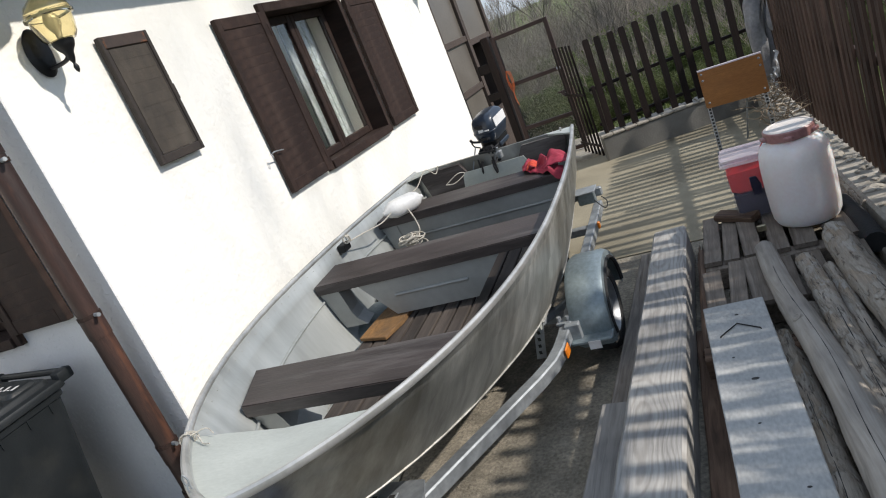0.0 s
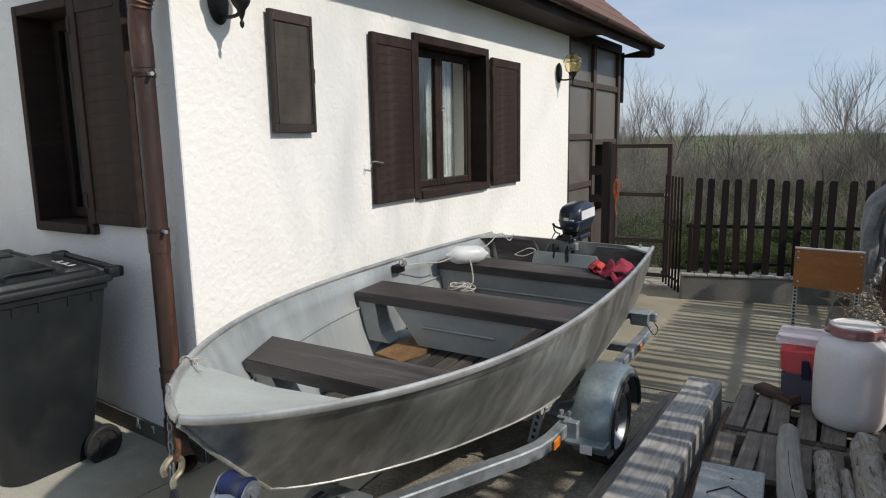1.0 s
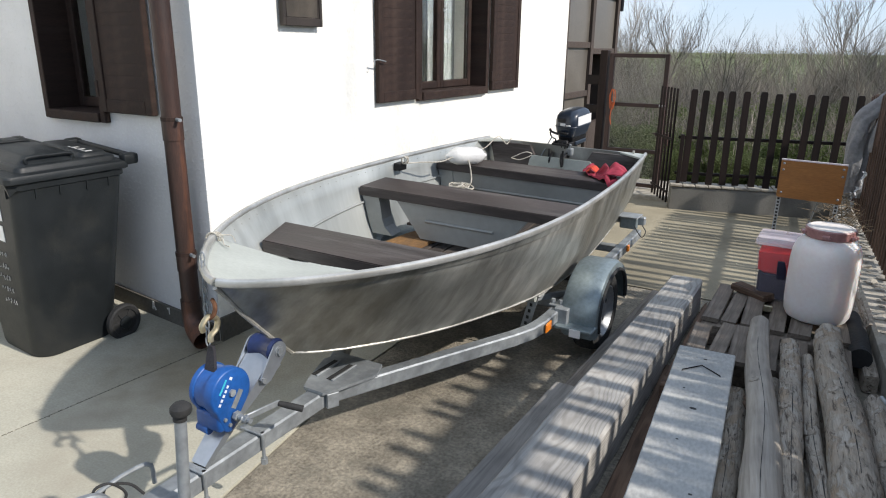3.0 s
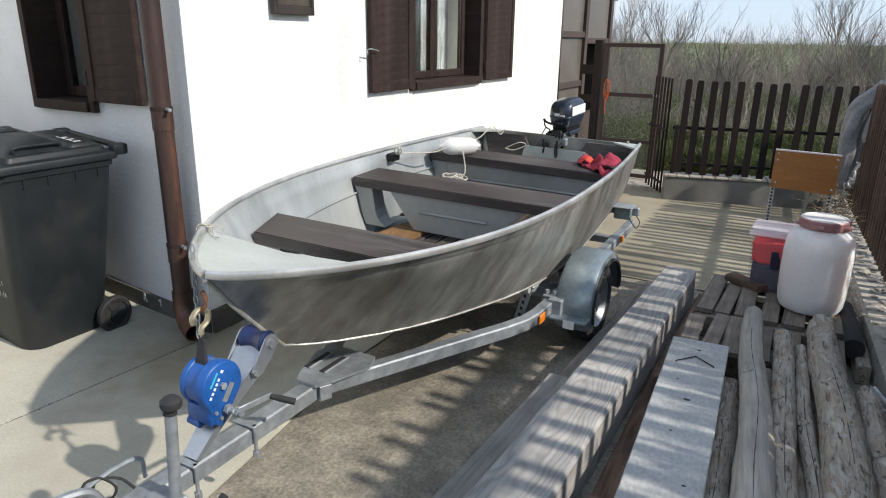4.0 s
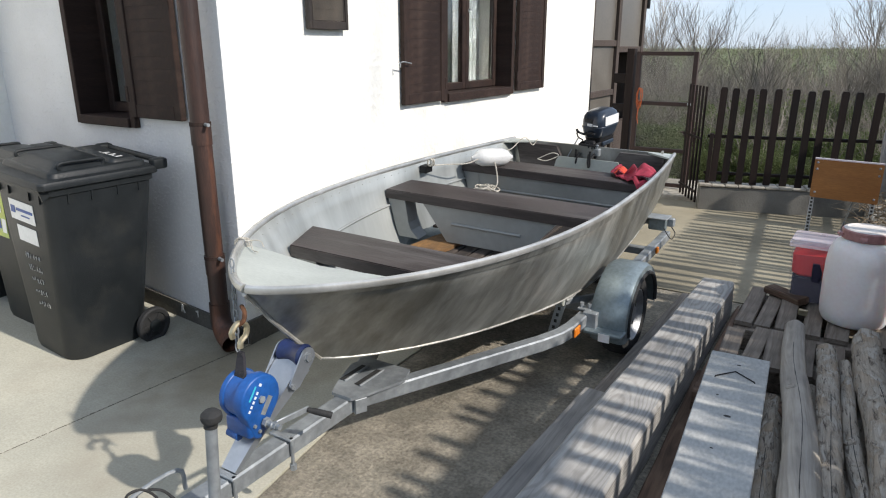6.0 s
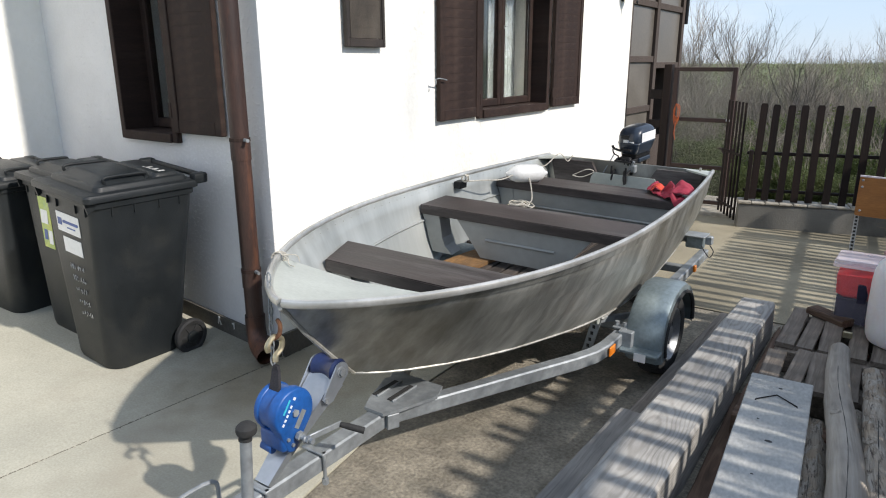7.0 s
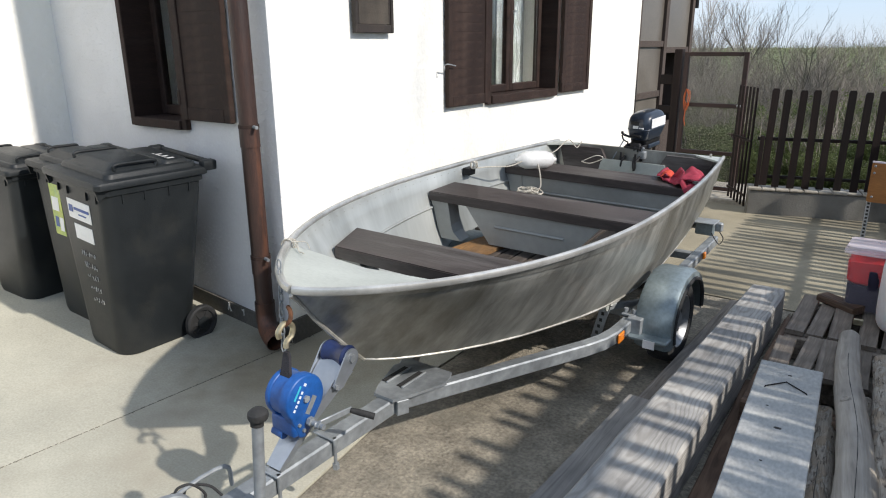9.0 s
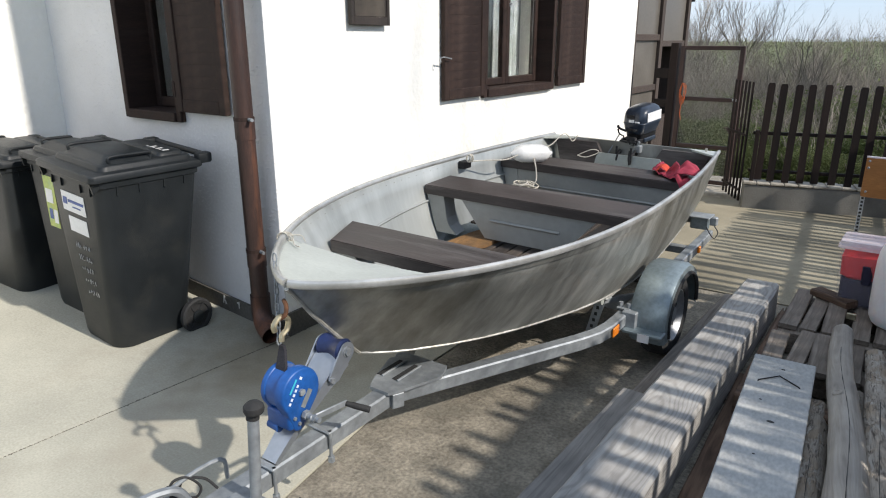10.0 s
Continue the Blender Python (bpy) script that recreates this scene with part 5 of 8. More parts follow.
part("nut", T([cs_ + Vector((0.012, 0, 0)), cs_ + Vector((0.026, 0, 0))], 0.016, 6), gv_, sh)
part("nut", T([cs_ + Vector((0.050, 0, 0)), cs_ + Vector((0.062, 0, 0))], 0.013, 6), gv_, sh)
part("crank", B(0.0, 0.007, -0.015, 0.150, -0.011, 0.011, 0.003, 1, Matrix.Translation(cs_ + Vector((0.045, 0, 0))) @ Matrix.Rotation(radians(-7), 4, 'X')), gv_, tr_, "", True)
ce = cs_ + Vector((0.05, 0.142, -0.018))
part("crank_grip", T([ce, ce + Vector((0.022, 0.013, -0.006)), ce + Vector((0.068, 0.04, -0.02))], [0.008, 0.0105, 0.011], 12), M["rubber"], tr_, "black crank grip", True)
# strap, hook and chain to the bow
M["strap"] = mat("strap", (0.018, 0.017, 0.022), (0.012, 0.011, 0.015), 0.8, bump=0.5, bscale=200)
bm = bmesh.new()
loft(bm, [[wc + Vector((x - 0.006, y - 0.03, z)) for x, y in ((-0.022, -0.004), (0.022, -0.004), (0.022, 0.004), (-0.022, 0.004))] for y0, z in ((0, 0.04),)] + [[Vector((x + q[0], y + q[1], q[2])) for x, y in ((-q[3], -0.005), (q[3], -0.005), (q[3], 0.005), (-q[3], 0.005))] for q in ((wc.x - 0.008, wc.y - 0.012, wc.z + 0.075, 0.020), (L(1.108, 0, 0).x, L(0, -0.972, 0).y, 0.62, 0.014), (L(1.105, 0, 0).x, L(0, -0.968, 0).y, 0.635, 0.009))])
part("strap", bm, M["strap"], tr_, "black webbing strap")
M["brass"] = mat("brass", (0.56, 0.50, 0.35), (0.38, 0.33, 0.22), 0.4, 0.85, 20)
hk = L(1.10, -0.965, 0.645)
part("snap_hook", T(ease([hk, hk + Vector((0, 0.004, 0.02)), hk + Vector((0, 0.026, 0.035)), hk + Vector((0, 0.03, 0.065)), hk + Vector((0, 0.0, 0.082)), hk + Vector((0, -0.026, 0.062)), hk + Vector((0, -0.024, 0.042))], 5), 0.009, 8), M["brass"], tr_, "brass-coloured snap hook", True)
M["rust"] = mat("rust", (0.16, 0.07, 0.035), (0.09, 0.045, 0.025), 0.85, 0.3, 30, bump=0.4)
part("bow_shackle", T(ease([hk + Vector((0, 0.0, 0.075)), hk + Vector((0.014, 0.01, 0.09)), hk + Vector((0.012, 0.018, 0.115)), hk + Vector((-0.012, 0.03, 0.125))], 4), 0.007, 8), M["rust"], tr_, "rusty shackle", True)
bc = thing("wound_string", in_boat(-half(0.085) - 0.004, 0.085 * BL, sheer(0.085)), "thin pale string wound round the boat's gunwale near the stem", "string")
for k in range(3):
    bm = bmesh.new()
    tube(bm, [(0.021 * math.cos(a) + 0.004 * k, 0.006 * k + 0.010 * math.cos(a), 0.0215 * math.sin(a) - 0.002) for a in (2 * math.pi * i / 14 for i in range(14))], 0.0026, 5, closed=True)
    part("turn", bm, M["rope"], bc, "", True)
part("tail", T(ease([(0.02, 0.01, 0.008), (0.05, 0.0, 0.004), (0.075, -0.02, -0.008), (0.11, -0.03, -0.006)], 5), 0.0024, 5), M["rope"], bc, "", True)
part("tail", T(ease([(0.02, 0.0, 0.012), (0.06, 0.03, 0.012), (0.09, 0.02, -0.004)], 5), 0.0022, 5), M["rope"], bc, "", True)
ch = thing("bow_chain", pose(1.045, -0.93, 0.62), "thin steel chain hanging from the bow", "chain")
for k in range(11):
    bm = bmesh.new()
    tube(bm, [(0.007 * math.cos(a), 0, 0.017 * math.sin(a)) for a in (2 * math.pi * i / 10 for i in range(10))], 0.0028, 5, closed=True)
    bmesh.ops.transform(bm, matrix=Matrix.Translation((-0.006 * k * 0.6, 0.004 * k, 0.0 + 0.026 * k)) @ Matrix.Rotation(radians(90 * (k % 2) + 15), 4, 'Z'), verts=bm.verts[:])
    part("link", bm, M["galv"], ch, "", True)
# jockey post and coupling
part("jockey_post", T([L(1.245, -1.235, 0.14), L(1.242, -1.205, 0.555)], 0.0165, 16), gv_, tr_, "", True)
part("jockey_knob", LA([(0.012, 0.0), (0.017, 0.004), (0.019, 0.012), (0.031, 0.018), (0.0345, 0.028), (0.033, 0.042), (0.022, 0.053), (0.001, 0.057)], 20, Matrix.Translation(L(1.248, -1.205, 0.552)) @ Matrix.Diagonal((0.84, 0.84, 0.84, 1))), M["rubber"], tr_, "black rubber knob", True)
part("jockey_cap", T([L(1.242, -1.207, 0.545), L(1.242, -1.205, 0.560)], 0.0185, 16), M["rubber"], tr_, "", True)
part("jockey_clamp", B(0.03, 0.135, -2.265, -2.20, TZ - 0.075, TZ + 0.01, 0.006), gv_, tr_)
part("clamp_lever", T(ease([L(1.24, -1.27, 0.25), L(1.30, -1.24, 0.245), L(1.33, -1.20, 0.26)], 4), 0.007, 8), gv_, tr_)
part("lever_grip", T(ease([L(1.325, -1.21, 0.258), L(1.345, -1.18, 0.27), L(1.355, -1.15, 0.295)], 4), 0.012, 8), M["rubber"], tr_, "black lever grip", True)
part("coupling", B(-0.035, 0.035, -2.62, -2.40, TZ - 0.06, TZ + 0.02, 0.015, 2), gv_, tr_, "", True)
part("coupling_handle", T(ease([L(TX - 0.02, -1.52, TZ + 0.02), L(TX - 0.03, -1.60, TZ + 0.07), L(TX - 0.02, -1.50, TZ + 0.11), L(TX, -1.40, TZ + 0.10), L(TX + 0.01, -1.36, TZ + 0.03)], 5), 0.013, 8), gv_, tr_, "", True)
part("bent_handle", T(ease([L(TX - 0.05, -1.40, TZ), L(TX - 0.05, -1.38, TZ + 0.07), L(TX - 0.05, -1.22, TZ + 0.075), L(TX - 0.05, -1.20, TZ)], 4), 0.007, 8), gv_, tr_, "", True)
part("plug", T(ease([L(1.06, -1.36, 0.25), L(1.065, -1.37, 0.30), L(1.07, -1.38, 0.35)], 3), [0.022, 0.024, 0.025, 0.025, 0.024, 0.018, 0.012], 12), M["rubber"], tr_, "black plug", True)
part("plug_cable", T(ease([L(1.07, -1.38, 0.345), L(1.078, -1.365, 0.37), L(1.09, -1.33, 0.365), L(1.10, -1.30, 0.32), L(1.085, -1.31, 0.285), L(1.06, -1.34, 0.30), L(1.075, -1.335, 0.355), L(1.105, -1.29, 0.345), L(1.12, -1.26, 0.30)], 6), 0.004, 6), M["rubber"], tr_, "", True)

# block of wood on the ground under the boat
bm = bmesh.new()
prism(bm, [(-0.085, 0.0), (0.085, 0.0), (0.08, 0.115), (0.01, 0.128), (-0.078, 0.11)], 1, -0.09, 0.09)
bmesh.ops.bevel(bm, geom=bm.edges[:], offset=0.006, segments=1, affect='EDGES')
ob = part("wood_block", bm, M["floor_wood"])
ob.matrix_world = pose(1.27, 2.0, 0.0, 0, 0, 24)
tagged(ob, "short grey-brown block of wood lying under the boat", "wood block")

# ================= wheeled bins =================
def wheelie_bin(m, label, stickers=True):
    """240-litre two-wheeled bin: local -y is the front, hinge and wheels at +y."""
    e = thing("wheelie_bin", m, label, "bin", "refuse bins by the wall")
    pl = M["bin_plastic"]
    bm = bmesh.new()
    loft(bm, [rrect(0.39, 0.41, 0.012, 0.09, 0, -0.02, 6), rrect(0.425, 0.445, 0.022, 0.10, 0, -0.02, 6), rrect(0.44, 0.46, 0.05, 0.10, 0, -0.02, 6), rrect(0.51, 0.53, 0.55, 0.085, 0, -0.015, 6), rrect(0.54, 0.57, 0.84, 0.07, 0, -0.01, 6), rrect(0.545, 0.575, 0.90, 0.065, 0, -0.01, 6), rrect(0.56, 0.60, 0.905, 0.06, 0, -0.01, 6), rrect(0.56, 0.60, 0.945, 0.06, 0, -0.01, 6)])
    bd = part("body", bm, pl, e, "", True)
    for x in (-0.2, -0.1, 0.1, 0.2):
        part("rim_rib", B(x - 0.004, x + 0.004, -0.306, -0.29, 0.86, 0.905), pl, bd)
    for y in (-0.2, -0.08, 0.06, 0.18):
        for sd in (-1, 1):
            part("rim_rib", B(sd * 0.273 - 0.006, sd * 0.273 + 0.006, y - 0.004, y + 0.004, 0.86, 0.905), pl, bd)
    bm = bmesh.new()
    loft(bm, [rrect(0.575, 0.625, 0.935, 0.03, 0, -0.02), rrect(0.590, 0.640, 0.940, 0.03, 0, -0.02), rrect(0.590, 0.640, 0.964, 0.03, 0, -0.02), rrect(0.578, 0.628, 0.972, 0.03, 0, -0.02), rrect(0.53, 0.57, 0.976, 0.03, 0, -0.01)])
    lid = part("lid", bm, pl, e, "", True)
    bm = bmesh.new()
    loft(bm, [rrect(0.50, 0.53, 0.974, 0.04, 0, 0.0), rrect(0.485, 0.515, 0.996, 0.04, 0, 0.0), rrect(0.47, 0.50, 1.001, 0.04, 0, 0.0)])
    part("lid_panel", bm, pl, lid, "", True)
    bm = bmesh.new()
    loft(bm, [rrect(0.43, 0.30, 0.999, 0.04, 0, -0.085), rrect(0.36, 0.23, 1.028, 0.05, 0, -0.07), rrect(0.33, 0.20, 1.034, 0.05, 0, -0.065)])
    part("lid_hump", bm, pl, lid, "", True)
    bm = bmesh.new()
    loft(bm, [rrect(0.42, 0.16, 0.999, 0.03, 0, 0.155), rrect(0.40, 0.14, 1.016, 0.03, 0, 0.155), rrect(0.39, 0.13, 1.019, 0.03, 0, 0.155)])
    part("lid_panel", bm, pl, lid, "", True)
    # moulded skirt under the lid's front corners
    for sd in (-1, 1):
        part("lid_gusset", PR([(-0.335, 0.944), (-0.25, 0.944), (-0.285, 0.905), (-0.318, 0.885)], 0, sd * 0.262 - 0.006, sd * 0.262 + 0.006), pl, lid)
    for sd in (-1, 1):
        part("lid_grip", T(ease([(sd * 0.205, -0.19, 0.998), (sd * 0.205, -0.19, 1.032), (sd * 0.205, -0.06, 1.034), (sd * 0.205, 0.03, 1.03), (sd * 0.205, 0.03, 0.998)], 4), 0.0085, 8), pl, lid, "", True)
    part("handle", T([(-0.29, 0.335, 0.985), (0.29, 0.335, 0.985)], 0.016, 10), pl, e)
    for sd in (-1, 1):
        part("hinge_ear", B(sd * 0.265 - 0.03, sd * 0.265 + 0.03, 0.27, 0.355, 0.95, 1.005, 0.012, 2), pl, e, "", True)
        w = part("wheel", LA([(0.05, -0.022), (0.092, -0.024), (0.1, -0.014), (0.1, 0.014), (0.092, 0.024), (0.075, 0.022), (0.07, 0.012), (0.03, 0.012), (0.028, 0.03), (0.001, 0.032)], 28, Matrix.Translation((sd * 0.275, 0.20, 0.1)) @ Matrix.Rotation(radians(90 * sd), 4, 'Y')), M["rubber"], e, "black rubber wheel", True)
        part("hub_cap", LA([(0.036, 0.020), (0.034, 0.029), (0.02, 0.033), (0.001, 0.034)], 18, Matrix.Translation((sd * 0.275, 0.20, 0.1)) @ Matrix.Rotation(radians(90 * sd), 4, 'Y')), pl, w, "", True)
        for k in range(6):
            a = k * math.pi / 3
            part("spoke", B(-0.008, 0.008, 0.03, 0.072, 0.010, 0.018, 0.0, 1, Matrix.Translation((sd * 0.275, 0.20, 0.1)) @ Matrix.Rotation(radians(90 * sd), 4, 'Y') @ Matrix.Rotation(a, 4, 'Z')), M["rubber"], w)
    part("axle", T([(-0.27, 0.20, 0.1), (0.27, 0.20, 0.1)], 0.012, 8), M["galv"], e)
    return e, bd


def on_front(x, z):
    """Height z on the slanting front face."""
    f = (z - 0.05) / 0.85
    return -(0.02 + 0.23 + f * 0.0475) - 0.004


def sticker(bd, name, x0, x1, z0, z1, material, label):
    bm = bmesh.new()
    loft(bm, [[Vector((x0, on_front(0, z0), z0)), Vector((x1, on_front(0, z0), z0)), Vector((x1, on_front(0, z0) + 0.002, z0)), Vector((x0, on_front(0, z0) + 0.002, z0))], [Vector((x0, on_front(0, z1), z1)), Vector((x1, on_front(0, z1), z1)), Vector((x1, on_front(0, z1) + 0.002, z1)), Vector((x0, on_front(0, z1) + 0.002, z1))]])
    return part(name, bm, material, bd, label)


binA, bdA = wheelie_bin(pose(-0.663, -0.445, 0.036, 0, 4.9, 0) @ Matrix.Diagonal((0.85, 0.92, 0.975, 1)), "black plastic wheeled bin with white stickers and chalk marks")
sticker(bdA, "sticker", -0.13, 0.11, 0.735, 0.835, M["sticker_white"], "white paper sticker with unreadable lines")
sticker(bdA, "sticker", -0.09, 0.10, 0.63, 0.71, M["sticker_white"], "white paper sticker")
M["logo_blue"] = mat("logo_blue", (0.05, 0.10, 0.32), (0.04, 0.08, 0.26), 0.5)
bmx = bmesh.new()
for x0, x1, z0, z1 in ((-0.115, -0.075, 0.77, 0.805), (-0.06, 0.095, 0.785, 0.798), (-0.02, 0.06, 0.762, 0.767)):
    box(bmx, x0, x1, on_front(0, z0) - 0.0035, on_front(0, z1) + 0.001, z0, z1)
part("print", bmx, M["logo_blue"], bdA, "blurred blue print")
M["chalk"] = mat("chalk", (0.55, 0.55, 0.54), (0.4, 0.4, 0.39), 0.9, scale=40)
bmx = bmesh.new()
for r in range(5):
    zc = 0.56 - 0.062 * r
    x = -0.06 + 0.01 * r
    while x < 0.09:
        w = random.uniform(0.012, 0.022)
        for k in range(3):
            za, zb = zc + random.uniform(-.016, .016), zc + random.uniform(-.016, .016)
            tube(bmx, [(x + random.uniform(0, w), on_front(0, za) - 0.001, za), (x + random.uniform(0, w), on_front(0, zb) - 0.001, zb)], 0.0016, 4)
        x += w + 0.008
tagged(part("chalk_marks", bmx, M["chalk"], bdA, "unreadable white chalk marks"), kind="stuff")
bmx = bmesh.new()
for k in range(6):
    box(bmx, 0.0 + 0.03 * k, 0.018 + 0.03 * k, 0.13, 0.138 + 0.03 * (k % 2), 1.0191, 1.0201)
tagged(part("lid_marks", bmx, M["chalk"], bdA, "unreadable pale marks"), kind="stuff")
binB, bdB = wheelie_bin(pose(-1.128, -0.40, 0.07, 0, 4.9, 3) @ Matrix.Diagonal((0.80, 0.70, 0.92, 1)), "dark plastic wheeled bin with a yellow-green sticker")
M["sticker_green"] = mat("sticker_green", (0.50, 0.54, 0.14), (0.34, 0.46, 0.12), 0.5, scale=12, spots=(0.1, 0.3, 0.5))
sticker(bdB, "sticker", -0.09, 0.03, 0.55, 0.86, M["sticker_green"], "yellow-green picture sticker")
bmx = bmesh.new()
for x0, x1, z0, z1 in ((-0.08, 0.0, 0.70, 0.80), (-0.02, 0.025, 0.58, 0.68)):
    box(bmx, x0, x1, on_front(0, z0) - 0.0035, on_front(0, z1) + 0.001, z0, z1)
part("print", bmx, M["sticker_white"], bdB, "pale picture blocks")
bmx = bmesh.new()
box(bmx, -0.07, -0.03, on_front(0, 0.60) - 0.0035, on_front(0, 0.67) + 0.001, 0.60, 0.67)
part("print", bmx, M["logo_blue"], bdB, "blue picture block")
binC, bdC = wheelie_bin(pose(-1.69, -0.50, 0.113, 0, 4.9, 6) @ Matrix.Diagonal((0.84, 0.72, 0.845, 1)), "black plastic wheeled bin in the corner of the walls")

# ================= timber, logs and what stands on them =================
def worn(bm, amount, scale, seed=0.0):
    for v in bm.verts:
        v.co += noise.noise_vector(v.co * scale + Vector((seed, seed * 2, 0))) * amount


def timber(w, h, l, cuts=14, wear=0.004, seed=0.0, bevel=0.008, w1=None):
    """Sawn timber along y from 0 to l, centred on x, standing on z = 0, with worn edges; w1: the far end's width."""
    bm = bmesh.new()
    b = bevel
    rings = []
    for k in range(cuts + 1):
        q = (w + ((w1 or w) - w) * k / cuts) / 2
        o = [(-q + b, 0), (q - b, 0), (q, b), (q, h - b), (q - b, h), (-q + b, h), (-q, h - b), (-q, b)]
        rings.append([Vector((x, l * k / cuts, z)) for x, z in o])
    loft(bm, rings)
    worn(bm, wear, 6.0, seed)
    return bm


def placed(bm, material, m, name, label, category, group="", smooth=False):
    ob = part(name, bm, material, None, "", smooth)
    ob.matrix_world = m
    return tagged(ob, label, category, group)


def mat_timber(name, dark, mid, pale, along=1, knots=True, rings=None, relief=0.004):
    """Weathered softwood: long grain lines, knots that bend them, checks and grey patches."""
    m = bpy.data.materials.new(name)
    m.use_nodes = True
    n, l = m.node_tree.nodes, m.node_tree.links
    bs = n["Principled BSDF"]
    bs.inputs["Roughness"].default_value = 0.82
    tc = n.new("ShaderNodeTexCoord")
    mp = n.new("ShaderNodeMapping")
    sc = [1.0, 1.0, 1.0]
    sc[along] = 0.07
    mp.inputs["Scale"].default_value = sc
    l.new(tc.outputs["Object"], mp.inputs[0])
    nw = n.new("ShaderNodeTexNoise")
    nw.inputs["Scale"].default_value, nw.inputs["Detail"].default_value = 5.0, 3
    l.new(mp.outputs[0], nw.inputs["Vector"])
    add = n.new("ShaderNodeVectorMath")
    add.operation = 'MULTIPLY_ADD'
    add.inputs[1].default_value = (0.30, 0.05, 0.30)
    l.new(nw.outputs["Color"], add.inputs[0])
    l.new(mp.outputs[0], add.inputs[2])
    wv = n.new("ShaderNodeTexNoise")
    wv.inputs["Scale"].default_value, wv.inputs["Detail"].default_value, wv.inputs["Roughness"].default_value = 34, 4, 0.65
    l.new(add.outputs[0], wv.inputs["Vector"])
    r = n.new("ShaderNodeValToRGB")
    r.color_ramp.elements[0].position, r.color_ramp.elements[0].color = 0.3, (*dark, 1)
    r.color_ramp.elements[1].position, r.color_ramp.elements[1].color = 0.7, (*pale, 1)
    e = r.color_ramp.elements.new(0.47)
    e.color = (*mid, 1)
    l.new(wv.outputs[0], r.inputs[0])
    big = n.new("ShaderNodeTexNoise")
    big.inputs["Scale"].default_value, big.inputs["Detail"].default_value = 3.2, 6
    l.new(tc.outputs["Object"], big.inputs["Vector"])
    mx = n.new("ShaderNodeMix")
    mx.data_type, mx.blend_type = 'RGBA', 'MULTIPLY'
    mx.inputs[0].default_value = 0.75
    rb = n.new("ShaderNodeValToRGB")
    rb.color_ramp.elements[0].position, rb.color_ramp.elements[0].color = 0.3, (0.55, 0.55, 0.56, 1)
    rb.color_ramp.elements[1].position, rb.color_ramp.elements[1].color = 0.62, (1.15, 1.13, 1.1, 1)
    l.new(big.outputs[0], rb.inputs[0])
    l.new(r.outputs[0], mx.inputs[6])
    l.new(rb.outputs[0], mx.inputs[7])
    out = mx.outputs[2]
    if rings:
        # year rings round a pith below the face, cut at a slant
        rm = n.new("ShaderNodeMapping")
        rm.inputs["Location"].default_value = (rings[0], 0, rings[1])
        rm.inputs["Rotation"].default_value = (radians(2.2), 0, radians(0.8))
        rm.inputs["Scale"].default_value = (1, 0.45, 1)
        l.new(tc.outputs["Object"], rm.inputs[0])
        rw = n.new("ShaderNodeTexNoise")
        rw.inputs["Scale"].default_value, rw.inputs["Detail"].default_value = 5.0, 2
        l.new(rm.outputs[0], rw.inputs["Vector"])
        ra = n.new("ShaderNodeVectorMath")
        ra.operation = 'MULTIPLY_ADD'
        ra.inputs[1].default_value = (0.05, 0.0, 0.07)
        l.new(rw.outputs["Color"], ra.inputs[0])
        l.new(rm.outputs[0], ra.inputs[2])
        wt = n.new("ShaderNodeTexWave")
        wt.wave_type, wt.rings_direction = 'RINGS', 'Y'
        wt.inputs["Scale"].default_value, wt.inputs["Distortion"].default_value, wt.inputs["Detail"].default_value = 36, 0.6, 2
        l.new(ra.outputs[0], wt.inputs["Vector"])
        rr = n.new("ShaderNodeValToRGB")
        rr.color_ramp.elements[0].position, rr.color_ramp.elements[0].color = 0.0, (0.62, 0.60, 0.58, 1)
        rr.color_ramp.elements[1].position, rr.color_ramp.elements[1].color = 0.55, (1, 1, 1, 1)
        l.new(wt.outputs[0], rr.inputs[0])
        m4 = n.new("ShaderNodeMix")
        m4.data_type, m4.blend_type = 'RGBA', 'MULTIPLY'
        m4.inputs[0].default_value = 0.55
        l.new(out, m4.inputs[6])
        l.new(rr.outputs[0], m4.inputs[7])
        out = m4.outputs[2]
    if knots:
        vk = n.new("ShaderNodeTexVoronoi")
        vk.inputs["Scale"].default_value = 3.6
        mk = n.new("ShaderNodeMapping")
        ks = [1.3, 1.3, 1.3]
        ks[along] = 0.75
        ks[2] = 0.0
        mk.inputs["Scale"].default_value = ks
        l.new(tc.outputs["Object"], mk.inputs[0])
        l.new(mk.outputs[0], vk.inputs["Vector"])
        rk = n.new("ShaderNodeValToRGB")
        rk.color_ramp.elements[0].position, rk.color_ramp.elements[0].color = 0.035, (1, 1, 1, 1)
        rk.color_ramp.elements[1].position, rk.color_ramp.elements[1].color = 0.15, (0, 0, 0, 1)
        for q_, c_ in ((0.05, 0.45), (0.062, 0.8), (0.075, 0.25), (0.09, 0.5), (0.105, 0.12), (0.12, 0.28)):
            e_ = rk.color_ramp.elements.new(q_)
            e_.color = (c_, c_, c_, 1)
        l.new(vk.outputs["Distance"], rk.inputs[0])
        m2 = n.new("ShaderNodeMix")
        m2.data_type = 'RGBA'
        m2.inputs[7].default_value = (*[c * 0.6 for c in dark], 1)
        l.new(rk.outputs[0], m2.inputs[0])
        l.new(out, m2.inputs[6])
        out = m2.outputs[2]
    l.new(out, bs.inputs["Base Color"])
    bp = n.new("ShaderNodeBump")
    bp.inputs["Strength"].default_value, bp.inputs["Distance"].default_value = 0.8, relief
    l.new(wv.outputs[0], bp.inputs["Height"])
    l.new(bp.outputs[0], bs.inputs["Normal"])
    return m


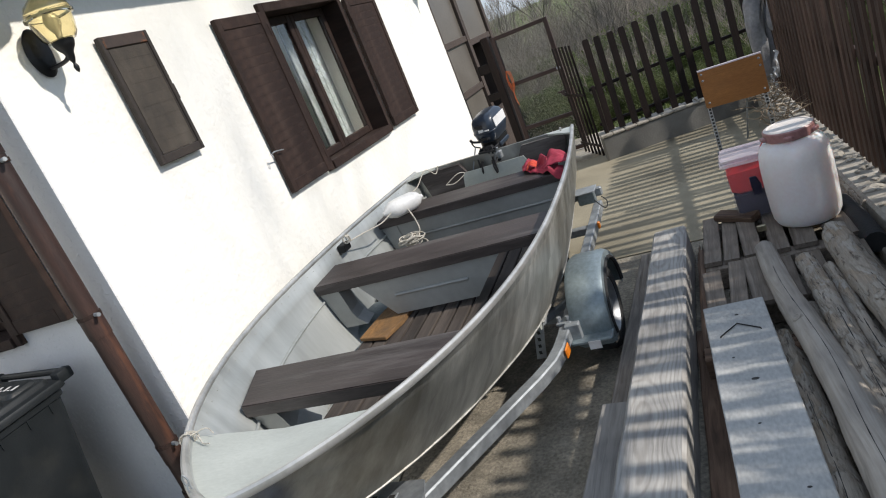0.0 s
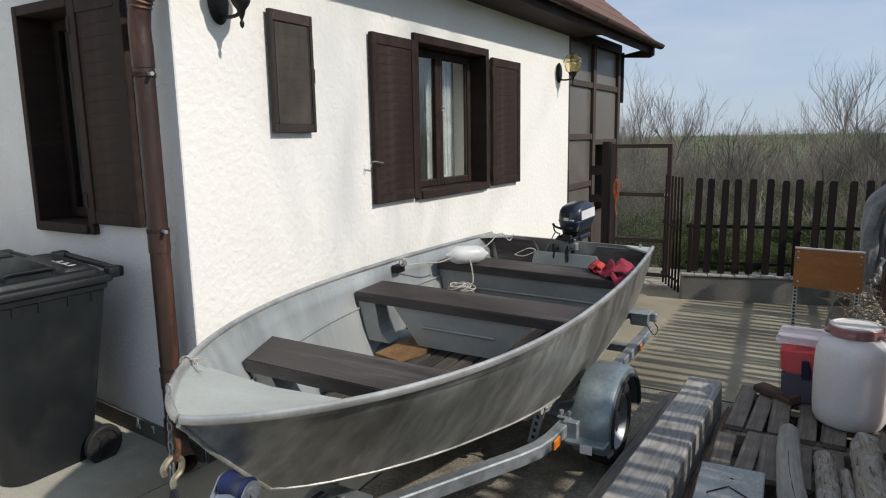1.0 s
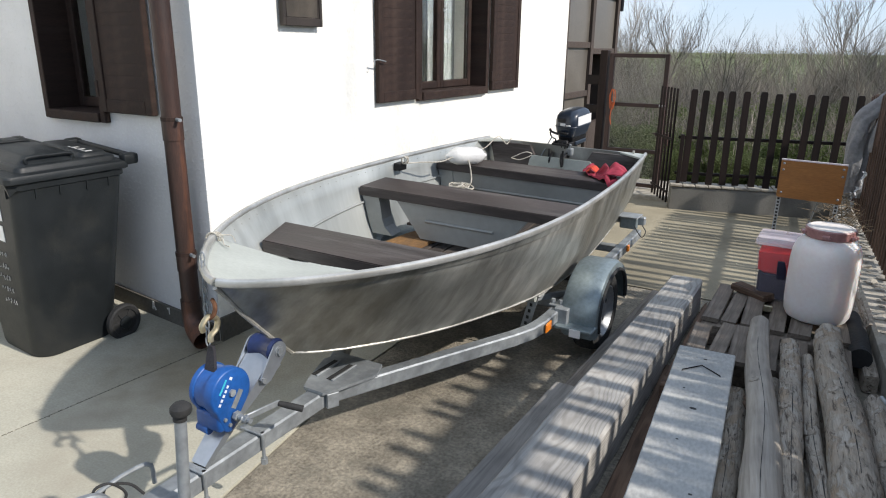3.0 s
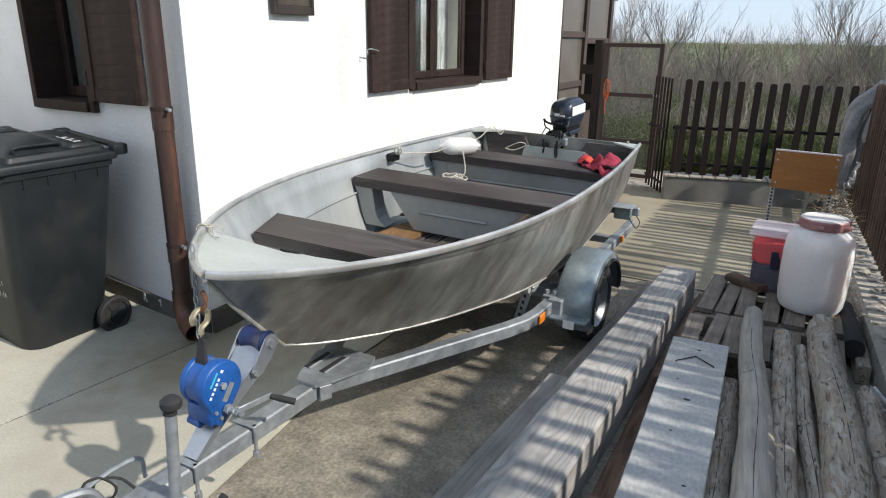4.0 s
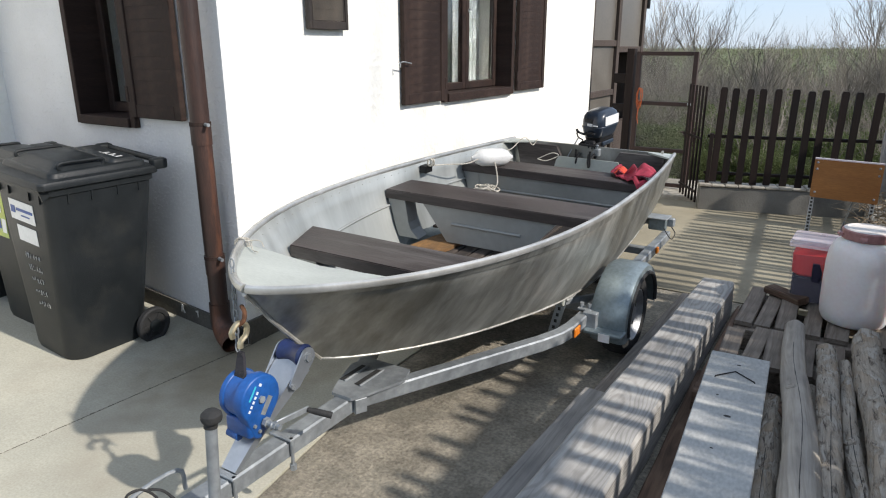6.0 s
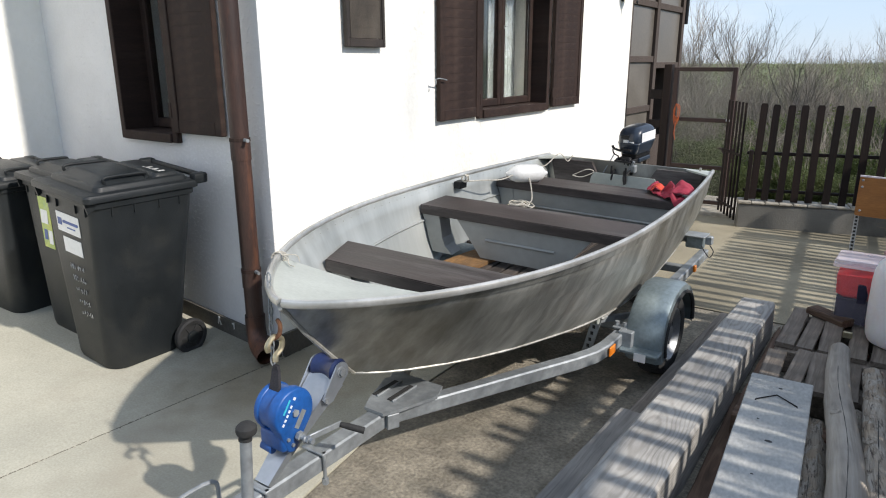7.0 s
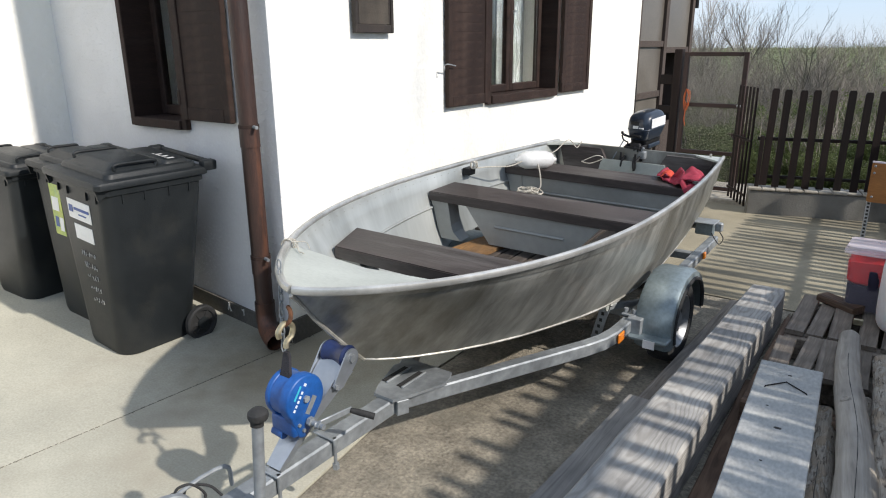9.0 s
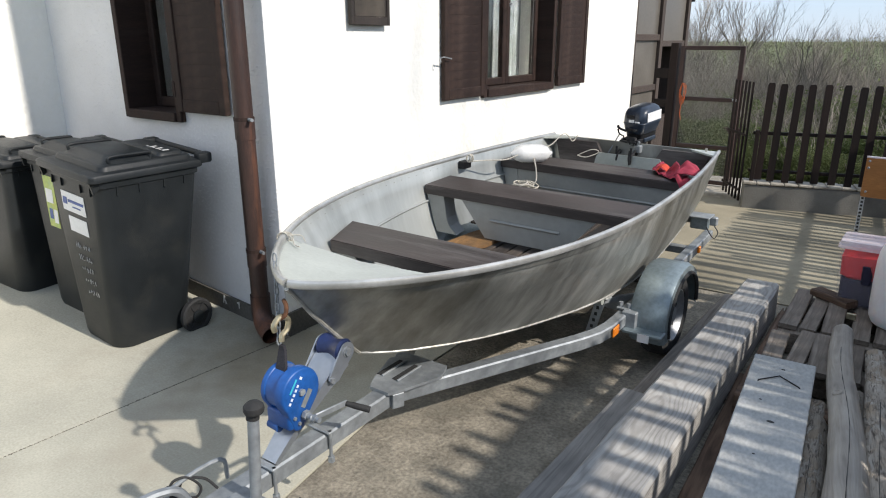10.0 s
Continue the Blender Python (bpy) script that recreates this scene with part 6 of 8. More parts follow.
M["timber_grey"] = mat_timber("timber_grey", (0.255, 0.247, 0.232), (0.352, 0.342, 0.322), (0.435, 0.424, 0.40), rings=(0.03, -0.10))
M["timber_board"] = mat_timber("timber_board", (0.16, 0.152, 0.143), (0.23, 0.22, 0.207), (0.30, 0.288, 0.27))
M["timber_side"] = mat_timber("timber_brown", (0.10, 0.085, 0.07), (0.20, 0.175, 0.15), (0.31, 0.28, 0.245))
def mat_bark(name, wood, grey, dark):
    """Half peeled log: grey wood, rough brown flakes and dark pits drawn out along the log."""
    m = bpy.data.materials.new(name)
    m.use_nodes = True
    n, l = m.node_tree.nodes, m.node_tree.links
    bs = n["Principled BSDF"]
    bs.inputs["Roughness"].default_value = 0.9
    tc = n.new("ShaderNodeTexCoord")
    oi = n.new("ShaderNodeObjectInfo")
    ad = n.new("ShaderNodeVectorMath")
    ad.operation = 'MULTIPLY_ADD'
    cb = n.new("ShaderNodeCombineXYZ")
    l.new(oi.outputs["Random"], cb.inputs[1])
    l.new(cb.outputs[0], ad.inputs[0])
    ad.inputs[1].default_value = (0, 23, 0)
    l.new(tc.outputs["Object"], ad.inputs[2])

    def field(scale, stretch, detail, rough, lo, hi, kind='FBM'):
        mp = n.new("ShaderNodeMapping")
        mp.inputs["Scale"].default_value = (1, stretch, 1)
        l.new(ad.outputs[0], mp.inputs[0])
        t = n.new("ShaderNodeTexNoise")
        t.noise_type = kind
        t.inputs["Scale"].default_value, t.inputs["Detail"].default_value, t.inputs["Roughness"].default_value = scale, detail, rough
        t.inputs["Distortion"].default_value = 0.6
        l.new(mp.outputs[0], t.inputs["Vector"])
        r = n.new("ShaderNodeMapRange")
        r.inputs[1].default_value, r.inputs[2].default_value = lo, hi
        l.new(t.outputs[0], r.inputs[0])
        return r.outputs[0]

    flakes = field(24, 0.32, 6, 0.62, 0.45, 0.56)
    pits = field(60, 0.22, 5, 0.6, 0.56, 0.68)
    fibre = field(170, 0.06, 4, 0.6, 0.3, 0.7)
    tone = field(5, 0.5, 4, 0.5, 0.38, 0.62)

    def mixc(f, a, b):
        x = n.new("ShaderNodeMix")
        x.data_type = 'RGBA'
        l.new(f, x.inputs[0])
        for k, v in ((6, a), (7, b)):
            if isinstance(v, tuple):
                x.inputs[k].default_value = (*v, 1)
            else:
                l.new(v, x.inputs[k])
        return x.outputs[2]

    base = mixc(fibre, tuple(c * 0.72 for c in grey), grey)
    brown = mixc(fibre, tuple(c * 0.65 for c in wood), wood)
    c = mixc(flakes, mixc(tone, brown, base), mixc(tone, base, brown))
    c = mixc(pits, c, dark)
    l.new(c, bs.inputs["Base Color"])
    sm = n.new("ShaderNodeMath")
    sm.operation = 'MULTIPLY_ADD'
    l.new(pits, sm.inputs[0])
    sm.inputs[1].default_value = -0.7
    l.new(flakes, sm.inputs[2])
    s2 = n.new("ShaderNodeMath")
    s2.operation = 'MULTIPLY_ADD'
    l.new(fibre, s2.inputs[0])
    s2.inputs[1].default_value = 0.25
    l.new(sm.outputs[0], s2.inputs[2])
    bp = n.new("ShaderNodeBump")
    bp.inputs["Strength"].default_value, bp.inputs["Distance"].default_value = 0.9, 0.006
    l.new(s2.outputs[0], bp.inputs["Height"])
    l.new(bp.outputs[0], bs.inputs["Normal"])
    return m


M["log_bark"] = mat_bark("log_bark", (0.41, 0.325, 0.235), (0.52, 0.475, 0.41), (0.11, 0.085, 0.065))
M["log_pale"] = mat_timber("log_pale", (0.27, 0.24, 0.205), (0.375, 0.335, 0.285), (0.47, 0.43, 0.375))
M["log_core"] = mat("log_core", (0.30, 0.26, 0.21), (0.22, 0.19, 0.15), 0.9, scale=18, bump=0.4)
M["plank_grey"] = mat("plank_grey", (0.465, 0.465, 0.445), (0.368, 0.368, 0.35), 0.85, scale=3.5, bump=0.35, bscale=90, stretch=(1, .5, 1), spots=(0.20, 0.20, 0.20), spot_amount=0.5, bumpdist=0.004)
M["rot_wood"] = mat_timber("rot_wood", (0.05, 0.028, 0.018), (0.12, 0.072, 0.046), (0.21, 0.135, 0.09), knots=False)

placed(timber(0.254, 0.20, 3.54, 40, 0.006, 1.0, 0.011, 0.184), M["timber_grey"], pose(1.966, -1.74, 0.0, 0, 0, -1.12), "timber_beam", "long square weathered grey softwood beam lying on the yard", "beam", "timber pile")
placed(timber(0.14, 0.09, 2.0, 14, 0.003, 2.0), M["timber_board"], pose(1.758, -1.66, 0.0, 0, 0, -1.74), "timber_board", "low grey weathered timber board beside the beam", "board", "timber pile")
placed(timber(0.12, 0.075, 1.45, 10, 0.003, 3.0), M["timber_side"], pose(1.838, 0.36, 0.0, 0, 0, -2.2), "timber_board", "narrow dark grey timber board beside the beam", "board", "timber pile")
pk = thing("sawn_plank", pose(2.388, -0.53, 0.125, 0, 0, 3.4), "thick pale grey plank with a bent wire staple", "plank", "timber pile")
bm = timber(0.242, 0.075, 2.9, 18, 0.002, 4.0, 0.004)
bmesh.ops.translate(bm, vec=(0, -1.58, 0), verts=bm.verts[:])
part("board", bm, M["plank_grey"], pk)
M["wire"] = mat("wire", (0.02, 0.02, 0.02), (0.014, 0.014, 0.014), 0.5, 0.6)
part("staple", T([(-0.077, 1.055, 0.072), (-0.074, 1.06, 0.079), (-0.004, 1.132, 0.081), (0.074, 1.070, 0.079), (0.077, 1.065, 0.072)], 0.0028, 6), M["wire"], pk, "thin dark wire staple")
M["hole_dark"] = mat("hole_dark", (0.05, 0.048, 0.045), (0.035, 0.033, 0.03), 0.9, scale=30)
for x, y, r in ((0.003, 1.212, 0.006), (-0.048, 0.90, 0.004), (0.005, 0.745, 0.010), (-0.02, 0.5, 0.004), (0.06, 0.2, 0.005), (-0.06, 0.0, 0.006)):
    part("knot_hole", LA([(r, 0.0), (r * 0.9, 0.0015), (0.001, 0.0012)], 9, Matrix.Translation((x, y, 0.0752)) @ Matrix.Diagonal((1.4, 0.8, 1, 1))), M["hole_dark"], pk)
for y in (-1.5, -0.45, 0.55):
    placed(timber(0.10, 0.122, 0.62, 5, 0.003, y), M["rot_wood"], pose(2.17, y, 0.0, 0, 0, -90), "timber_bearer", "dark rotten timber bearer under the pile", "timber", "timber pile")
placed(timber(0.14, 0.03, 2.6, 16, 0.008, 5.0, 0.006), M["rot_wood"], pose(2.255, -1.7, 0.0, 0, 0, 1.5), "rotten_board", "flat brown rotten board lying between beam and plank", "board", "timber pile")
sp = thing("rotten_log", pose(2.185, 0.62, 0.0), "dark brown rotten log with a splintered end", "log", "timber pile")
bm = bmesh.new()
rings = [[Vector((0.032 * math.cos(a) * (1 + .15 * noise.noise((a, y * 5, 0))), y, 0.06 + 0.05 * math.sin(a))) for a in (2 * math.pi * k / 10 for k in range(10))] for y in [i * 0.1 for i in range(11)]]
loft(bm, rings)
part("trunk", bm, M["rot_wood"], sp)
bm = bmesh.new()
for k in range(46):
    a = random.uniform(0, 2 * math.pi)
    r = random.random() ** .5
    b0 = Vector((0.03 * r * math.cos(a), 0.9, 0.06 + 0.045 * r * math.sin(a)))
    tube(bm, [b0, b0 + Vector((random.uniform(-.008, .008), random.uniform(.1, .24), random.uniform(-.006, .02)))], [0.006, 0.001], 4)
tagged(part("splinters", bm, M["rot_wood"], sp), kind="stuff")


def log(a, b, r0, r1, label, material, bend=0.02, seed=0.0, group="logs of the pile"):
    """A crooked log from a to b with knots, checks and cut ends."""
    A, Bv = Vector(a), Vector(b)
    d = Bv - A
    m = Matrix.Translation(A) @ d.to_track_quat('Y', 'Z').to_matrix().to_4x4()
    e = thing("log", m, label, "log", group)
    ln_ = d.length
    n, seg = 64, 24
    bark = 0.11 if material == M["log_bark"] else 0.02
    rings = []
    for k in range(n + 1):
        y = ln_ * k / n
        r = r0 + (r1 - r0) * k / n
        c = Vector((bend * noise.noise((y * 1.3, seed, 0)), y, bend * 0.6 * noise.noise((y * 1.3, seed, 9))))
        ring = []
        for i in range(seg):
            t = 2 * math.pi * i / seg
            q = r * (1 + 0.10 * noise.noise((math.cos(t) * 1.2 + seed, y * 4, math.sin(t) * 1.2)) + 0.05 * noise.noise((math.cos(t) * 4, y * 11 + seed, math.sin(t) * 4)) + bark * noise.noise((math.cos(t) * 7 + seed, y * 24, math.sin(t) * 7)))
            ring.append(c + Vector((q * math.cos(t), 0, q * math.sin(t))))
        rings.append(ring)
    bm = bmesh.new()
    loft(bm, rings, cap=False)
    part("trunk", bm, material, e, "", True)
    for k in (0, n):
        bm = bmesh.new()
        bm.faces.new([bm.verts.new(p) for p in rings[k]])
        part("cut_end", bm, M["log_core"], e, "weathered sawn end")
    # a drying check along the upper side
    pts = []
    for k in range(6, n - 2) if "crack" in label else range(12, 30):
        y = ln_ * k / n
        t = math.pi / 2 + 0.35 * noise.noise((seed, y * 1.1, 3))
        r = r0 + (r1 - r0) * k / n
        c = Vector((bend * noise.noise((y * 1.3, seed, 0)), y, bend * 0.6 * noise.noise((y * 1.3, seed, 9))))
        q = r * (1 + 0.10 * noise.noise((math.cos(t) * 1.2 + seed, y * 4, math.sin(t) * 1.2)) + 0.05 * noise.noise((math.cos(t) * 4, y * 11 + seed, math.sin(t) * 4)))
        pts.append(c + Vector((q * math.cos(t), 0, q * math.sin(t))) * 1.0)
    part("check", T(pts, [0.0008 + 0.0026 * abs(noise.noise((k * .5, seed, 1))) for k in range(len(pts))], 5), M["hole_dark"], e)
    for k in range(2):
        kk = int(n * (0.25 + 0.4 * k + 0.1 * noise.noise((seed, k, 0))))
        t = math.pi / 2 + (0.6 if k else -0.5)
        i = int(t / (2 * math.pi) * seg)
        p = rings[kk][i]
        bm = bmesh.new()
        lathe(bm, [(0.022, -0.006), (0.019, 0.004), (0.011, 0.007), (0.006, 0.003), (0.001, 0.002)], 10, Matrix.Translation(p) @ (Vector((math.cos(t), 0, math.sin(t)))).to_track_quat('Z', 'Y').to_matrix().to_4x4())
        part("knot", bm, material, e, "", True)
    return e


log((2.488, 1.27, 0.192), (2.762, -1.75, 0.192), 0.045, 0.082, "smooth grey debarked log with a long drying crack", M["log_pale"], 0.022, 1.0)
log((2.632, 1.10, 0.178), (2.835, -1.80, 0.180), 0.042, 0.046, "brown knotty log with a sawn end", M["log_bark"], 0.03, 2.3)
log((2.715, 1.02, 0.165), (2.90, -1.75, 0.168), 0.026, 0.036, "thin dark log between thicker ones", M["log_bark"], 0.03, 3.7)
log((2.790, 1.26, 0.205), (2.985, -1.70, 0.225), 0.058, 0.092, "thick weathered log with peeling bark", M["log_bark"], 0.025, 5.1)
log((2.955, 0.62, 0.20), (3.06, -1.6, 0.225), 0.040, 0.052, "grey log lying on the kerb", M["log_bark"], 0.02, 6.9)
log((2.46, 0.62, 0.075), (2.60, -1.7, 0.075), 0.055, 0.06, "dark log in the lower layer", M["log_bark"], 0.02, 8.2)
log((2.60, 0.8, 0.075), (2.74, -1.7, 0.075), 0.06, 0.06, "dark log in the lower layer", M["log_bark"], 0.02, 9.4)
log((2.74, 0.8, 0.075), (2.86, -1.7, 0.075), 0.06, 0.065, "dark log in the lower layer", M["log_bark"], 0.02, 10.1)

M["pallet_wood"] = mat_timber("pallet_wood", (0.10, 0.08, 0.062), (0.19, 0.157, 0.125), (0.30, 0.255, 0.21))
pal = thing("pallet", pose(2.2, 0.85, 0), "weathered grey-brown wooden pallet under the barrel", "pallet")
for x0, x1 in ((0.0, 0.085), (0.095, 0.17), (0.19, 0.28), (0.315, 0.40), (0.415, 0.52), (0.56, 0.70)):
    for y0, y1 in ((0.0, 0.43 + random.uniform(-.04, .04)), (0.5, 1.10)):
        bm = timber(x1 - x0, 0.024, y1 - y0, 6, 0.003, x0 * 9 + y0, 0.003)
        o = part("board", bm, M["pallet_wood"], pal)
        o.matrix_basis = pose((x0 + x1) / 2, y0, 0.116 + random.uniform(0, .007), random.uniform(-.5, .5), 0, random.uniform(-2.2, 2.2))
for y in (0.05, 0.47, 0.98):
    part("bearer", B(0.0, 0.70, y, y + 0.09, 0.0, 0.115, 0.004), M["pallet_wood"], pal)
placed(timber(0.085, 0.04, 0.24, 4, 0.004, 7.0), M["rot_wood"], pose(2.30, 1.92, 0.144, 0, 4, -128), "wooden_wedge", "dark broken wooden block lying on the pallet", "block")
placed(B(-0.022, 0.022, -0.01, 0.01, 0, 0.035, 0.004), M["brass"], pose(2.50, 1.60, 0.146), "metal_clip", "small brass-coloured metal clip on the pallet", "clip")

placed(timber(0.06, 0.085, 2.7, 12, 0.006, 12.0), M["log_bark"], pose(2.985, 1.15, 0.0, 0, 0, 3.2), "edge_board", "brown weathered board on edge against the side kerb", "board", "timber pile")
log((2.86, 3.9, 0.10), (3.0, 1.7, 0.10), 0.035, 0.045, "thin brown pole lying along the kerb", M["log_bark"], 0.03, 14.0)

# barrel
ba = thing("plastic_barrel", pose(2.727, 1.655, 0.142), "off-white plastic barrel with a maroon screw lid", "barrel")
part("body", LA([(0.001, 0.0), (0.12, 0.0), (0.145, 0.012), (0.158, 0.04), (0.163, 0.09), (0.166, 0.2), (0.166, 0.32), (0.161, 0.375), (0.147, 0.418), (0.124, 0.443), (0.110, 0.452), (0.108, 0.465)], 40), M["white_barrel"], ba, "", True)
M["maroon"] = mat("maroon", (0.40, 0.20, 0.185), (0.30, 0.14, 0.13), 0.4, scale=8, spots=(0.42, 0.30, 0.27), spot_amount=0.5)
lid = part("lid", LA([(0.115, 0.453), (0.119, 0.458), (0.119, 0.496), (0.114, 0.502)], 40), M["maroon"], ba, "maroon screw ring", True)
part("lid_top", LA([(0.114, 0.5), (0.108, 0.506), (0.096, 0.508), (0.093, 0.504), (0.001, 0.505)], 40), M["lid_top"] if "lid_top" in M else mat("lid_top", (0.72, 0.67, 0.62), (0.60, 0.55, 0.50), 0.6, scale=7, spots=(0.34, 0.30, 0.24), spot_amount=0.6), lid, "dusty pale lid", True)
for a in (195, 262, 330, 60):
    t = radians(a)
    part("lid_lug", B(-0.02, 0.02, -0.012, 0.012, 0.462, 0.482, 0.005, 1, Matrix.Rotation(t, 4, 'Z') @ Matrix.Translation((0.125, 0, 0)) @ Matrix.Rotation(radians(90), 4, 'Z')), M["maroon"], lid)

# storage box
M["clear_plastic"] = mat("clear_plastic", (0.80, 0.74, 0.78), (0.72, 0.66, 0.70), 0.3, scale=6)
M["clear_plastic"].node_tree.nodes["Principled BSDF"].inputs["Alpha"].default_value = 0.07
M["lid_plastic"] = mat("lid_plastic", (0.74, 0.66, 0.68), (0.66, 0.58, 0.60), 0.35, scale=6)
M["lid_clear"] = mat("lid_clear", (0.78, 0.68, 0.71), (0.70, 0.60, 0.63), 0.3, scale=6)
M["lid_clear"].node_tree.nodes["Principled BSDF"].inputs["Alpha"].default_value = 0.45
M["navy_cloth"] = mat("navy_cloth", (0.025, 0.022, 0.05), (0.016, 0.014, 0.032), 0.85, scale=14, bump=0.5)
M["red_bright"] = mat("red_bright", (0.85, 0.035, 0.03), (0.70, 0.025, 0.025), 0.7, scale=14, bump=0.4)
bx = thing("storage_box", pose(2.525, 1.90, 0.142, 0, 0, -2) @ Matrix.Diagonal((0.85, 0.8, 1.0, 1)), "clear plastic storage box holding red and dark clothes", "box")
bm = bmesh.new()
loft(bm, [rrect(0.27, 0.24, 0.003, 0.03), rrect(0.285, 0.25, 0.02, 0.03), rrect(0.315, 0.285, 0.33, 0.03)])
loft(bm, [rrect(0.263, 0.233, 0.008, 0.03), rrect(0.278, 0.243, 0.022, 0.03), rrect(0.308, 0.278, 0.329, 0.03)])
part("tub", bm, M["clear_plastic"], bx, "", True).visible_shadow = False
bm = bmesh.new()
loft(bm, [rrect(0.325, 0.295, 0.325, 0.03), rrect(0.345, 0.315, 0.328, 0.03), rrect(0.345, 0.315, 0.345, 0.03), rrect(0.33, 0.30, 0.348, 0.03), rrect(0.325, 0.295, 0.365, 0.03), rrect(0.30, 0.27, 0.366, 0.03)])
part("lid", bm, M["lid_clear"], bx, "milky plastic lid", True)
bm = bmesh.new()
loft(bm, [rrect(0.25, 0.22, 0.012, 0.04), rrect(0.26, 0.23, 0.03, 0.04), rrect(0.265, 0.235, 0.15, 0.04), rrect(0.2, 0.18, 0.165, 0.04)])
worn(bm, 0.012, 14)
part("dark_clothes", bm, M["navy_cloth"], bx, "dark navy folded clothes", True)
bm = bmesh.new()
loft(bm, [rrect(0.2, 0.19, 0.155, 0.04), rrect(0.27, 0.24, 0.17, 0.04), rrect(0.28, 0.25, 0.28, 0.04), rrect(0.2, 0.18, 0.30, 0.04)])
worn(bm, 0.016, 12, 4.0)
part("red_clothes", bm, M["red_bright"], bx, "bright red folded clothes", True)
bm = bmesh.new()
loft(bm, [rrect(0.05, 0.03, 0.14, 0.012, 0.01, -0.125), rrect(0.06, 0.03, 0.19, 0.012, 0.01, -0.127), rrect(0.04, 0.03, 0.24, 0.012, 0.0, -0.13)])
part("dark_strap", bm, M["navy_cloth"], bx, "dark strap", True)
bm = bmesh.new()
tube(bm, [(0.06 * math.cos(a), 0.0, 0.06 * math.sin(a)) for a in (2 * math.pi * i / 20 for i in range(20))], 0.018, 8, closed=True)
placed(bm, M["orange_cloth"], pose(2.66, 1.86, 0.50, 20, 0, 20), "orange_ring", "orange plastic ring lying between box and barrel", "ring", smooth=True)

# black roll beside the kerb
placed(T(ease([(0, 0, 0), (0.01, 0.3, 0), (0.0, 0.55, 0)], 4), 0.05, 16), M["rubber"], pose(2.935, 1.25, 0.12, 0, 0, 4), "rubber_roll", "black rubber roll lying along the kerb", "roll", smooth=True)
tl = thing("screw_clamp", pose(2.985, 0.42, 0.26, 0, 0, 25), "small steel screw clamp with blue grip on a log", "clamp")
part("spindle", T([(0, -0.05, 0.02), (0, 0.07, 0.035)], 0.008, 8), M["galv"], tl)
M["grip_blue"] = mat("grip_blue", (0.03, 0.08, 0.13), (0.02, 0.06, 0.1), 0.5)
part("grip", B(-0.02, 0.02, -0.08, -0.045, 0.0, 0.035, 0.008, 2), M["grip_blue"], tl)
part("bar", T([(-0.035, -0.06, 0.015), (0.035, -0.06, 0.02)], 0.006, 8), M["galv"], tl)

# plywood board on perforated legs
M["plywood"] = mat("plywood", (0.40, 0.17, 0.045), (0.30, 0.12, 0.03), 0.55, scale=3, stretch=(.5, 1, 3), bump=0.1, spots=(0.22, 0.10, 0.035), spot_amount=0.5)
M["zinc_pale"] = mat("zinc_pale", (0.62, 0.62, 0.61), (0.50, 0.50, 0.49), 0.5, 0.2, 12, bump=0.05)
st = thing("plywood_seat_back", pose(2.357, 3.62, 0.0, 0, 0, 2), "orange plywood board bolted to two perforated steel legs", "board stand")
part("board", PR([(0.012, 0.40), (0.445, 0.385), (0.452, 0.395), (0.455, 0.675), (0.445, 0.69), (0.012, 0.70), (0.0, 0.69), (0.0, 0.41)], 1, -0.012, 0.006), M["plywood"], st, "varnished orange plywood")
part("board_edge", PR([(0.0, 0.695), (0.455, 0.685), (0.455, 0.695), (0.0, 0.706)], 1, -0.013, 0.007), M["lid_plastic"], st, "worn pale top edge")
for x in (0.02, 0.425):
    lg = part("leg", B(x - 0.015, x + 0.015, 0.007, 0.010, 0.0, 0.68, 0.001), M["zinc_pale"], st, "perforated steel leg")
    part("leg_flange", B(x - 0.014, x - 0.011, 0.010, 0.036, 0.0, 0.68), M["galv"], lg)
    for k in range(13):
        part("perforation", B(x - 0.008, x + 0.008, 0.0045, 0.0068, 0.04 + k * 0.028, 0.056 + k * 0.028), M["hole_dark"], lg)
for x, z in ((0.022, 0.67), (0.022, 0.62), (0.03, 0.44), (0.43, 0.655), (0.432, 0.60), (0.425, 0.42)):
    part("bolt", LA([(0.001, 0.006), (0.007, 0.005), (0.009, 0.0)], 10, Matrix.Translation((x, -0.012, z)) @ Matrix.Rotation(radians(90), 4, 'X')), M["galv"], st)
part("brace_rod", T([(0.30, 0.05, 0.40), (0.24, 0.2, 0.02)], 0.007, 8), M["galv"], st)
part("foot_bar", B(-0.01, 0.46, 0.012, 0.032, 0.0, 0.03, 0.003), M["galv"], st)

# grey coat and clear bag hung on the fence corner
M["coat_grey"] = mat("coat_grey", (0.34, 0.335, 0.335), (0.20, 0.198, 0.20), 0.8, scale=6, bump=0.4, bscale=40)
ct = thing("hanging_coat", pose(2.885, 4.24, 0.3), "grey tarpaulin coat hanging on the fence corner", "coat")


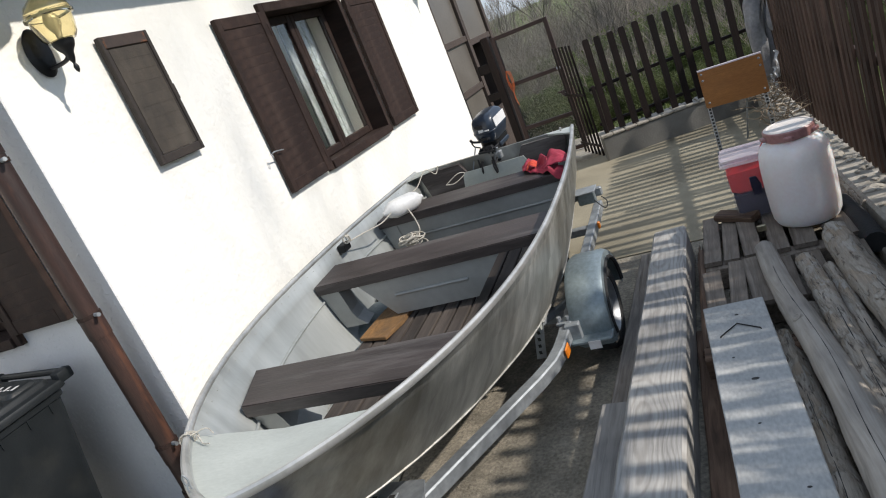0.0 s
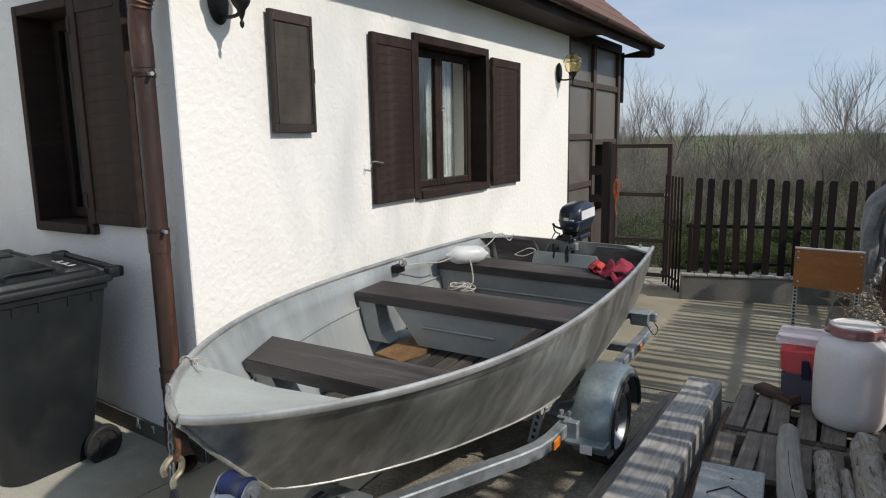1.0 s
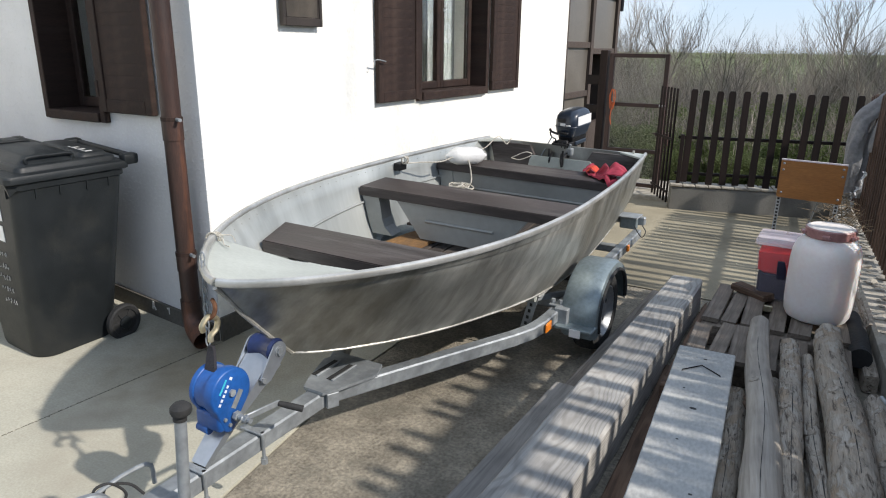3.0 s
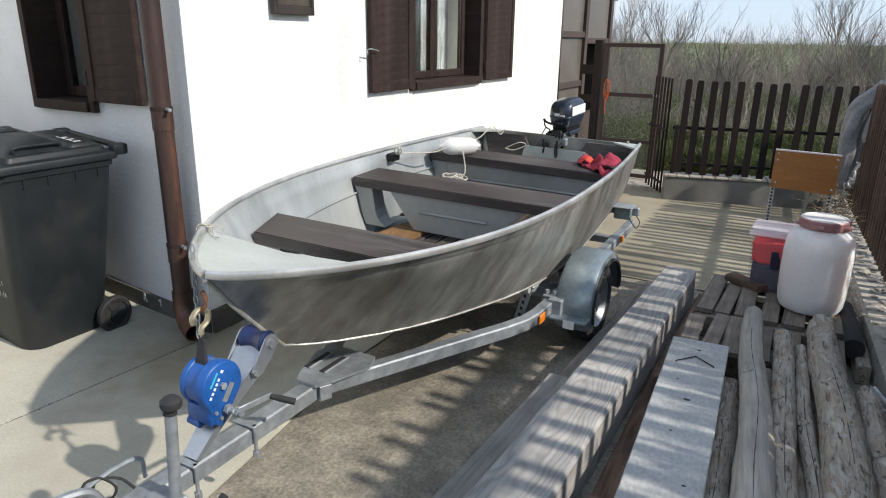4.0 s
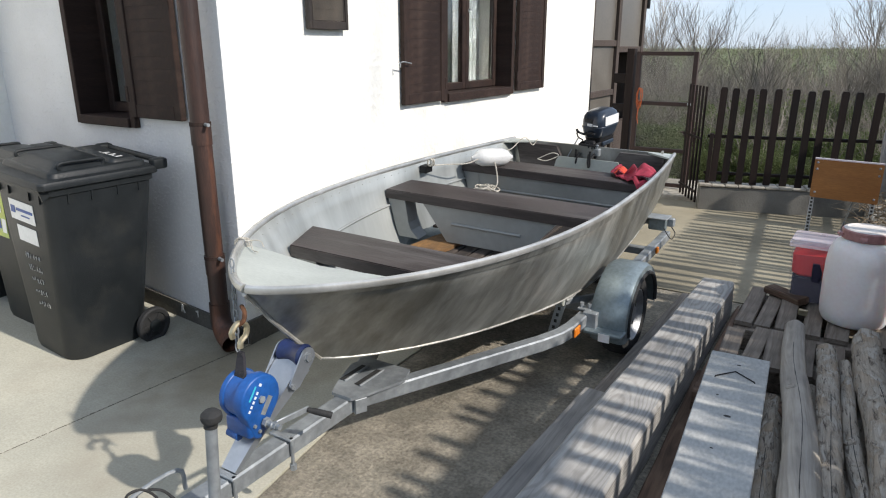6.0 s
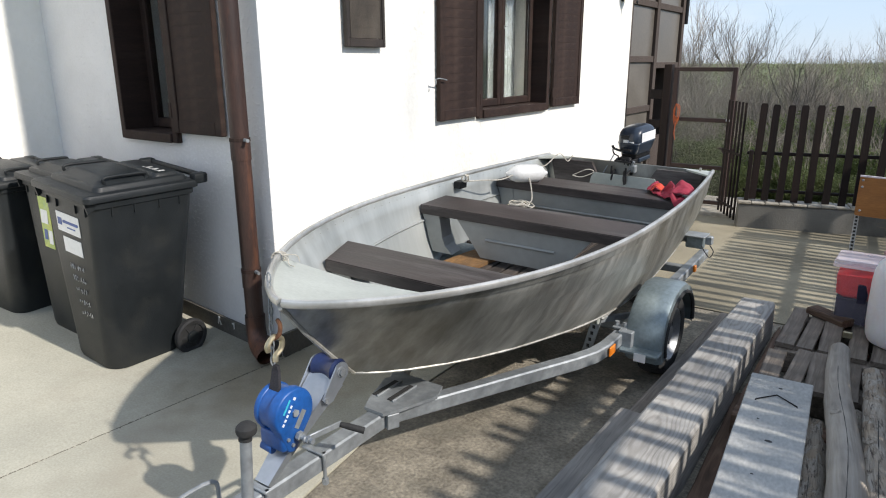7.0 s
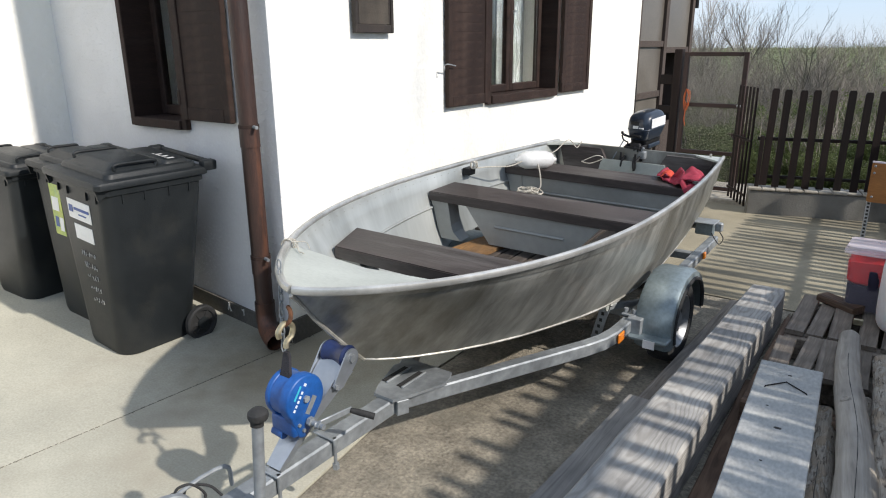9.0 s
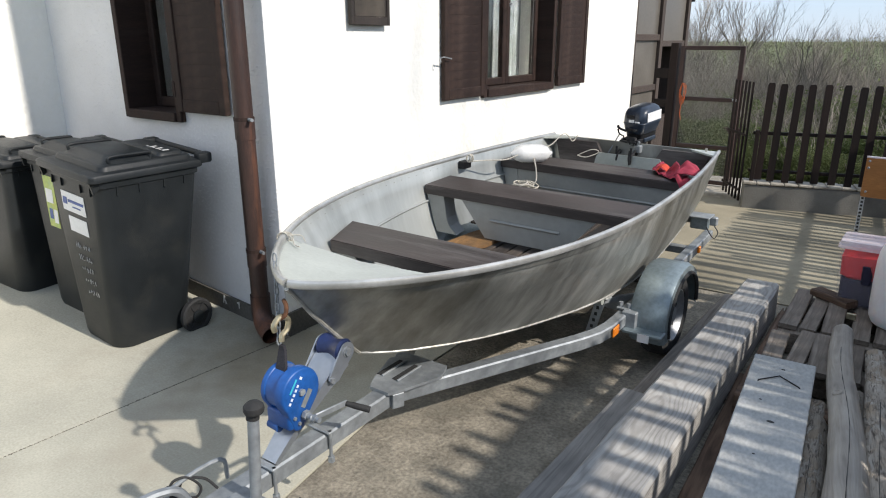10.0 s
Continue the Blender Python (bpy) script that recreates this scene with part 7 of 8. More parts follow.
def sleeve(line, flat=0.5, folds=0.12, seed=0.0):
    """A limp sleeve of cloth along a line of (x, y, z, half width)."""
    bm = bmesh.new()
    P = ease([(x, y, z) for x, y, z, w in line], 6)
    rings = []
    for i, p in enumerate(P):
        k = i / (len(P) - 1) * (len(line) - 1)
        j = min(len(line) - 2, int(k))
        w = line[j][3] + (line[j + 1][3] - line[j][3]) * (k - j)
        d = (P[min(i + 1, len(P) - 1)] - P[max(i - 1, 0)]).normalized()
        u = d.cross(Vector((0, 1, 0))).normalized()
        n = u.cross(d)
        ring = []
        for a in (2 * math.pi * m / 24 for m in range(24)):
            q = w * (1 + folds * math.sin(3 * a + seed + 0.25 * i) + 0.35 * folds * math.sin(7 * a + 0.4 * i) + 0.22 * noise.noise((p.x * 9 + math.cos(a), p.z * 9, seed + math.sin(a))))
            ring.append(p + u * q * math.cos(a) + n * q * flat * math.sin(a))
        rings.append(ring)
    loft(bm, rings)
    return bm


part("sleeve", sleeve([(0.15, 0, 0.90, 0.055), (0.10, -0.01, 0.83, 0.056), (0.035, -0.02, 0.745, 0.064), (-0.015, -0.02, 0.66, 0.068), (-0.038, -0.02, 0.465, 0.070), (-0.031, -0.01, 0.26, 0.056), (-0.028, 0, 0.07, 0.038)], 0.6, 0.17, 1.0), M["coat_grey"], ct, "", True)
part("sleeve", sleeve([(0.19, -0.04, 0.92, 0.05), (0.165, -0.05, 0.86, 0.045), (0.135, -0.05, 0.76, 0.045), (0.115, -0.05, 0.63, 0.043), (0.095, -0.045, 0.49, 0.038), (0.09, -0.04, 0.43, 0.02)], 0.6, 0.14, 4.0), M["coat_grey"], ct, "", True)
part("body", sleeve([(0.13, 0.05, 0.84, 0.05), (0.075, 0.055, 0.66, 0.075), (0.045, 0.055, 0.46, 0.085), (0.02, 0.05, 0.24, 0.075), (0.015, 0.05, 0.03, 0.05)], 0.35, 0.3, 7.0), M["coat_grey"], ct, "", True)
M["bag_clear"] = mat("bag_clear", (0.72, 0.74, 0.76), (0.50, 0.52, 0.54), 0.22, scale=30, bump=0.5, bscale=60)
pb = thing("plastic_bag", pose(2.885, 4.20, 0.15), "torn strips of glossy pale plastic film hanging below the coat", "bag")
for k, (x, z, h, w) in enumerate(((0.065, 0.42, 0.14, 0.024), (0.035, 0.29, 0.09, 0.03), (0.005, 0.24, 0.09, 0.022), (0.02, 0.17, 0.14, 0.026), (-0.005, 0.10, 0.09, 0.02))):
    part("strip", drape_over(4, 10, lambda u, v: Vector((x + w * (u - 0.5) * (1.2 - v) + 0.02 * noise.noise((v * 3, k, 0)), 0.018 * math.sin(6 * v + 4 * u + k), z - h * v)), 0.0015), M["bag_clear"], pb, "", True)
M["dry_twig"] = mat("dry_twig", (0.30, 0.23, 0.15), (0.17, 0.13, 0.085), 0.9, scale=20)
bm = bmesh.new()
for k in range(110):
    c = Vector((random.uniform(2.72, 2.93), random.uniform(2.9, 4.45), random.uniform(0.17, 0.32)))
    d = Vector((random.uniform(-1, 1), random.uniform(-1.4, 1), random.uniform(-.2, .6))).normalized() * random.uniform(0.1, 0.28)
    tube(bm, [c, c + d * 0.5 + Vector((0, 0, 0.02)), c + d], [0.004, 0.003, 0.0012], 4)
# added stalks outside the fence, there to soften its sun stripes on the timber
for k in range(3000):
    y = random.uniform(-2.3, 1.5)
    c = Vector((RA.x + (RB.x - RA.x) * (4.8 - y) / 8.0 + random.uniform(.13, .32), y, 0.14))
    h = random.uniform(0.55, 1.08)
    tube(bm, [c, c + Vector((random.uniform(-.10, .06), random.uniform(-.12, .12), h))], [0.005, 0.003], 3)
tagged(part("dry_brush", bm, M["dry_twig"]), "heap of dry twigs, with added stalks that thin the sun along the side fence", "brush", "", "stuff")
bm = bmesh.new()
for k in range(240):
    y = random.uniform(-2.6, 4.6)
    x = RA.x + (RB.x - RA.x) * (4.95 - y) / 8.15 + random.uniform(-.13, .02)
    r = 0.010 + 0.03 * random.random() ** 2
    q = bmesh.ops.create_icosphere(bm, subdivisions=1, radius=r, matrix=Matrix.Translation((x, y, 0.156)) @ Matrix.Rotation(random.uniform(0, 3), 4, 'Z') @ Matrix.Diagonal((1.3, 1, 0.45, 1)))
    for v in q["verts"]:
        v.co += noise.noise_vector(v.co * 40) * r * 0.35
tagged(part("kerb_rubble", bm, M["curb_top"]), "pale broken mortar lumps on the side kerb", "rubble", "", "stuff")

# ================= gate and veranda =================
M["gate_brown"] = mat("gate_brown", (0.044, 0.019, 0.014), (0.024, 0.011, 0.009), 0.55, scale=8, bump=0.15)
GY = 5.13
gp = thing("gate_post", pose(0.42, GY, 0), "dark brown wooden gate post with two rail stubs", "post")
part("post", B(-0.035, 0.045, -0.05, 0.05, -0.05, 1.50, 0.006), M["fence_wood"], gp)
part("rail_stub", B(-0.17, -0.036, -0.03, 0.02, 1.14, 1.24, 0.004), M["fence_wood"], gp)
part("rail_stub", B(-0.17, -0.036, -0.03, 0.02, 0.84, 0.92, 0.004), M["fence_wood"], gp)
gd = thing("mesh_gate", pose(0.49, GY - 0.02, 0.06), "open brown framed gate with fine mesh panels", "gate")
GW = 0.625
for x in (0.0, GW - 0.045):
    part("stile", B(x, x + 0.045, -0.02, 0.02, 0.0, 1.41, 0.004), M["gate_brown"], gd)
for z in (0.0, 0.37, 0.86, 1.37):
    part("rail", B(0.045, GW - 0.045, -0.018, 0.018, z, z + 0.04, 0.004), M["gate_brown"], gd)
mesh = bpy.data.materials.new("gate_mesh")
mesh.use_nodes = True
mb = mesh.node_tree.nodes["Principled BSDF"]
mb.inputs["Base Color"].default_value = (0.24, 0.235, 0.20, 1)
mb.inputs["Roughness"].default_value = 0.8
mb.inputs["Alpha"].default_value = 0.17
for z0, z1 in ((0.04, 0.37), (0.41, 0.86), (0.90, 1.37)):
    part("mesh_panel", B(0.045, GW - 0.045, -0.002, 0.002, z0, z1), mesh, gd, "fine grey insect mesh")
part("handle", T([(GW - 0.06, -0.03, 0.885), (GW + 0.0, -0.035, 0.885)], 0.012, 8), M["galv"], gd)
bg_ = thing("bar_gate", Matrix.Translation((1.345, 4.54, 0.04)) @ Matrix.Rotation(radians(121), 4, 'Z'), "narrow dark iron gate leaf of upright bars", "gate")
for k in range(6):
    part("bar", B(0.02 + k * 0.088, 0.040 + k * 0.088, -0.009, 0.009, 0.0, 1.12, 0.003), M["fence_wood"], bg_)
for z in (0.10, 0.62):
    part("rail", B(0.0, 0.49, 0.0095, 0.020, z, z + 0.025, 0.002), M["fence_wood"], bg_)
structure("gate_step", B(0.55, 1.36, 4.78, 5.7, -0.1, 0.045, 0.01), M["curb_top"], "pale concrete step under the gate", "step")
M["orange_rope"] = mat("orange_rope", (0.55, 0.13, 0.035), (0.42, 0.09, 0.025), 0.8, scale=40)
orp = thing("orange_rope", pose(0.545, GY - 0.055, 1.0), "orange rope hanging in loops on the gate", "rope")
for k in range(6):
    a, b, c = random.uniform(.02, .05), random.uniform(.004, .022), random.uniform(-.13, -.04)
    part("loop", T(ease([(0.0, -0.004 * k, 0.10), (a, -0.01, 0.02 + 0.01 * k), (0.008 + 0.004 * k, -0.012, c), (-b, -0.01, -0.02 + 0.008 * k), (0.0, -0.003 * k, 0.10)], 5), 0.0026, 6), M["orange_rope"], orp, "", True)
part("tail", T(ease([(0.01, 0, -0.1), (0.0, 0, -0.2), (0.015, 0, -0.28)], 4), 0.004, 6), M["orange_rope"], orp, "", True)

va = thing("veranda", pose(0.0, WY, 0), "wood-framed glazed veranda at the end of the house", "veranda")
M["veranda_wood"] = mat("veranda_wood", (0.07, 0.05, 0.04), (0.045, 0.032, 0.026), 0.75, scale=6, stretch=(4, 4, .4), bump=0.3)
M["veranda_film"] = mat("veranda_film", (0.145, 0.13, 0.112), (0.10, 0.088, 0.075), 0.35, scale=2.5, spots=(0.20, 0.185, 0.165), spot_amount=0.5)
VL = 2.06
for y in (0.005, 0.93, 1.96):
    part("post", B(-0.12, -0.02, y, y + 0.10, -0.2, 2.63, 0.004), M["veranda_wood"], va)
part("top_beam", B(-0.13, -0.01, 0.005, VL, 2.63, 2.75, 0.004), M["brown_paint"], va)
for z in (2.13, 1.52, 0.95):
    part("rail", B(-0.10, -0.03, 0.105, 0.93, z, z + 0.07, 0.004), M["veranda_wood"], va)
for z in (2.13, 1.45):
    part("rail", B(-0.10, -0.03, 1.03, 1.96, z, z + 0.07, 0.004), M["veranda_wood"], va)
for y0, y1, z0, z1 in ((0.105, 0.93, 1.59, 2.13), (0.105, 0.93, 1.02, 1.52), (0.105, 0.93, 0.0, 0.95), (1.03, 1.96, 1.52, 2.13)):
    part("panel", B(-0.075, -0.06, y0, y1, z0, z1), M["veranda_film"], va, "dusty grey glazing film")
for y0, y1 in ((0.105, 0.93), (1.03, 1.96)):
    part("panel", B(-0.075, -0.06, y0, y1, 2.20, 2.63), M["veranda_film"], va)
part("back_wall", B(-2.2, -2.1, 0.005, VL, -0.2, 2.63), M["veranda_wood"], va)
part("side_wall", B(-2.1, -0.12, VL - 0.06, VL, -0.2, 2.63), M["veranda_wood"], va)
part("floor", B(-2.1, -0.02, 0.005, VL, -0.2, -0.02), M["curb"], va)
part("ceiling", B(-2.1, -0.13, 0.005, VL - 0.07, 2.56, 2.6), M["brown_paint"], va)
part("sill_wall", B(-0.115, -0.02, 1.03, 1.96, -0.2, 0.6), M["veranda_wood"], va)
bk = thing("eaves_bracket", pose(0.0, WY + VL + 0.02, 2.2), "dark timber bracket carrying the roof's overhang", "bracket")
part("strut", PR([(-0.05, 0.42), (0.40, 0.50), (0.40, 0.40), (0.34, 0.37), (-0.05, 0.40)], 1, 0.0, 0.06), M["brown_paint"], bk)
hg = thing("wind_chime", pose(-0.02, WY + 2.12, 2.0), "black iron ornament hanging from the veranda post", "ornament")
part("rod", T([(0, 0, 0.0), (0, 0, 0.66)], 0.026, 8), M["lamp_iron"], hg)
for k, z in enumerate((0.02, 0.18, 0.33, 0.48)):
    part("scroll", T(ease([(-0.03, 0, z), (-0.06, 0, z + 0.04), (-0.03, 0, z + 0.08), (0.0, 0, z + 0.05)], 4), 0.022, 6), M["lamp_iron"], hg, "", True)
tb = thing("garden_bench", pose(0.12, 7.6, -0.42), "small dark red garden bench beyond the gate", "bench")
M["bench_red"] = mat("bench_red", (0.07, 0.028, 0.024), (0.05, 0.02, 0.018), 0.6)
for k in range(3):
    part("slat", B(0, 0.5, 0.02 + k * 0.1, 0.1 + k * 0.1, 0.40, 0.43, 0.004), M["bench_red"], tb)
for x in (0.03, 0.43):
    for y in (0.03, 0.27):
        part("leg", B(x, x + 0.04, y, y + 0.04, 0, 0.40), M["bench_red"], tb)
part("backrest", B(0, 0.5, 0.32, 0.345, 0.55, 0.75, 0.004), M["bench_red"], tb)
for x in (0.03, 0.43):
    part("back_post", B(x, x + 0.04, 0.32, 0.344, 0.40, 0.55), M["bench_red"], tb)
# catch wire on the shutter
hkw = thing("shutter_catch", pose(0.05, 1.415, 1.418), "bent galvanised wire catch on the shutter", "catch")
part("hook", T(ease([(0.0, -0.05, 0.0), (0.02, -0.03, 0.012), (0.02, 0.06, 0.0)], 4), 0.004, 6), M["galv"], hkw, "", True)
part("eye", T(ease([(0.0, -0.05, 0.01), (0.015, -0.055, -0.015), (0.0, -0.045, -0.03), (0.0, -0.035, -0.01)], 4), 0.003, 6), M["galv"], hkw, "", True)

# ================= trees, thicket, hedge and far woods =================
M["bark_grey"] = mat("bark_grey", (0.13, 0.115, 0.095), (0.08, 0.07, 0.06), 0.95, scale=6, bump=0.4, stretch=(3, 3, .5))
M["twig_grey"] = mat("twig_grey", (0.27, 0.235, 0.195), (0.15, 0.13, 0.108), 0.95, scale=1.2, var=0.38)
M["leaf_green"] = mat("leaf_green", (0.16, 0.20, 0.06), (0.095, 0.125, 0.036), 0.7, scale=2.0, var=0.2)
M["wood_far"] = mat("wood_far", (0.215, 0.245, 0.115), (0.20, 0.185, 0.13), 1.0, scale=0.06, bscale=1.6)
wf = M["wood_far"].node_tree
geo = wf.nodes.new("ShaderNodeNewGeometry")
hsv = wf.nodes.new("ShaderNodeHueSaturation")
rmp = wf.nodes.new("ShaderNodeMapRange")
rmp.inputs[3].default_value, rmp.inputs[4].default_value = 0.82, 1.14
wf.links.new(geo.outputs["Random Per Island"], rmp.inputs[0])
wf.links.new(rmp.outputs[0], hsv.inputs["Value"])
lk = wf.nodes["Principled BSDF"].inputs["Base Color"].links[0]
wf.links.new(lk.from_socket, hsv.inputs["Color"])
wf.links.new(hsv.outputs[0], wf.nodes["Principled BSDF"].inputs["Base Color"])


class Wire:
    """Collects thin three-sided tubes quickly."""

    def __init__(self):
        self.v, self.f = [], []

    def add(self, pts, r0, r1):
        n = len(pts)
        base = len(self.v)
        for i, p in enumerate(pts):
            d = (pts[min(i + 1, n - 1)] - pts[max(i - 1, 0)]).normalized()
            u = d.cross(Vector((0.31, 0.7, 0.2))).normalized()
            w = d.cross(u)
            r = r0 + (r1 - r0) * i / (n - 1)
            for k in range(3):
                a = 2.0944 * k
                self.v.append(p + (u * math.cos(a) + w * math.sin(a)) * r)
        for i in range(n - 1):
            for k in range(3):
                a, b = base + i * 3 + k, base + i * 3 + (k + 1) % 3
                self.f.append((a, b, b + 3, a + 3))

    def mesh(self, name, material):
        me = bpy.data.meshes.new(name)
        me.from_pydata([tuple(p) for p in self.v], [], self.f)
        me.materials.append(material)
        return me


def grow(w, p, d, length, r, depth, rng, spread):
    """One branch and all that grows from it."""
    pts = [p]
    q, dd = p.copy(), d.copy()
    n = 4
    for k in range(n):
        dd = (dd + Vector((rng.uniform(-1, 1), rng.uniform(-1, 1), rng.uniform(-.3, .8))) * 0.16).normalized()
        q = q + dd * length / n
        pts.append(q.copy())
    w.add(pts, r, r * 0.55 if depth else r * 0.25)
    if depth == 0:
        return
    for k in range(rng.choice((3, 4, 4, 5))):
        t = rng.uniform(0.35, 1.0)
        i = min(n - 1, int(t * n))
        s = pts[i].lerp(pts[i + 1], t * n - i)
        side = Vector((rng.uniform(-1, 1), rng.uniform(-1, 1), rng.uniform(0.0, 0.9))).normalized()
        nd = (dd * (1 - spread) + side * spread).normalized()
        grow(w, s, nd, length * rng.uniform(0.5, 0.75), r * 0.5, depth - 1, rng, spread)


def bare_tree(h, seed, name="bare_tree", label="leafless grey tree on the slope", bole=0.45, low=2, limbs=9, stout=1.0):
    rng = random.Random(seed)
    e = thing(name, pose(0, 0, 0), label, "tree", "bare trees beyond the fence")
    bm = bmesh.new()
    pts = [Vector((0, 0, -0.4))]
    d = Vector((0, 0, 1))
    for k in range(6):
        d = (d + Vector((rng.uniform(-1, 1), rng.uniform(-1, 1), 0.6)) * 0.09).normalized()
        pts.append(pts[-1] + d * h * bole / 6)
    r = h * 0.012
    tube(bm, pts, [r * (1.25 - 0.6 * i / 6) for i in range(7)], 9)
    part("trunk", bm, M["bark_grey"], e, "", True)
    w = Wire()
    for k in range(limbs):
        i = rng.randint(low, 6)
        a = rng.uniform(0, 6.28)
        nd = Vector((math.cos(a) * 0.55, math.sin(a) * 0.55, rng.uniform(0.55, 1.0))).normalized()
        grow(w, pts[i], nd, h * rng.uniform(0.22, 0.36), r * 0.42 * stout, 3, rng, 0.42)
    o = new("crown", w.mesh("crown", M["twig_grey"]))
    o.parent = e
    return e


def shrub(h, seed):
    """A leafless thicket of many thin stems."""
    rng = random.Random(seed)
    e = thing("bare_shrub", pose(0, 0, 0), "leafless grey-brown thicket on the slope", "shrub", "thicket beyond the fence")
    w = Wire()
    for k in range(22):
        a = rng.uniform(0, 6.28)
        b = Vector((rng.uniform(-.9, .9), rng.uniform(-.9, .9), -0.3))
        nd = Vector((math.cos(a) * 0.4, math.sin(a) * 0.4, 1)).normalized()
        grow(w, b, nd, h * rng.uniform(0.4, 0.62), 0.011, 2, rng, 0.55)
    o = tagged(new("twig_mass", w.mesh("twig_mass", M["twig_grey"])), kind="stuff")
    o.parent = e
    return e


def leafy(sx, sy, sz, n, seed, size, material, name, label, cat="bush", group="green bushes beyond the fence"):
    """A bush of many single leaves round a few stems."""
    rng = random.Random(seed)
    e = thing(name, pose(0, 0, 0), label, cat, group)
    v, f = [], []
    for k in range(n):
        a, b = rng.uniform(0, 6.283), rng.uniform(-0.2, 1)
        r = rng.uniform(0.55, 1.0) * (0.8 + 0.35 * noise.noise((math.cos(a) * 1.6 + seed, math.sin(a) * 1.6, b * 2)))
        c = Vector((sx * r * math.cos(a) * math.sqrt(max(0.05, 1 - b * b * 0.8)), sy * r * math.sin(a) * math.sqrt(max(0.05, 1 - b * b * 0.8)), sz * (0.5 + 0.5 * b * r)))
        u = Vector((rng.uniform(-1, 1), rng.uniform(-1, 1), rng.uniform(-1, 1))).normalized()
        w = u.cross(Vector((rng.uniform(-1, 1), rng.uniform(-1, 1), rng.uniform(-1, 1)))).normalized()
        s = size * rng.uniform(0.6, 1.3)
        i = len(v)
        v += [tuple(c - u * s), tuple(c + w * s * 0.5), tuple(c + u * s), tuple(c - w * s * 0.5)]
        f += [(i, i + 1, i + 2, i + 3)]
    if n > 5000:
        # dense inner foliage
        for k in range(n // 3):
            a, b = rng.uniform(0, 6.283), rng.uniform(-0.3, 0.9)
            c = Vector((sx * 0.62 * math.cos(a) * math.sqrt(1 - b * b), sy * 0.62 * math.sin(a) * math.sqrt(1 - b * b), sz * (0.46 + 0.36 * b)))
            u = Vector((rng.uniform(-1, 1), rng.uniform(-1, 1), rng.uniform(-1, 1))).normalized()
            w = u.cross(Vector((rng.uniform(-1, 1), rng.uniform(-1, 1), rng.uniform(-1, 1)))).normalized()
            i = len(v)
            v += [tuple(c - u * size * 2), tuple(c + w * size * 1.5), tuple(c + u * size * 2), tuple(c - w * size * 1.5)]
            f += [(i, i + 1, i + 2, i + 3)]
    me = bpy.data.meshes.new("leaves")
    me.from_pydata(v, [], f)
    me.materials.append(material)
    o = tagged(new("foliage", me), kind="stuff")
    o.parent = e
    w = Wire()
    for k in range(10):
        a = rng.uniform(0, 6.28)
        w.add([Vector((0.1 * math.cos(a), 0.1 * math.sin(a), -0.2)), Vector((sx * 0.4 * math.cos(a), sy * 0.4 * math.sin(a), sz * 0.5)), Vector((sx * 0.6 * math.cos(a), sy * 0.6 * math.sin(a), sz * 0.85))], 0.015, 0.005)
    o = tagged(new("twig_mass", w.mesh("twig_mass", M["bark_grey"])), kind="stuff")
    o.parent = e
    return e


rng = random.Random(5)


def put(proto, x, y, s, first):
    m = Matrix.Translation((x, y, land(x, y) - 0.05)) @ Matrix.Rotation(rng.uniform(0, 6.28), 4, 'Z')
    if first:
        proto.matrix_world = m @ Matrix.Diagonal((s, s, s, 1))
    else:
        c = copy_thing(proto, m)
        c.scale = (s, s, s)


shrubs = [shrub(2.6, 11), shrub(2.2, 12), shrub(2.9, 13)]
spots = []
for k in range(128):
    d = 10.5 + 38 * rng.random() ** 1.3
    a = radians(rng.uniform(-52, 18))      # from +y, negative to +x
    spots.append((2.0 - d * math.sin(a), -1.5 + d * math.cos(a)))
for k, (x, y) in enumerate(spots):
    put(shrubs[k % 3], x, y, (1.15 - land(x, y) + rng.uniform(-0.5, 0.7)) / 2.5, k < 3)
trees = [bare_tree(8.0, 3, stout=0.72, limbs=11), bare_tree(9.5, 4, stout=0.66, limbs=12), bare_tree(7.0, 8, stout=0.72, limbs=10)]
tpos = [(3.2, 27, 1.0), (-1.0, 24, .6), (0.6, 33, .7), (-4, 30, 1.0), (9.5, 29, 1.15), (12.5, 27, 1.35), (14.0, 31, 1.4), (17.5, 27, 1.3), (6.4, 36, 1.0), (20.5, 25, 1.2), (24, 26, 1.3), (4.6, 40, .9), (1.8, 44, .75), (-7, 38, 1.1), (11, 40, 1.2), (28, 22, 1.2), (19, 34, 1.3), (7.6, 31, .8)]
for k in range(46):
    d = rng.uniform(26, 62)
    a = radians(rng.uniform(-50, 16))
    tpos.append((2.0 - d * math.sin(a), -1.5 + d * math.cos(a), (1.3 + 0.10 * min(d, 40) + rng.uniform(-1.0, 2.0)) / 8))
for k, (x, y, s) in enumerate(tpos):
    put(trees[k % 3], x, y, s * 0.92, k < 3)
M["leaf_hedge"] = mat("leaf_hedge", (0.135, 0.162, 0.062), (0.10, 0.122, 0.048), 0.6, scale=5.0, var=0.2)
M["leaf_mid"] = mat("leaf_mid", (0.125, 0.16, 0.055), (0.085, 0.108, 0.04), 0.65, scale=3.0, var=0.2)


def leaf_light(m, share):
    """Lets part of the light through the leaves."""
    n, l = m.node_tree.nodes, m.node_tree.links
    tr, mx = n.new("ShaderNodeBsdfTranslucent"), n.new("ShaderNodeMixShader")
    l.new(n["Principled BSDF"].inputs["Base Color"].links[0].from_socket, tr.inputs["Color"])
    mx.inputs[0].default_value = share
    l.new(n["Principled BSDF"].outputs[0], mx.inputs[1])
    l.new(tr.outputs[0], mx.inputs[2])
    l.new(mx.outputs[0], n["Material Output"].inputs["Surface"])


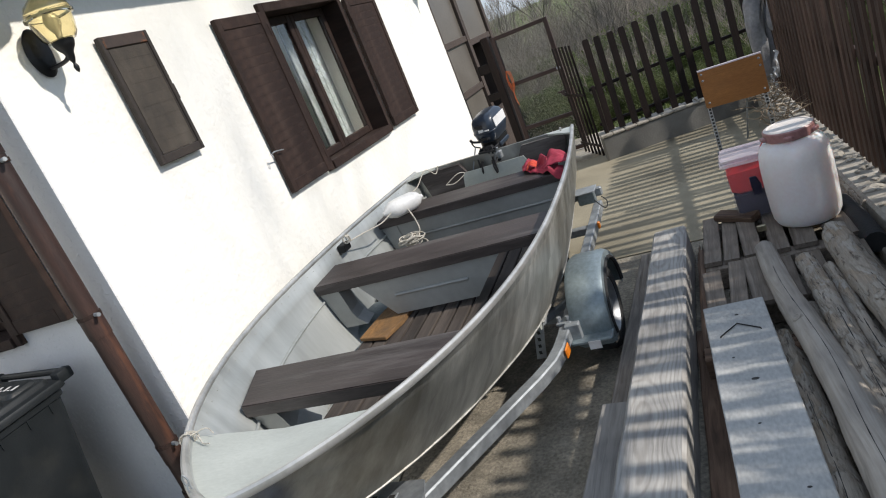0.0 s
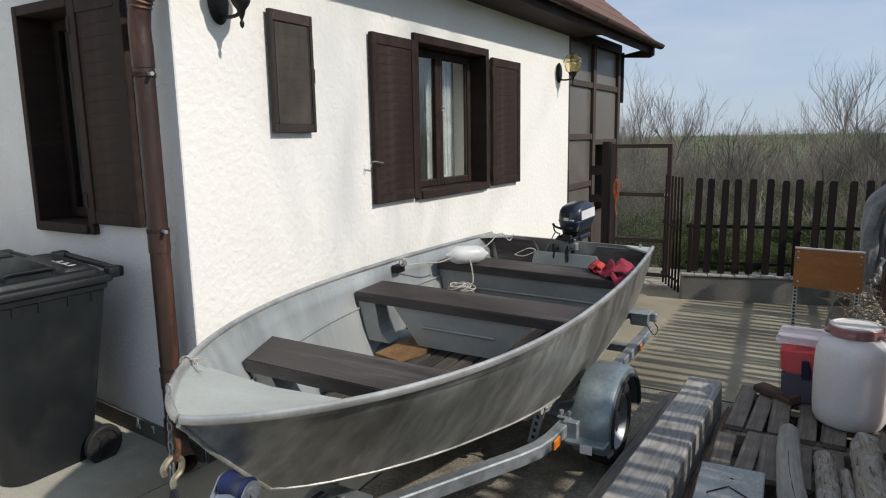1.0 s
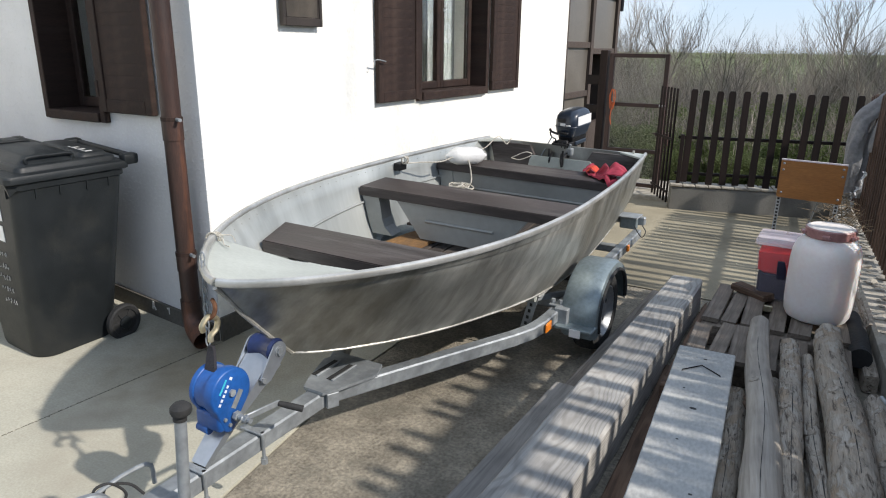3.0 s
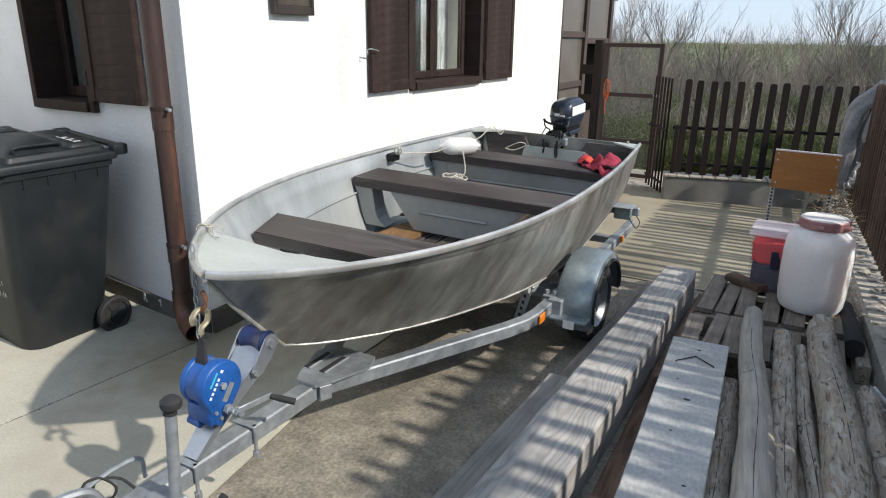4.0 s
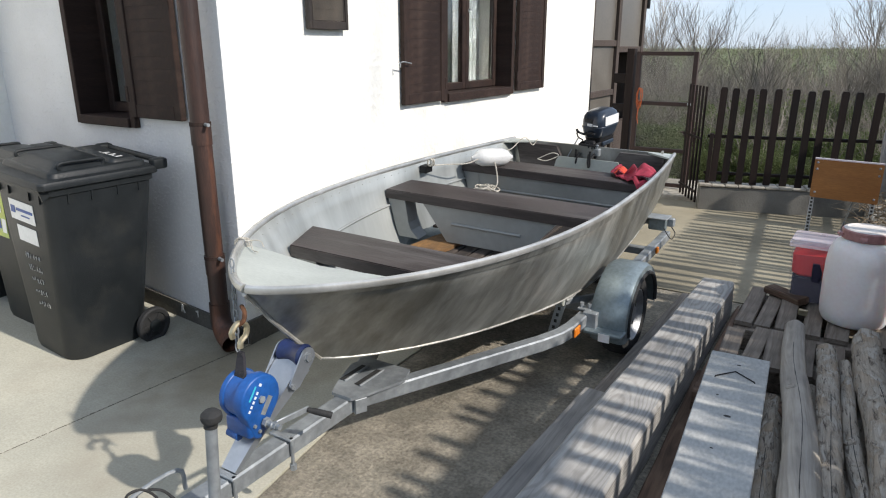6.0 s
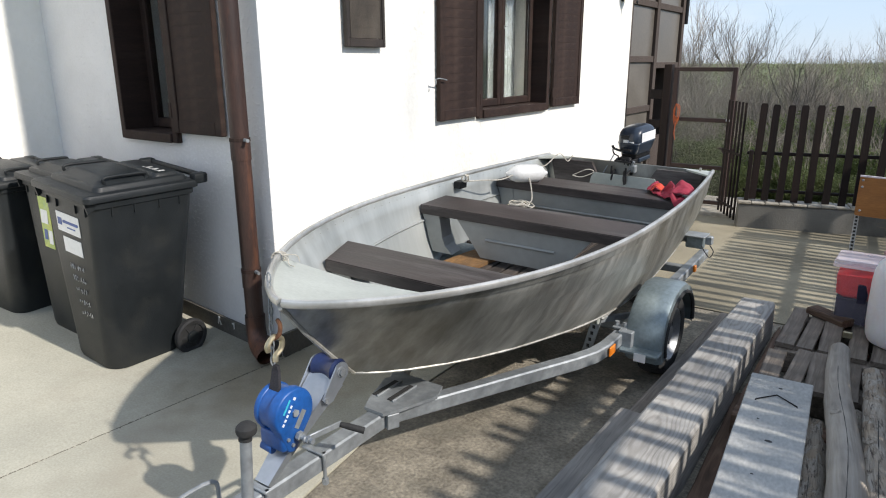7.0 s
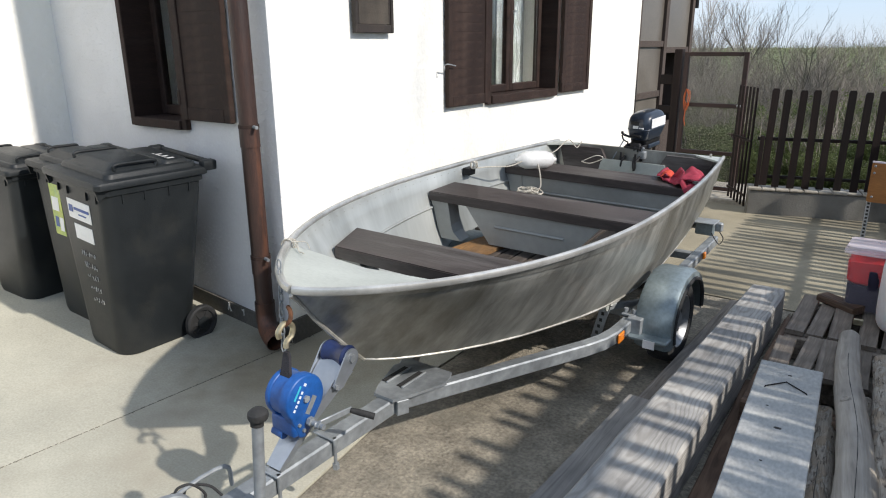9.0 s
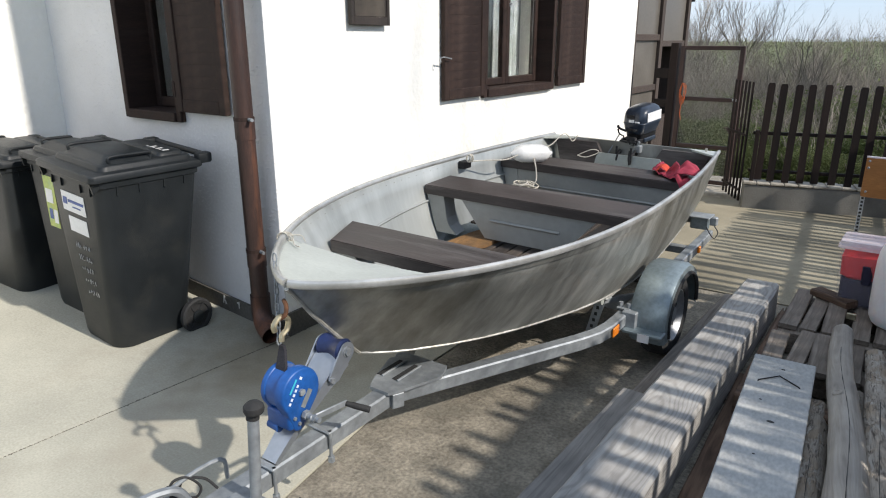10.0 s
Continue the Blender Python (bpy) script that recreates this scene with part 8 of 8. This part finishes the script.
for k in ("leaf_hedge", "leaf_mid", "leaf_green"):
    leaf_light(M[k], 0.4)
    M[k].node_tree.nodes["Principled BSDF"].inputs["Specular IOR Level"].default_value = 0.2
hedge = leafy(0.62, 0.36, 0.66, 16000, 31, 0.0105, M["leaf_hedge"], "clipped_hedge", "fresh green clipped hedge behind the picket fence", "hedge", "hedge beyond the fence")
bush = leafy(0.9, 0.7, 1.0, 14000, 32, 0.015, M["leaf_mid"], "green_bush", "dark green leafy bush behind the hedge")
for k in range(13):
    put(hedge, 0.95 + 0.62 * k, 6.9 + rng.uniform(-.08, .08) + 0.05 * k, rng.uniform(0.92, 1.03), k == 0)
for k, (x, y) in enumerate(((0.1, 7.9), (1.2, 9.1), (2.3, 9.0), (3.5, 9.3), (4.7, 9.2), (5.9, 9.5), (7.2, 9.6), (-0.9, 8.3), (8.6, 9.2), (0.6, 10.6), (2.9, 10.8), (5.2, 11.2), (7.9, 11.0))):
    put(bush, x, y, rng.uniform(0.85, 1.1), k == 0)
for k, (x, y, s) in enumerate(((2.2, 15.5, 1.7), (4.6, 17, 1.9), (0.2, 14, 1.3), (6.8, 15, 1.6), (8.4, 18, 2.1), (-1.6, 16, 1.7), (3.4, 20, 2.0), (10.5, 16, 1.9))):
    put(bush, x, y, s, False)
# dark bushes that stand up out of the thicket
for k, (x, y, s) in enumerate(((0.75, 14.2, 1.55), (3.6, 14.8, 1.5), (5.6, 14.0, 1.7), (-2.4, 14.0, 1.4), (8.0, 14.0, 1.8))):
    put(bush, x, y, s, False)
# close-grown bare trees at the edge of the slope
dense = bare_tree(7.0, 17, label="leafless densely branched grey tree on the slope", bole=0.34, low=1, limbs=17, stout=0.62)
for k, (x, y, s) in enumerate(((-3.1, 17.0, .62), (-3.3, 20.4, .74), (-1.9, 17.3, .50), (-4.4, 18.6, .70), (-0.6, 25.6, .70), (-5.4, 22.0, .80), (2.3, 16.6, .56), (3.3, 15.6, .58), (4.2, 18.2, .70), (5.4, 16.6, .70), (7.4, 18.0, .80))):
    put(dense, x, y, s, k == 0)

# grass beyond the fence
v, f = [], []
for k in range(9000):
    x, y = rng.uniform(-0.5, 9.0), rng.uniform(5.0, 10.5)
    if x < 3.3 and y < 5.1:
        continue
    z = land(x, y)
    a, h = rng.uniform(0, 6.28), rng.uniform(0.05, 0.16)
    u = Vector((math.cos(a), math.sin(a), 0)) * 0.006
    tip = Vector((x + rng.uniform(-.05, .05), y + rng.uniform(-.05, .05), z + h))
    i = len(v)
    b = Vector((x, y, z - 0.01))
    v += [tuple(b - u), tuple(b + u), tuple(tip)]
    f.append((i, i + 1, i + 2))
me = bpy.data.meshes.new("grass_blades")
me.from_pydata(v, [], f)
me.materials.append(M["leaf_green"])
tagged(new("grass_blades", me), "fresh spring grass behind the fence", "grass", "", "stuff")

# far woods: crowns of many small leaf clumps over the valley and the ridge
wr = np.random.default_rng(7)
NC, NL = 4600, 120
ang = np.radians(wr.uniform(-65, 25, NC))
dist = 75 + 530 * wr.random(NC) ** 1.9
cx, cy = -dist * np.sin(ang), dist * np.cos(ang)
cs = wr.uniform(0.9, 1.9, NC) * (1 + dist / 300)
cz = np.array([land(a, b) for a, b in zip(cx, cy)]) + cs * 0.5
ctr = np.stack([cx, cy, cz], 1)
dirs = wr.normal(size=(NC, NL, 3))
dirs /= np.linalg.norm(dirs, axis=2, keepdims=True)
rad = (0.35 + 0.65 * wr.random((NC, NL, 1)) ** 0.6) * (1 + 0.25 * wr.normal(size=(NC, 1, 1)))
pos = ctr[:, None, :] + dirs * rad * cs[:, None, None] * np.array([1, 1, 1.15])
t1 = np.cross(dirs, wr.normal(size=(NC, NL, 3)))
t1 /= np.linalg.norm(t1, axis=2, keepdims=True)
t2 = np.cross(dirs, t1)
ab = wr.normal(size=(NC, NL, 3, 2)) * (0.066 * cs)[:, None, None, None]
vv = (pos[:, :, None, :] + ab[..., :1] * t1[:, :, None, :] + ab[..., 1:] * t2[:, :, None, :]).reshape(-1, 3)
me = bpy.data.meshes.new("far_woods")
me.from_pydata(vv.tolist(), [], np.arange(len(vv)).reshape(-1, 3).tolist())
me.materials.append(M["wood_far"])
tagged(new("far_woods", me), "hazy budding woods on the far ridge", "woods", "", "stuff")

# bare tree beside the yard whose branches shade the house wall
put(bare_tree(10.6, 21, label="leafless tall tree beside the yard", bole=0.70, low=5, limbs=9, stout=0.27), 9.6, 1.7, 0.97, True)
budding = leafy(0.8, 0.75, 1.0, 560, 35, 0.03, M["leaf_green"], "budding_bush", "tall budding bush beside the side fence")
for k, y in enumerate((-1.9, -1.15, -0.4, 0.35, 1.0)):
    m = Matrix.Translation((4.35, y, land(4.35, y) - 0.05)) @ Matrix.Rotation(k * 1.3, 4, 'Z')
    c = copy_thing(budding, m) if k else budding
    c.matrix_world = m @ Matrix.Diagonal((1.0, 1.0, 2.3, 1))
for k, (x, y, s) in enumerate(((1.6, 15.8, 1.5), (0.2, 19.0, 1.9), (3.0, 19.5, 2.0), (-1.4, 19.0, 1.8), (5.0, 20.5, 2.2), (7.0, 19.0, 2.0), (9.2, 21.0, 2.3), (-3.6, 23.0, 2.2), (1.2, 24.0, 2.3), (12.0, 20.0, 2.2))):
    put(budding, x, y, s, False)
for k in range(9):
    put(shrubs[k % 3], 4.5 + 0.6 * (k % 3), -2.0 + 0.7 * k + rng.uniform(-.15, .15), rng.uniform(0.85, 1.0), False)
